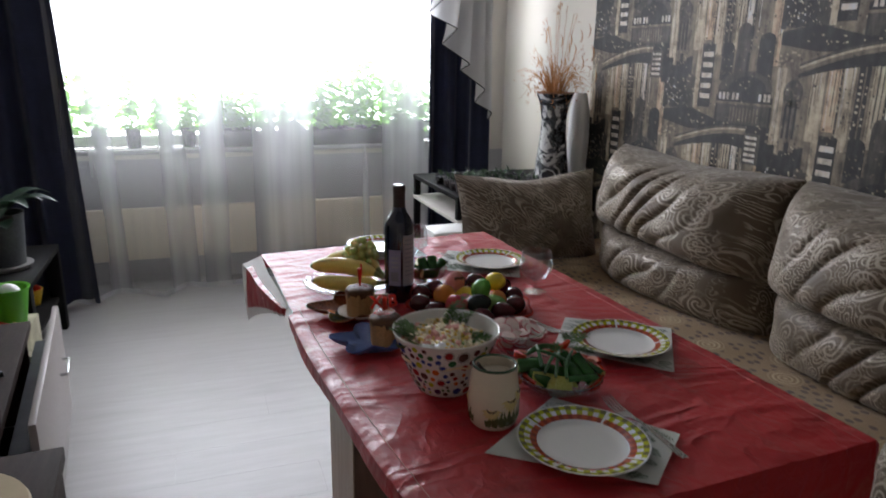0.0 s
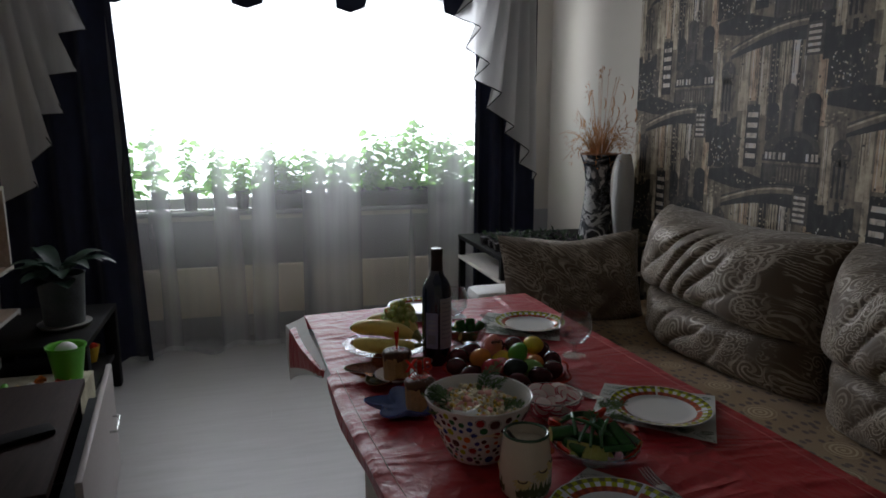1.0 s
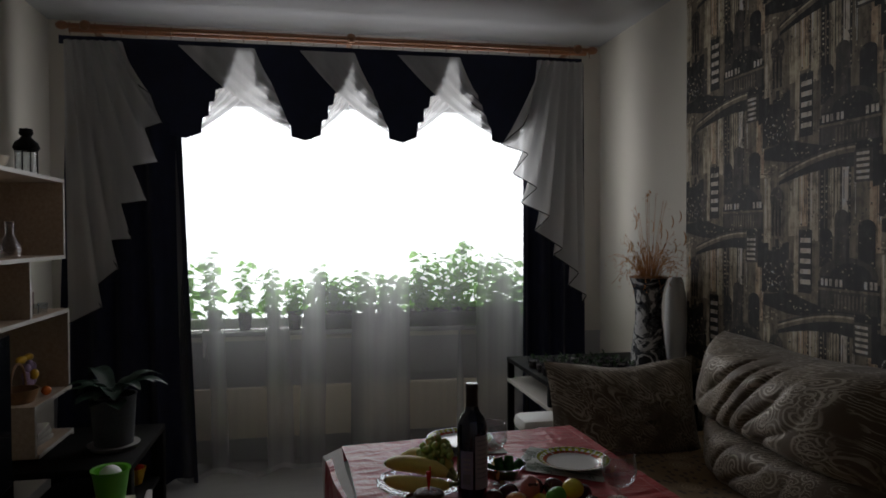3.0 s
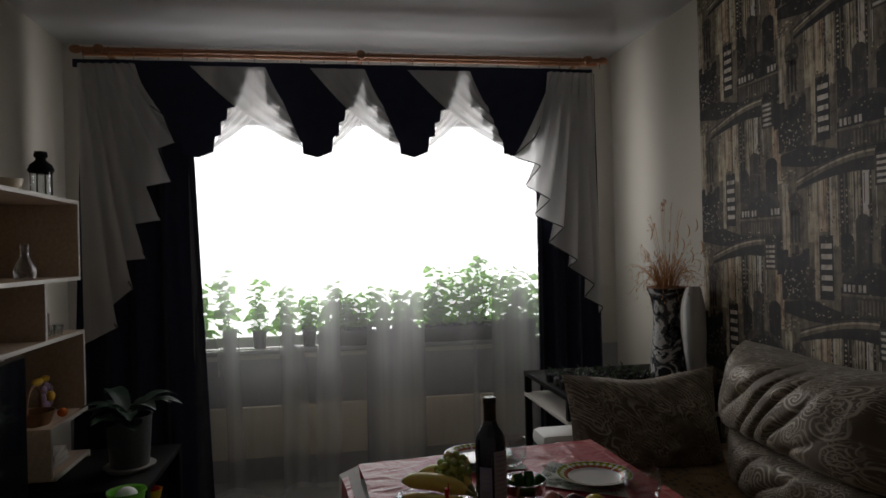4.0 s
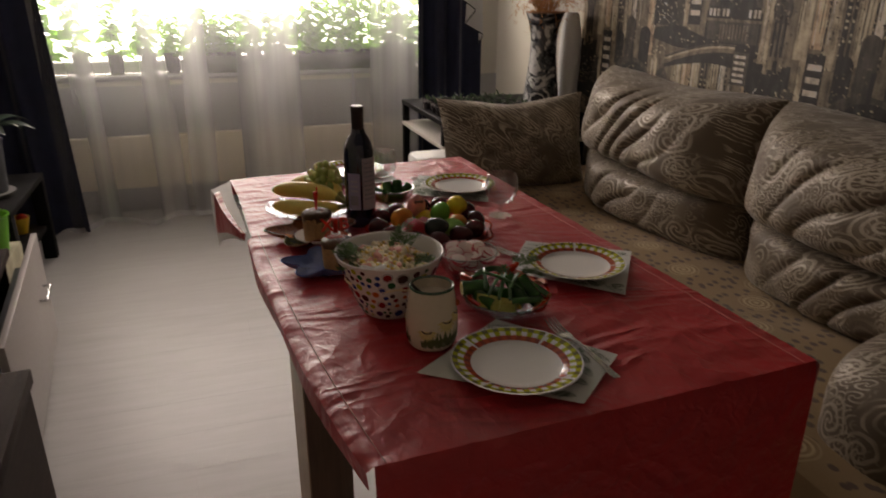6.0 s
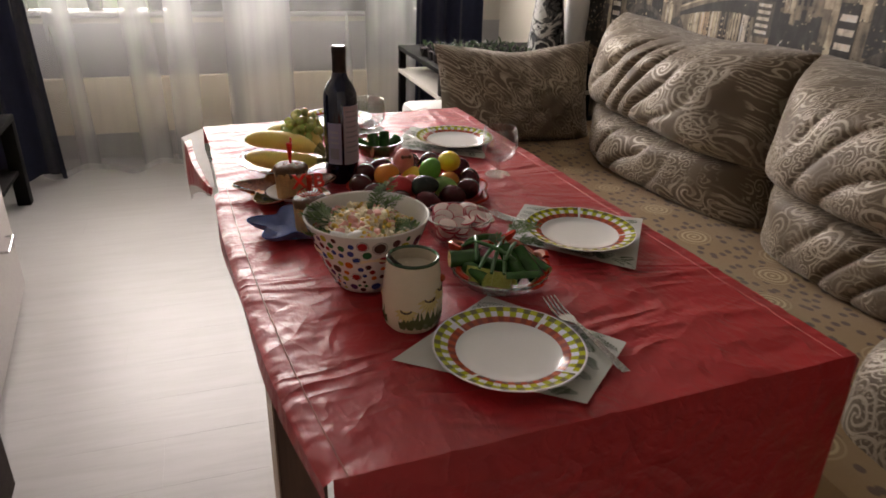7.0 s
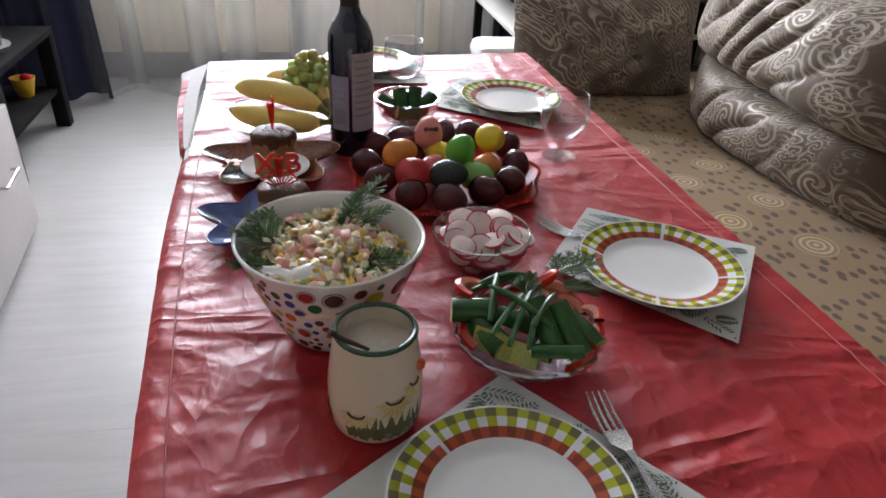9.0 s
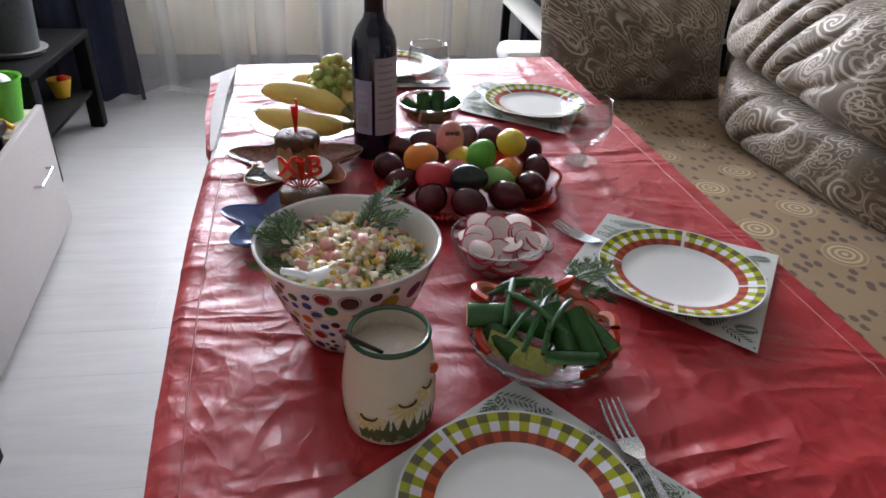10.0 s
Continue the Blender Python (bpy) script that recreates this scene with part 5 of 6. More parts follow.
dill(VX + 0.03, VY + 0.045, TOP + 0.05, 0.075, 25, 0.35, 31)
dill(VX + 0.0, VY + 0.0, TOP + 0.06, 0.05, 70, 0.3, 32)
dill(VX + 0.04, VY + 0.05, TOP + 0.045, 0.05, -20, 0.2, 33)

# salad bowl with coloured dots
SX, SY, SH = 0.678, 1.302, 0.118
sb = thing("salad_bowl", "tall white bowl covered in coloured dots", "bowl", SX, SY, TOP - 0.001)


def bowl_r(z):
    t = z / SH
    return 0.053 + 0.049 * t ** 0.85


bm = bmesh.new()
zs = [SH * i / 10 for i in range(11)]
lathe(bm, [(0, 0.002), (0.050, 0.0)] + [(bowl_r(z), z + 0.002) for z in zs] + [(bowl_r(SH) - 0.0015, SH + 0.0035)] + [(bowl_r(z) - 0.004, z + 0.002) for z in zs[:0:-1]] + [(0.04, 0.008), (0, 0.008)], 80)
part("bowl", bm, "china", sb)
DOTS = [("dot_red", (0.34, 0.03, 0.03)), ("dot_blue", (0.035, 0.07, 0.26)), ("dot_lime", (0.42, 0.44, 0.04)), ("dot_green", (0.03, 0.15, 0.06)), ("dot_orange", (0.62, 0.15, 0.03)), ("dot_brown", (0.09, 0.04, 0.035)), ("dot_purple", (0.11, 0.045, 0.13)), ("dot_ring", (0.03, 0.02, 0.02))]
for nm, c in DOTS:
    M[nm] = plain(nm, c, 0.2, 0.15)
dr = random.Random(17)
placed = []
for tries in range(2500):
    z, a = dr.uniform(0.008, SH - 0.008), dr.uniform(0, 2 * math.pi)
    r = dr.choice((0.0125, 0.0115, 0.010, 0.008, 0.006) if tries < 1200 else (0.007, 0.005, 0.0045))
    R = bowl_r(z)
    r *= R / 0.1
    if z + r > SH - 0.004 or z - r < 0.004:
        continue
    if all(math.hypot((a - b + math.pi) % (2 * math.pi) - math.pi, 0) * R > r + q + 0.0018 or abs(z - w) > r + q + 0.0018 or math.hypot(((a - b + math.pi) % (2 * math.pi) - math.pi) * R, z - w) > r + q + 0.0018 for b, w, q in placed):
        placed.append((a, z, r))
placed.sort(key=lambda d: d[1])
for k, (a, z, r) in enumerate(placed[:230]):
    bm = bmesh.new()
    colour = DOTS[dr.randrange(7)][0]

    def on(u, v, lift):
        zz = z + v
        R = bowl_r(zz) + lift
        aa = a + u / bowl_r(z)
        return (R * math.cos(aa), R * math.sin(aa), zz + 0.002)
    for rad, lift, mi in ((r, 0.0004, 1), (r * 0.92, 0.0006, 2), (r * 0.80, 0.0008, 0)) if k % 3 == 0 and r > 0.006 else ((r, 0.0005, 0),):
        poly(bm, [on(rad * math.cos(q), rad * math.sin(q), lift) for q in np.linspace(0, 2 * math.pi, 18, endpoint=False)], mi)
    part("dot", bm, [colour, "dot_ring", "china"], sb, smooth=False)

sal = thing("salad", "creamy salad of corn, crab stick and cucumber", "salad", SX, SY, TOP)
sr = random.Random(9)
for nm, mt, cnt, size in (("potato_cube", "salad_cream", 330, (0.004, 0.0065)), ("sweetcorn", "salad_yellow", 300, (0.0036, 0.0048)), ("crab_stick_shred", "salad_pink", 60, (0.005, 0.0095)), ("cucumber_cube", "salad_green", 45, (0.0035, 0.0055))):
    bm = bmesh.new()
    for k in range(cnt):
        a, q = sr.uniform(0, 6.28), math.sqrt(sr.random()) * 0.084
        s = sr.uniform(*size)
        z = 0.088 + 0.020 * (1 - (q / 0.085) ** 2) + sr.uniform(-0.004, 0.008) + 0.01 * noise.noise(Vector((20 * q * math.cos(a), 20 * q * math.sin(a), 0)))
        m = Matrix.Translation((q * math.cos(a), q * math.sin(a), z)) @ Euler((sr.uniform(0, 3), sr.uniform(0, 3), sr.uniform(0, 3))).to_matrix().to_4x4()
        if mt == "salad_yellow":
            vv = ball(bm, 0, 0, 0, s, s * 0.8, s * 1.1, 0, 7, 5, None)
            bmesh.ops.transform(bm, matrix=m, verts=vv)
        else:
            box(bm, -s, s, -s * sr.uniform(0.6, 1), s * 0.9, -s * 0.6, s * 0.6, s * 0.28, 0, m)
    tagged(part(nm, bm, mt, sal), kind="stuff")
bm = bmesh.new()
lathe(bm, [(0, 0.103), (0.03, 0.100), (0.06, 0.092), (0.086, 0.080), (0.085, 0.072), (0, 0.072)], 40, shape=lambda a, i: 1 + 0.02 * math.sin(5 * a + i))
for v in bm.verts:
    v.co.z += 0.006 * noise.noise(v.co * 45)
part("dressing", bm, "salad_cream", sal)
for i, (dx, dy, dz, ln, rz, rise) in enumerate(((0.012, 0.005, 0.098, 0.070, 48, 1.0), (0.022, 0.012, 0.10, 0.052, 70, 1.0), (0.022, 0.015, 0.10, 0.045, 20, 0.9), (-0.005, -0.058, 0.096, 0.078, 14, 0.3), (0.02, -0.05, 0.096, 0.055, 25, 0.35), (-0.040, -0.005, 0.098, 0.062, 128, 0.6), (-0.045, 0.0, 0.10, 0.055, 160, 0.6), (-0.05, 0.01, 0.10, 0.05, 105, 0.6), (-0.05, -0.02, 0.098, 0.05, 190, 0.4), (0.0, 0.03, 0.098, 0.045, 150, 0.4))):
    dill(SX + dx, SY + dy, TOP + dz, ln, rz, rise, 40 + i, "feathery green dill sprig on the salad")
spn = thing("serving_spoon", "white serving spoon half sunk in the salad", "spoon", SX - 0.038, SY - 0.052, TOP + 0.102, 15)
bm = bmesh.new()
ball(bm, 0.016, 0, -0.002, 0.026, 0.015, 0.011, 0, 20, 12)
part("spoon_bowl", bm, "china", spn)
bm = bmesh.new()
tube(bm, [(-0.006, 0, 0.003), (-0.018, 0.003, 0.009), (-0.030, 0.004, 0.013)], [0.0055, 0.0042, 0.0035], 10)
part("handle", bm, "china", spn)

# ceramic jug with daisies
JX, JY, JH = 0.712, 1.150, 0.108
jug = thing("ceramic_jar", "cream ceramic jar with daisies and a green rim", "jar", JX, JY, TOP - 0.001)
jp = [(0.036, 0.0), (0.041, 0.006), (0.0445, 0.028), (0.0448, 0.050), (0.0425, 0.075), (0.039, 0.098), (0.0372, 0.108)]


def jug_r(z):
    for (r0, z0), (r1, z1) in zip(jp, jp[1:]):
        if z <= z1:
            return lerp(r0, r1, (z - z0) / (z1 - z0))
    return jp[-1][0]


bm = bmesh.new()
lathe(bm, [(0, 0.0)] + jp + [(0.0362, 0.1085), (0.0345, 0.107), (0.0355, 0.098), (0.036, 0.090), (0.02, 0.0885), (0, 0.088)], 56, slot=lambda i, j: 1 if i >= 8 else 0)
part("body", bm, ["cream_glaze", "jug_in"], jug)
bm = bmesh.new()
tube(bm, [(0.0365 * math.cos(a), 0.0365 * math.sin(a), 0.1085) for a in np.linspace(0, 2 * math.pi, 49)], 0.0026, 8, cap=False)
part("rim", bm, "green_rim", jug, "dark green glazed rim")


def on_jug(a, z, lift):
    r = jug_r(z) + lift
    return Vector((r * math.cos(radians(a)), r * math.sin(radians(a)), z))


def petal_shape(bm, a, z, da, dz, w, lift, mi=0):
    """A raised leaf or petal lying on the jar's side."""
    q = Vector((da, dz * 1.0))
    ln = math.hypot(da * 0.00078, dz)
    n = Vector((-dz / ln, da * 0.00078 / ln)) * w
    pts = [(a, z), (a + da * 0.5 + n.x / 0.00078, z + dz * 0.5 + n.y), (a + da, z + dz), (a + da * 0.5 - n.x / 0.00078, z + dz * 0.5 - n.y)]
    c = (a + da * 0.5, z + dz * 0.5)
    ring = [bm.verts.new(on_jug(x, y, 0.0002)) for x, y in pts]
    top = bm.verts.new(on_jug(*c, lift))
    for i in range(4):
        bm.faces.new((ring[i], ring[(i + 1) % 4], top)).material_index = mi


for a, z, s in ((-118, 0.042, 1.45), (-72, 0.058, 1.6), (-42, 0.068, 1.2), (20, 0.05, 1.2), (150, 0.055, 1.2)):
    for k in range(9):
        t = math.pi * (1.05 + 0.9 * k / 8)
        bm = bmesh.new()
        petal_shape(bm, a, z, 17 * s * math.cos(t), 0.016 * s * math.sin(t), 0.0034, 0.0020)
        part("petal", bm, "petal", jug, "raised pale yellow daisy petal")
for a, z, s in ((-118, 0.042, 1.1), (-72, 0.058, 1.2), (-42, 0.068, 0.9)):
    bm = bmesh.new()
    tube(bm, [on_jug(a + 9 * s * math.cos(t), z + 0.002 - 0.005 * math.sin(t), 0.0012) for t in np.linspace(0.1, 3.04, 9)], 0.0012, 5)
    part("flower_line", bm, "line", jug)
for a in (-118, -102, -84, -70, -58, -40, 0, 40, 90, 140, 180):
    for da, dz in ((-16, 0.020), (-6, 0.036), (8, 0.038), (18, 0.024)):
        bm = bmesh.new()
        petal_shape(bm, a, 0.004, da, dz, 0.0055, 0.0018)
        part("leaf", bm, "leaf_glaze", jug, "raised olive green leaf")
bm = bmesh.new()
ball(bm, 0, 0, 0, 0.006, 0.006, 0.006, 0, 12, 8)
b_ = part("ladybird_knob", bm, "red_glaze", jug, "small red raised ladybird")
b_.location = on_jug(-25, 0.078, 0.0)
tsp = thing("teaspoon", "brown-handled steel teaspoon standing in the jar", "spoon", JX, JY, TOP + 0.062)
bm = bmesh.new()
tube(bm, [(0.012, 0.005, 0.004), (-0.012, -0.007, 0.030), (-0.034, -0.018, 0.052), (-0.041, -0.0215, 0.062)], [0.002, 0.002, 0.0028, 0.003], 8)
part("handle", bm, "capsule", tsp)
bm = bmesh.new()
ball(bm, 0.014, 0.006, 0.002, 0.011, 0.008, 0.003, 0, 12, 8)
part("spoon_bowl", bm, "steel", tsp)

# fruit plate
FX, FY = 0.622, 1.918
fp = thing("fruit_plate", "clear cut-glass plate with a scalloped rim", "plate", FX, FY, TOP - 0.001)
bm = bmesh.new()
lathe(bm, [(0, 0.0), (0.06, 0.0), (0.075, 0.004), (0.105, 0.019), (0.118, 0.024), (0.118, 0.027), (0.104, 0.023), (0.074, 0.008), (0, 0.005)], 90, shape=lambda a, i: 1 + (0.02 * math.cos(15 * a) if 3 <= i <= 6 else 0))
part("dish", bm, "cut_glass", fp)
bm = bmesh.new()
tube(bm, [(0.118 * (1 + 0.02 * math.cos(15 * q)) * math.cos(q), 0.118 * (1 + 0.02 * math.cos(15 * q)) * math.sin(q), 0.0265) for q in np.linspace(0, 2 * math.pi, 121)], 0.0017, 5, cap=False)
part("rim", bm, "rim_glass", fp)


def banana(tip, stem, bend, r):
    """A banana from tip to stem, bowed by the given way."""
    a, b, w = Vector(tip), Vector(stem), Vector(bend)
    mid = (a + b) / 2
    t = thing("banana", "ripe yellow banana on the fruit plate", "banana", mid.x, mid.y, mid.z, 0, "bananas")

    def at(u):
        return a.lerp(b, u) + w * (1 - (2 * u - 1) ** 2) - mid
    bm = bmesh.new()
    tube(bm, [at(u) for u in np.linspace(0.05, 0.86, 14)], [r * k for k in (0.5, 0.8, 0.93, 0.98, 1, 1, 1, 1, 1, 0.98, 0.93, 0.83, 0.65, 0.42)], 10)
    part("fruit", bm, "banana", t)
    bm = bmesh.new()
    tube(bm, [at(u) for u in (0.85, 0.93, 1.0)], [r * 0.44, r * 0.3, r * 0.34], 8)
    part("stem", bm, "banana_tip", t)
    bm = bmesh.new()
    tube(bm, [at(u) for u in (0.02, 0.055)], [r * 0.25, r * 0.48], 8)
    part("tip", bm, "banana_tip", t)


banana((0.516, 1.902, TOP + 0.042), (0.698, 1.838, TOP + 0.040), (0.01, -0.024, -0.002), 0.020)
banana((0.524, 1.965, TOP + 0.062), (0.698, 1.842, TOP + 0.050), (0.012, -0.008, 0.016), 0.0215)
banana((0.575, 2.025, TOP + 0.055), (0.700, 1.842, TOP + 0.052), (0.020, 0.010, 0.026), 0.019)
gp = thing("grape_bunch", "bunch of green grapes beside the bananas", "grapes", 0.664, 1.945, TOP + 0.036)
gr = random.Random(3)
spots = []
for k in range(2500):
    a, u = gr.uniform(0, 6.28), gr.random()
    p = Vector((gr.uniform(-0.05, 0.05), gr.uniform(-0.06, 0.07), 0.012 + 0.085 * gr.random()))
    if (p.x / 0.046) ** 2 + (p.y / 0.068) ** 2 + ((p.z - 0.035) / 0.058) ** 2 < 1 and all((p - q).length > 0.0155 for q in spots):
        spots.append(p)
for p in spots:
    bm = bmesh.new()
    ball(bm, p.x, p.y, p.z, 0.0092, 0.0092, 0.0098, 0, 14, 10)
    part("grape", bm, "grape", gp)
bm = bmesh.new()
tube(bm, [(0, 0, 0.03), (0.002, 0.004, 0.085), (0.008, 0.006, 0.100)], 0.0016, 6)
part("stalk", bm, "banana_tip", gp)


def star_dish(name, label, x, y, rz, R, points, depth, mats, tips=None):
    t = thing(name, label, "dish", x, y, TOP - 0.001, rz)
    bm = bmesh.new()
    sh = lambda a, i: 1 - depth * (0.5 - 0.5 * math.cos(points * a)) * (1 if i >= 2 and i <= 7 else 0.4)
    lathe(bm, [(0, 0.0), (R * 0.5, 0.0), (R * 0.62, 0.002), (R * 0.9, 0.013), (R, 0.020), (R, 0.0225), (R * 0.89, 0.0165), (R * 0.6, 0.006), (0, 0.005)], 96, shape=sh, slot=(lambda i, j: 1 if i >= 5 and (j // 19) in (tips or ()) else 0))
    part("dish", bm, mats, t)
    bm = bmesh.new()
    tube(bm, [(R * sh(a, 4) * math.cos(a), R * sh(a, 4) * math.sin(a), 0.022) for a in np.linspace(0, 2 * math.pi, 97)], 0.0011, 5, cap=False)
    part("gilt_rim", bm, "brass" if name == "star_dish" else "dot_blue", t)
    return t


sd = star_dish("star_dish", "star-shaped glazed dish with orange flower print", 0.597, 1.738, 20, 0.118, 5, 0.38, ["star_dish", "star_dark"], (2,))
fr_ = random.Random(2)
for k in range(7):
    a = 2 * math.pi * k / 7
    bm = bmesh.new()
    ball(bm, -0.062 + 0.012 * math.cos(a), 0.022 + 0.012 * math.sin(a), 0.0105, 0.008, 0.005, 0.0008, 0, 10, 6, Matrix.Rotation(a, 4, "Z"))
    part("painted_petal", bm, "orange_flower", sd)
sc = thing("saucer", "small white saucer under a cake", "saucer", 0.603, 1.702, TOP + 0.005)
bm = bmesh.new()
lathe(bm, [(0, 0.0), (0.03, 0.0), (0.046, 0.008), (0.054, 0.014), (0.054, 0.016), (0.045, 0.0105), (0.03, 0.003), (0, 0.003)], 48)
part("dish", bm, "china", sc)
bd = star_dish("blue_dish", "blue star-shaped glass dish holding a cake", 0.583, 1.530, 15, 0.088, 5, 0.42, ["blue_dish"])


def easter_cake(x, y, z, h, seed):
    r = random.Random(seed)
    t = thing("easter_cake", "small iced Easter cake with sugar beads", "cake", x, y, z, group="Easter cakes")
    bm = bmesh.new()
    lathe(bm, [(0, 0), (0.031, 0), (0.0325, h * 0.5), (0.034, h * 0.85), (0.031, h * 0.9)], 40, shape=lambda a, i: 1 + 0.040 * math.cos(13 * a))
    part("paper_case", bm, "cake_paper", t)
    bm = bmesh.new()
    lathe(bm, [(0.0335, h * 0.74), (0.036, h * 0.84), (0.0355, h * 0.93), (0.032, h * 1.0), (0.024, h * 1.04), (0.012, h * 1.06), (0, h * 1.06)], 40, shape=lambda a, i: 1 + 0.05 * math.sin(5 * a + 1) * (1 if i < 2 else 0.3))
    for v in bm.verts:
        if v.co.z < h * 0.8:
            v.co.z += 0.12 * h * math.sin(5 * math.atan2(v.co.y, v.co.x) + 0.7) * (1 if v.co.z < h * 0.78 else 0.3)
        v.co += 0.0022 * noise.noise_vector(v.co * 90 + Vector((seed, 0, 0)))
    part("icing", bm, "glaze", t)
    for mt, cnt in (("sugar", 110), ("red_plastic", 45)):
        bm = bmesh.new()
        for k in range(cnt):
            a, q = r.uniform(0, 6.28), math.sqrt(r.random()) * 0.032
            zz = h * (1.065 - 0.16 * (q / 0.034) ** 3)
            ball(bm, q * math.cos(a), q * math.sin(a), zz, 0.0012, 0.0012, 0.0012, 0, 5, 4)
        tagged(part("sugar_beads", bm, mt, t), kind="stuff")
    return t


easter_cake(0.603, 1.702, TOP + 0.008, 0.070, 1)
easter_cake(0.620, 1.530, TOP + 0.004, 0.062, 2)
tp = thing("cake_topper", "red plastic candle-shaped cake topper", "topper", 0.603, 1.700, TOP + 0.08)
bm = bmesh.new()
lathe(bm, [(0.0012, 0.0), (0.003, 0.012), (0.006, 0.042), (0.0062, 0.046), (0.005, 0.046), (0.0, 0.044)], 14)
part("stick", bm, "red_plastic", tp)
bm = bmesh.new()
tube(bm, [(0.003, 0, 0.044), (0.004, 0, 0.052), (0.003, 0, 0.057)], 0.002, 8)
part("flame", bm, "red_plastic", tp)
tp = thing("cake_topper", "red plastic topper with the letters XB", "topper", 0.618, 1.528, TOP + 0.064)
for ch, dx in (("X", -0.031), ("B", 0.008)):
    cu = bpy.data.curves.new("letter", "FONT")
    cu.body, cu.size, cu.extrude, cu.bevel_depth, cu.offset = ch, 0.037, 0.0014, 0.0005, 0.0004
    tmp = bpy.data.objects.new("letter", cu)
    me = bpy.data.meshes.new_from_object(tmp)
    me.materials.append(M["red_plastic"])
    o = new("letter", me)
    o.parent = tp
    o.matrix_basis = pose(dx, 0, 0.024, 80, 0, 2)
bm = bmesh.new()
for k in range(9):
    a = radians(20 + 140 * k / 8)
    tube(bm, [(0.004 * math.cos(a), 0, 0.002), (0.022 * math.cos(a), 0, 0.004 + 0.020 * math.sin(a))], 0.0011, 5)
part("fan_rays", bm, "red_plastic", tp)
bm = bmesh.new()
tube(bm, [(0.024 * math.cos(a), 0, 0.006 + 0.020 * math.sin(a)) for a in np.linspace(0.2, 2.94, 12)], 0.0014, 6)
part("fan_arc", bm, "red_plastic", tp)
bm = bmesh.new()
lathe(bm, [(0.0045, 0.018), (0.0055, 0.044), (0.0066, 0.046), (0.005, 0.047), (0.003, 0.04)], 14)
part("candle_cup", bm, "red_plastic", tp)

# ---- by the window ----
def seedling(x, y, z, h, seed):
    r = random.Random(seed)
    t = thing("seedling", "leafy green seedling on the window sill", "plant", x, y, z, group="seedlings on the sill")
    bm = bmesh.new()
    w, d = 0.062, 0.16
    vs = []
    lathe(bm, [(0, 0), (0.036, 0), (0.046, 0.115), (0.049, 0.118), (0.044, 0.118), (0.041, 0.105), (0, 0.105)], 20)
    part("pot", bm, "soil_pot", t)
    bs, bl = bmesh.new(), bmesh.new()
    for k in range(4):
        px, py = r.uniform(-0.045, 0.045), r.uniform(-0.03, 0.03)
        hh = h * r.uniform(0.65, 1.2)
        lean = Vector((r.uniform(-0.06, 0.06), r.uniform(-0.02, 0.02), 0))
        pts = [Vector((px, py, 0.105)) + lean * q + Vector((0, 0, hh * q)) for q in np.linspace(0, 1, 6)]
        tube(bs, pts, [0.003, 0.0028, 0.0024, 0.002, 0.0016, 0.001], 5)
        for i in range(15):
            q = 0.04 + 0.96 * i / 14
            p = Vector((px, py, 0.105)) + lean * q + Vector((0, 0, hh * q))
            a = i * 2.4 + r.uniform(-0.5, 0.5)
            L = r.uniform(0.055, 0.105) * (1.1 - 0.35 * q)
            dd = Vector((math.cos(a), 0.7 * math.sin(a), 0.0))
            sw = Vector((-math.sin(a), math.cos(a), 0)) * L * r.uniform(0.26, 0.36) + Vector((0, 0, r.uniform(-0.3, 0.3) * L))
            droop = r.uniform(0.15, 0.95)
            rib = [p + dd * L * e + Vector((0, 0, L * (0.35 * e - droop * e * e))) for e in (0.0, 0.2, 0.5, 0.8, 1.0)]
            for sg in (-1, 1):
                e1, e2, e3 = rib[1] + sg * sw * 0.7, rib[2] + sg * sw, rib[3] + sg * sw * 0.6
                poly(bl, [rib[0], e1, rib[1]])
                poly(bl, [rib[1], e1, e2, rib[2]])
                poly(bl, [rib[2], e2, e3, rib[3]])
                poly(bl, [rib[3], e3, rib[4]])
    part("stems", bs, "leaf", t)
    part("foliage", bl, "leaf", t)


HEIGHTS = [(-0.46, 0.30), (-0.275, 0.38), (-0.09, 0.28), (0.09, 0.25), (0.33, 0.27), (0.44, 0.22), (0.58, 0.20), (0.70, 0.22), (0.88, 0.20), (1.00, 0.24), (1.13, 0.36), (1.27, 0.40), (1.42, 0.38), (1.57, 0.32), (1.70, 0.30)]
for i, (x, h) in enumerate(HEIGHTS):
    seedling(x, 4.688, WZ0, h, 60 + i)
for i, (x, h) in enumerate(((0.22, 0.22), (0.51, 0.20), (0.80, 0.22), (1.065, 0.30), (1.20, 0.36), (1.345, 0.36), (1.495, 0.34), (1.635, 0.30))):
    seedling(x, 4.688, WZ0, h, 90 + i)
for a, b in ((0.28, 0.80), (0.84, 1.70)):
    t = thing("plant_trough", "dark plastic trough in front of the seedlings", "planter", (a + b) / 2, 4.620, WZ0)
    bm = bmesh.new()
    w = (b - a) / 2
    box(bm, -w, w, -0.015, 0.015, 0, 0.10, 0.006)
    part("trough", bm, "soil_pot", t)

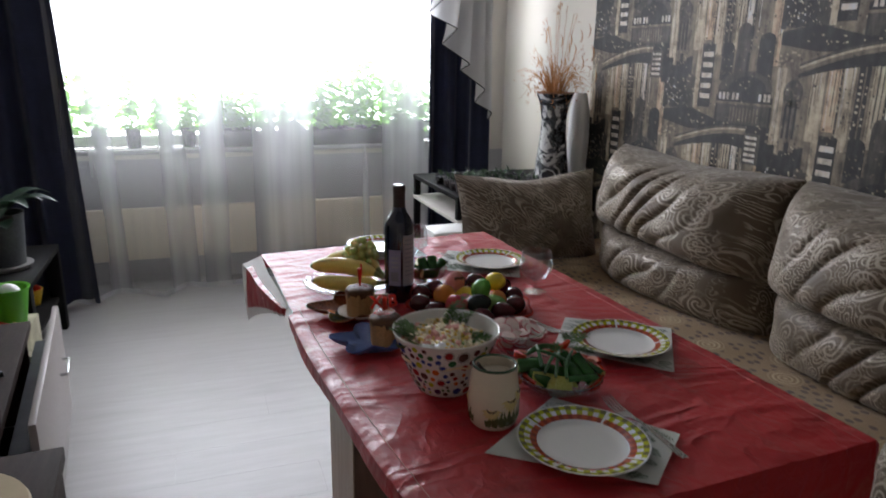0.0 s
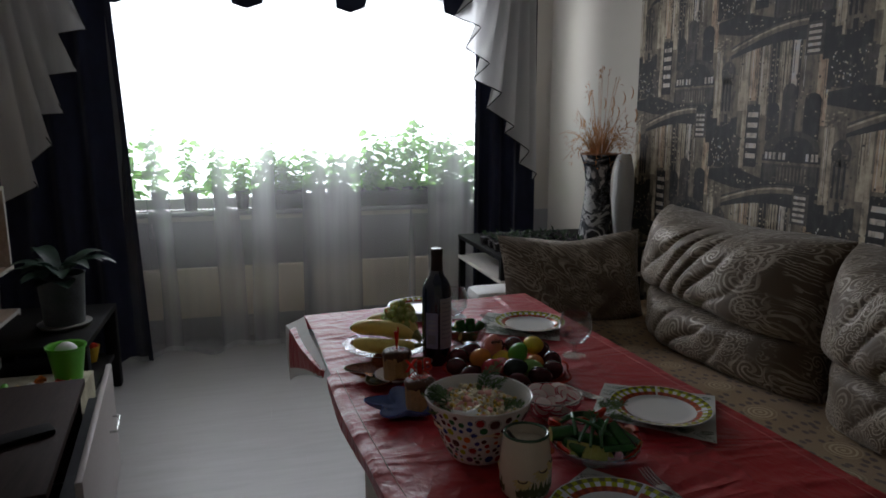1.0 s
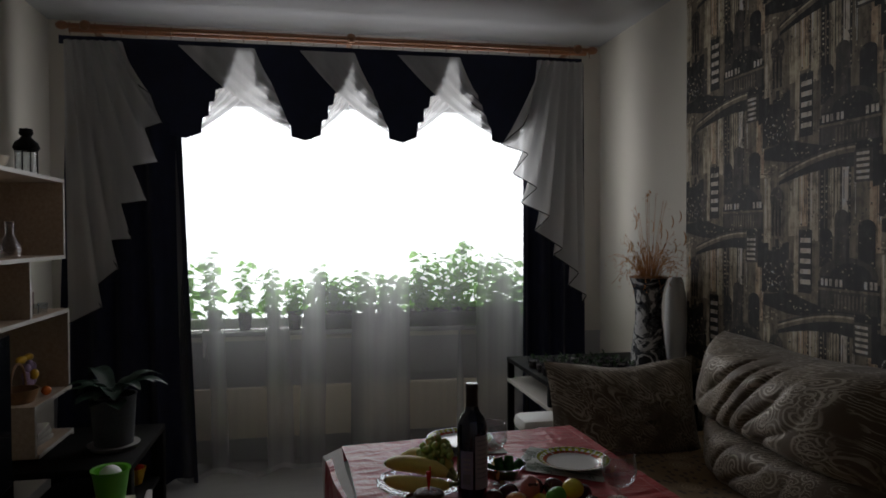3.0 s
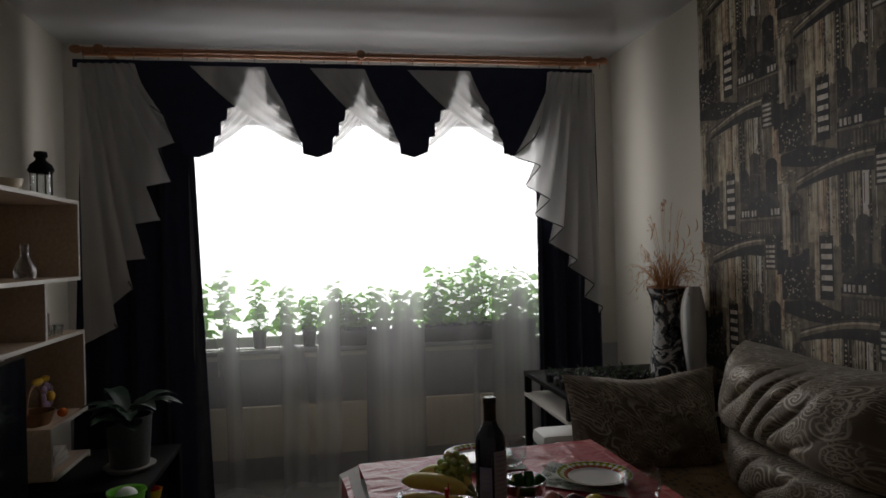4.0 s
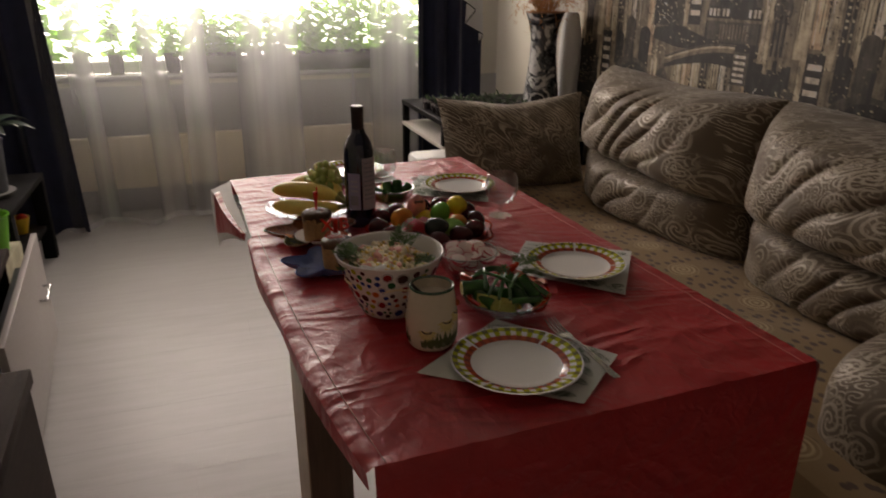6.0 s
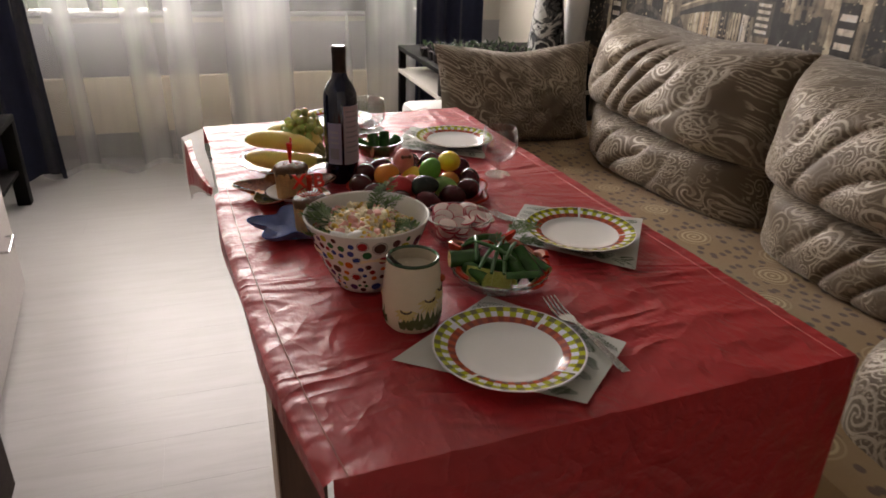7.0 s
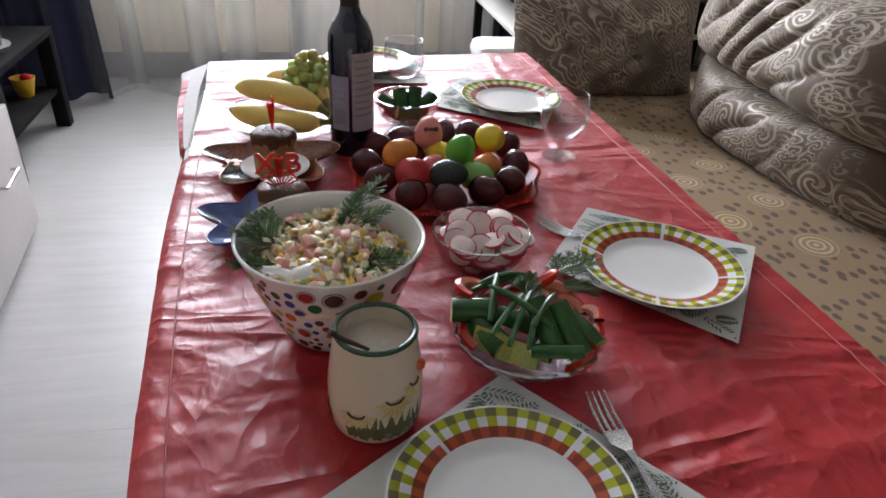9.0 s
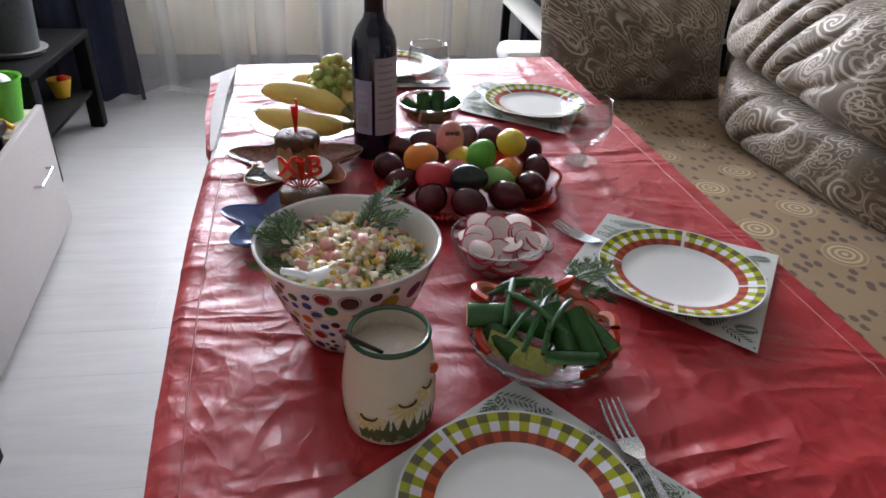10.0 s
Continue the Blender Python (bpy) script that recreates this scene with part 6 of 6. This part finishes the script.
# ---- corner stand with seedling cups and vases ----
st = thing("corner_stand", "black stand with a pale lower shelf", "stand", 1.87, 3.62, 0)
for a in ((-0.40, 0.40, -0.30, 0.45, 0.675, 0.70, "black_board", "top_board"), (-0.40, 0.40, -0.30, 0.45, 0.555, 0.577, "shelf_edge", "shelf")):
    bm = bmesh.new()
    box(bm, *a[:6], 0.004)
    part(a[7], bm, a[6], st)
for sx in (-0.38, 0.38):
    for sy in (-0.28, 0.43):
        bm = bmesh.new()
        box(bm, sx - 0.018, sx + 0.018, sy - 0.018, sy + 0.018, 0, 0.555, 0.003)
        box(bm, sx - 0.018, sx + 0.018, sy - 0.018, sy + 0.018, 0.577, 0.675, 0.003)
        part("leg", bm, "black_board", st)
cr = random.Random(5)
k = 0
for i in range(6):
    for j in range(4):
        x, y = 1.52 + i * 0.083 + cr.uniform(-0.01, 0.01), 3.40 + j * 0.095 + cr.uniform(-0.01, 0.01)
        t = thing("plastic_cup", "clear plastic cup with soil and a tiny seedling", "cup", x, y, 0.70, group="seedling cups on the stand")
        bm = bmesh.new()
        lathe(bm, [(0, 0.001), (0.026, 0.0), (0.034, 0.062), (0.036, 0.063), (0.033, 0.062), (0.025, 0.003), (0, 0.003)], 16)
        part("cup", bm, "cut_glass", t)
        bm = bmesh.new()
        lathe(bm, [(0, 0.004), (0.024, 0.004), (0.0295, 0.042), (0, 0.045)], 14)
        part("soil", bm, "soil_pot", t)
        bm = bmesh.new()
        for q in range(5):
            a = cr.uniform(0, 6.28)
            d = Vector((math.cos(a), math.sin(a), 0.7))
            s = Vector((-d.y, d.x, 0)) * 0.006
            p = Vector((0, 0, 0.046))
            h = cr.uniform(0.02, 0.045)
            poly(bm, [p, p + d * h * 0.5 + s + Vector((0, 0, h * 0.4)), p + d * h + Vector((0, 0, h * 0.3)), p + d * h * 0.5 - s + Vector((0, 0, h * 0.4))])
        part("leaves", bm, "cup_leaf", t)

vase = thing("tall_vase", "tall black vase with white and grey marbled pattern", "vase", 2.06, 3.45, 0.70)
vp_ = [(0.0, 0.0), (0.092, 0.0), (0.096, 0.012), (0.093, 0.08), (0.080, 0.18), (0.068, 0.29), (0.066, 0.36), (0.074, 0.43), (0.090, 0.48), (0.098, 0.50), (0.093, 0.50), (0.085, 0.478), (0.066, 0.42), (0.0, 0.40)]
n_ = Nodes("marbled_vase")
p_ = n_.world_pos()
sep_ = n_.node("ShaderNodeSeparateXYZ")
n_.t.links.new(p_, sep_.inputs[0])
w_ = n_.noise(9, 4, p_, 0.6, 2.5)
band_ = n_.remap(n_.math("ADD", n_.math("MULTIPLY", sep_.outputs[0], -2.2), n_.math("MULTIPLY", sep_.outputs[2], -0.5)), -5.15, -4.85)
f_ = n_.math("ADD", n_.math("MULTIPLY", band_, 0.18), w_)
n_.set(n_.ramp(f_, [(0.50, (0.012, 0.013, 0.017)), (0.57, (0.10, 0.11, 0.12)), (0.60, (0.015, 0.016, 0.02)), (0.66, (0.55, 0.55, 0.54)), (0.74, (0.5, 0.5, 0.5)), (0.78, (0.02, 0.02, 0.025))]), 0.22)
M["marbled"] = n_.mat
bm = bmesh.new()
lathe(bm, vp_, 48)
part("body", bm, "marbled", vase)
bm = bmesh.new()
lathe(bm, [(0.098, 0.4985), (0.1, 0.502), (0.0975, 0.506), (0.0925, 0.504)], 48)
part("rim", bm, "brass", vase)
grass = thing("dried_grass", "bunch of dried orange-brown grass stalks", "dried flowers", 2.06, 3.45, 1.10)
gr = random.Random(8)
bs, bl = bmesh.new(), bmesh.new()
for k in range(120):
    a, spread = gr.uniform(0, 6.28), gr.uniform(0.03, 0.22)
    tall = k % 12 == 0
    h = gr.uniform(0.24, 0.36) if not tall else gr.uniform(0.42, 0.56)
    if tall:
        spread *= 0.6
    d = Vector((math.cos(a) * 0.9, math.sin(a), 0))
    if d.x > 0:
        d.x *= 0.9
    droop = gr.uniform(0.02, 0.20) if not tall else 0.0
    pts = [Vector((0.02 * d.x, 0.02 * d.y, 0)) + d * spread * q ** 1.7 + Vector((0, 0, h * q - droop * q ** 4)) for q in np.linspace(0, 1, 8)]
    tube(bs, pts, [0.0016] * 4 + [0.001] * 4, 4, cap=False)
    for q in range(5 if not tall else 4):
        p = pts[-1] - Vector((0, 0, 0.012 * q)) + Vector((gr.uniform(-0.008, 0.008), gr.uniform(-0.008, 0.008), 0))
        e = Vector((d.x * gr.uniform(0, 1), d.y * gr.uniform(0, 1), gr.uniform(-0.6, 0.9))).normalized()
        s = Vector((-e.y, e.x, 0.2)).normalized() * 0.003
        L = gr.uniform(0.015, 0.035)
        poly(bl, [p, p + e * L * 0.5 + s, p + e * L, p + e * L * 0.5 - s])
part("stalks", bs, "straw", grass)
part("seed_heads", bl, "straw", grass)
for i in range(18):
    bm = bmesh.new()
    a = gr.uniform(-3.6, 1.2)
    R = gr.uniform(0.08, 0.20)
    p0 = Vector((R * math.cos(a), R * math.sin(a), gr.uniform(0.18, 0.42)))
    tube(bm, [p0 + Vector((0.02 * math.cos(q), 0.0, 0.035 * math.sin(q))) for q in np.linspace(-1.3, 1.3, 7)], [0.0006, 0.002, 0.003, 0.003, 0.0025, 0.0015, 0.0005], 4)
    part("curled_leaf", bm, "straw", grass)
wv = thing("white_vase", "plain white oval vase beside the black vase", "vase", 2.225, 3.47, 0.70)
bm = bmesh.new()
lathe(bm, [(0, 0), (0.035, 0), (0.05, 0.10), (0.058, 0.25), (0.054, 0.40), (0.038, 0.48), (0.03, 0.50), (0.026, 0.50), (0.022, 0.47), (0, 0.45)], 40)
part("body", bm, "white_paint", wv)
bx = thing("white_stool", "white rounded stool at the table's far corner", "stool", 1.45, 3.22, 0)
bm = bmesh.new()
box(bm, -0.17, 0.17, -0.09, 0.09, 0.50, 0.575, 0.03)
part("seat", bm, "white_paint", bx)
for sx in (-0.13, 0.13):
    for sy in (-0.06, 0.06):
        bm = bmesh.new()
        box(bm, sx - 0.015, sx + 0.015, sy - 0.015, sy + 0.015, 0, 0.50, 0.004)
        part("leg", bm, "white_paint", bx)

# ---- west side: zigzag wall shelf ----
zs_ = thing("wall_shelf", "pale oak zigzag shelf with white front edges", "shelf", X0, 3.5, 0.3)
BOARDS = [(2.75, 3.76, 1.685, 1.703), (2.75, 3.76, 1.318, 1.336), (2.75, 3.80, 1.055, 1.073), (3.36, 3.82, 0.672, 0.690), (3.40, 3.84, 0.452, 0.470)]
SIDES = [(3.742, 3.76, 1.336, 1.685), (3.33, 3.348, 1.073, 1.318), (3.782, 3.80, 0.690, 1.055), (3.36, 3.378, 0.470, 0.672), (3.822, 3.84, 0.30, 0.452)]
for nm, lst in (("board", BOARDS), ("side_panel", SIDES)):
    for y0, y1, z0, z1 in lst:
        bm = bmesh.new()
        box(bm, 0.0, 0.355, y0 - 3.5, y1 - 3.5, z0 - 0.3, z1 - 0.3)
        p = part(nm, bm, "shelf_wood", zs_, smooth=False)
        bm = bmesh.new()
        box(bm, 0.3555, 0.358, y0 - 3.5, y1 - 3.5, z0 - 0.3, z1 - 0.3)
        part("edge_strip", bm, "shelf_edge", p, smooth=False)
fpz = thing("french_press", "black and glass coffee press on the top shelf", "coffee press", -0.93, 3.55, 1.703)
bm = bmesh.new()
lathe(bm, [(0, 0.0), (0.045, 0.0), (0.045, 0.008), (0.043, 0.01), (0.043, 0.11), (0.040, 0.11), (0.040, 0.012), (0, 0.012)], 24)
part("jar", bm, "glass", fpz)
bm = bmesh.new()
lathe(bm, [(0.046, 0.11), (0.056, 0.125), (0.046, 0.15), (0.028, 0.165), (0.02, 0.175), (0.03, 0.19), (0.026, 0.21), (0, 0.215)], 24)
part("lid", bm, "black_board", fpz)
for a in (0, 90, 180, 270):
    bm = bmesh.new()
    tube(bm, [(0.046 * math.cos(radians(a)), 0.046 * math.sin(radians(a)), 0.0), (0.046 * math.cos(radians(a)), 0.046 * math.sin(radians(a)), 0.112)], 0.003, 6)
    part("frame_bar", bm, "black_board", fpz)
bw = thing("bread_basket", "small pale bowl on the top shelf", "bowl", -0.98, 3.30, 1.703)
bm = bmesh.new()
lathe(bm, [(0, 0.0), (0.05, 0.0), (0.075, 0.06), (0.07, 0.06), (0.045, 0.008), (0, 0.008)], 24)
part("bowl", bm, "cream_glaze", bw)
gj = thing("glass_jar", "small glass decanter on the shelf", "jar", -0.93, 3.36, 1.336)
bm = bmesh.new()
lathe(bm, [(0, 0), (0.04, 0), (0.045, 0.04), (0.03, 0.08), (0.018, 0.10), (0.018, 0.15), (0.026, 0.155), (0.016, 0.15), (0.015, 0.1), (0.035, 0.04), (0, 0.01)], 20)
part("body", bm, "cut_glass", gj)
md = thing("small_mug", "dark small mug on the shelf", "mug", -0.95, 3.56, 1.073)
bm = bmesh.new()
lathe(bm, [(0, 0), (0.035, 0), (0.036, 0.1), (0.032, 0.1), (0.031, 0.01), (0, 0.01)], 20)
part("cup", bm, "table_dark", md)
for i, (x, y) in enumerate(((-0.89, 3.50), (-0.88, 3.57))):
    t = thing("shot_glass", "tiny clear shot glass on the shelf", "glass", x, y, 1.073, group="shot glasses")
    bm = bmesh.new()
    lathe(bm, [(0, 0), (0.018, 0), (0.022, 0.05), (0.020, 0.05), (0.016, 0.008), (0, 0.008)], 16)
    part("cup", bm, "glass", t)
bk = thing("wicker_basket", "small round wicker basket with trinkets", "basket", -0.95, 3.47, 0.690)
bm = bmesh.new()
lathe(bm, [(0, 0), (0.06, 0), (0.085, 0.06), (0.08, 0.06), (0.055, 0.008), (0, 0.008)], 28)
part("bowl", bm, "wicker", bk)
bm = bmesh.new()
tube(bm, [(0, 0.082 * math.cos(a), 0.06 + 0.11 * math.sin(a)) for a in np.linspace(0, math.pi, 16)], 0.006, 8)
part("handle", bm, "wicker", bk)
fw = thing("flower_toy", "lilac and yellow flower toy on the shelf", "toy", -0.98, 3.68, 0.690)
bm = bmesh.new()
for k in range(8):
    a = 2 * math.pi * k / 8
    ball(bm, 0.0, 0.045 * math.cos(a), 0.085 + 0.045 * math.sin(a), 0.018, 0.024, 0.024, 0, 10, 8)
part("petals", bm, "lilac", fw)
bm = bmesh.new()
ball(bm, 0.02, 0, 0.085, 0.02, 0.025, 0.025)
part("centre", bm, "yellow_plastic", fw)
bm = bmesh.new()
for s in (-1, 1):
    ball(bm, -0.02, 0.04 * s, 0.16, 0.02, 0.045, 0.018)
part("bow", bm, "yellow_plastic", fw)
bm = bmesh.new()
ball(bm, 0, 0, 0.022, 0.022, 0.026, 0.022)
ob = tagged(part("orange_toy", bm, "orange_flower"), "small orange ball on the shelf", "toy")
ob.location = (-0.88, 3.60, 0.690)
for i in range(3):
    bm = bmesh.new()
    box(bm, -0.08, 0.08, -0.11, 0.11, 0, 0.022, 0.002)
    ob = tagged(part("book", bm, "purple_sheet"), "pale book lying on the low shelf", "book", "stacked books")
    ob.matrix_basis = pose(-0.97, 3.58, 0.470 + i * 0.0225, 0, 0, 6 * i - 5)

# ---- west side: television stand, drawer, toys ----
tv = thing("tv_stand", "dark low television stand with an open drawer", "tv stand", -0.575, 2.395, 0, 5.8)
bm = bmesh.new()
box(bm, -0.42, 0.27, -0.46, 0.40, 0.41, 0.44, 0.004)
part("top_board", bm, "brown_top", tv)
bm = bmesh.new()
box(bm, -0.42, 0.25, -0.46, -0.44, 0.05, 0.41, 0.003)
part("side_panel", bm, "brown_top", tv)
bm = bmesh.new()
box(bm, -0.42, 0.25, 0.38, 0.40, 0.05, 0.41, 0.003)
part("side_panel", bm, "brown_top", tv)
bm = bmesh.new()
box(bm, -0.42, 0.25, -0.44, 0.38, 0.02, 0.05, 0.003)
part("bottom_board", bm, "black_board", tv)
dw = bmesh.new()
box(dw, 0.335, 0.355, -0.46, 0.49, 0.04, 0.455, 0.004)
dwo = part("drawer_front", dw, "drawer", tv, "cream gloss drawer front")
bm = bmesh.new()
tube(bm, [(0.355, 0.22, 0.29), (0.378, 0.22, 0.29), (0.378, 0.36, 0.29), (0.355, 0.36, 0.29)], 0.005, 8)
part("handle", bm, "steel", dwo, "steel bow handle")
bm = bmesh.new()
box(bm, -0.2, 0.335, 0.405, 0.46, 0.06, 0.30, 0.002)
part("drawer_side", bm, "paper_pattern", tv)
bm = bmesh.new()
box(bm, 0.275, 0.334, -0.44, 0.40, 0.09, 0.36, 0.004)
part("drawer_tray", bm, "papers", tv, "dark papers inside the open drawer")
bm = bmesh.new()
box(bm, -0.05, 0.02, -0.10, 0.10, 0, 0.018, 0.004)
ob = tagged(part("remote_control", bm, "black_board"), "black remote control on the stand", "remote")
ob.matrix_basis = pose(-0.42, 2.30, 0.441, 0, 0, -60)
tvs = thing("television", "flat black television screen", "television", -0.725, 2.45, 0.441, 5.8)
bm = bmesh.new()
box(bm, -0.02, 0.02, -0.45, 0.45, 0.07, 0.63, 0.008)
part("screen", bm, "screen", tvs)
bm = bmesh.new()
box(bm, -0.09, 0.09, -0.18, 0.18, 0.0, 0.012, 0.004)
box(bm, -0.02, 0.02, -0.04, 0.04, 0.012, 0.07)
part("foot", bm, "black_board", tvs)

ch = thing("low_chest", "dark walnut low chest beside the stand", "chest", -0.345, 1.585, 0, 3)
bm = bmesh.new()
box(bm, -0.40, 0.26, -0.30, 0.27, 0.40, 0.44, 0.004)
part("top_board", bm, "brown_top", ch)
bm = bmesh.new()
box(bm, -0.40, 0.25, -0.29, 0.26, 0.0, 0.40)
part("body", bm, "brown_top", ch)
bm = bmesh.new()
lathe(bm, [(0, 0), (0.17, 0), (0.19, 0.008), (0.185, 0.018), (0, 0.024)], 40)
ob = tagged(part("round_mat", bm, "beige_felt"), "beige round felt mat on the low chest", "mat")
ob.location = (-0.31, 1.60, 0.44)

pt = thing("plant_table", "black low table carrying the potted plant", "side table", -0.70, 3.60, 0)
bm = bmesh.new()
box(bm, -0.27, 0.27, -0.35, 0.35, 0.41, 0.44, 0.004)
part("top_board", bm, "black_board", pt)
for sx in (-0.24, 0.24):
    for sy in (-0.32, 0.32):
        bm = bmesh.new()
        box(bm, sx - 0.03, sx + 0.03, sy - 0.03, sy + 0.03, 0, 0.41, 0.003)
        part("leg", bm, "black_board", pt)
bm = bmesh.new()
box(bm, -0.25, 0.25, -0.33, 0.33, 0.16, 0.18, 0.002)
part("low_shelf", bm, "black_board", pt)
pl = thing("potted_plant", "dark green house plant in a grey pot", "plant", -0.58, 3.56, 0.44)
bm = bmesh.new()
lathe(bm, [(0, 0.02), (0.085, 0.02), (0.10, 0.24), (0.105, 0.25), (0.097, 0.25), (0.09, 0.22), (0, 0.22)], 32)
part("pot", bm, "stone_pot", pl)
bm = bmesh.new()
lathe(bm, [(0, 0.0), (0.10, 0.0), (0.115, 0.02), (0.105, 0.02), (0, 0.012)], 32)
part("saucer", bm, "dull_saucer", pl)
lr = random.Random(6)
for k in range(30):
    a, L = lr.uniform(0, 6.28), lr.uniform(0.14, 0.26)
    rise = lr.uniform(0.1, 1.7)
    bm = bmesh.new()
    d = Vector((math.cos(a), math.sin(a), 0))
    s = Vector((-d.y, d.x, 0))

    def lf(u, v):
        w = 0.045 * math.sin(math.pi * (0.08 + 0.9 * u)) * (v - 0.5) * 2
        return Vector((0, 0, 0.22)) + d * L * u + s * w + Vector((0, 0, L * rise * (u - 0.75 * u * u) + 0.25 * abs(w)))
    sheet(bm, lf, 10, 4)
    part("leaf", bm, "dark_leaf", pl)

bk2 = thing("toy_bucket", "bright green plastic toy bucket", "bucket", -0.47, 3.10, 0.34)
bm = bmesh.new()
lathe(bm, [(0, 0), (0.05, 0), (0.07, 0.135), (0.076, 0.14), (0.076, 0.147), (0.066, 0.143), (0.046, 0.008), (0, 0.008)], 32)
part("pail", bm, "green_plastic", bk2)
bm = bmesh.new()
ball(bm, 0.0, 0.0, 0.115, 0.045, 0.045, 0.045)
part("white_ball", bm, "white_paint", bk2)
tb = thing("toy_box", "dark box full of bright plastic toys", "toy box", -0.62, 3.06, 0)
bm = bmesh.new()
box(bm, -0.22, 0.22, -0.14, 0.14, 0.0, 0.338, 0.004)
part("box", bm, "paper_pattern", tb)
toys = [("yellow_plastic", -0.44, 2.98), ("red_plastic", -0.48, 3.00), ("blue_plastic", -0.53, 2.97), ("white_paint", -0.57, 3.0), ("yellow_plastic", -0.62, 2.98), ("orange_flower", -0.57, 3.07), ("green_plastic", -0.68, 3.0)]
for i, (mt, x, y) in enumerate(toys):
    bm = bmesh.new()
    tube(bm, [(-0.03, 0, 0.012), (0.0, 0.01, 0.03), (0.035, 0.0, 0.014)], [0.010, 0.013, 0.009], 10)
    ball(bm, 0.0, 0.0, 0.016, 0.02, 0.018, 0.016, 0, 12, 8)
    o = tagged(part("plastic_toy", bm, mt), {"yellow_plastic": "yellow", "red_plastic": "red", "blue_plastic": "blue", "white_paint": "white", "orange_flower": "orange", "green_plastic": "green"}[mt] + " plastic toy on the toy box", "toy", "plastic toys")
    o.matrix_basis = pose(x, y, 0.338, 0, 0, 50 * i)
dk = thing("toy_duck", "small yellow and red toy pail on the low shelf", "toy", -0.545, 3.80, 0.18)
bm = bmesh.new()
lathe(bm, [(0, 0), (0.03, 0), (0.05, 0.08), (0.046, 0.08), (0.026, 0.008), (0, 0.008)], 20)
part("pail", bm, "yellow_plastic", dk)
bm = bmesh.new()
ball(bm, 0.02, -0.01, 0.08, 0.026, 0.02, 0.02)
part("scoop", bm, "red_plastic", dk)
yc = thing("yellow_cushion", "yellow-olive cushion on the floor by the sofa", "cushion", 1.60, 0.74, 0)
bm = bmesh.new()
puff(bm, 0, 0, 0.24, 0.12, 0.10, 0.24, 0.5)
part("cover", bm, "yellow_cloth", yc)

# ---- floor planks ----
PW, PL = 0.19, 1.28
meshes = {}
rows = int((Y1 - Y0) / PW) + 1
for i in range(rows):
    y0 = Y0 + i * PW
    y1 = min(y0 + PW, Y1)
    off = (i * 0.47) % PL
    x = X0 - off
    while x < X1:
        a, b = max(x, X0), min(x + PL, X1)
        x += PL
        if b - a < 0.03 or y1 - y0 < 0.02:
            continue
        key = (round(b - a, 3), round(y1 - y0, 3))
        if key not in meshes:
            bm = bmesh.new()
            box(bm, 0.0001, key[0] - 0.0001, 0.0001, key[1] - 0.0001, -0.011, 0.0, 0.0004)
            me = bpy.data.meshes.new("plank")
            bm.to_mesh(me)
            bm.free()
            me.materials.append(M["laminate"])
            meshes[key] = me
        o = new("plank", meshes[key])
        o.parent = floor
        o.location = (a, y0, 0.0)
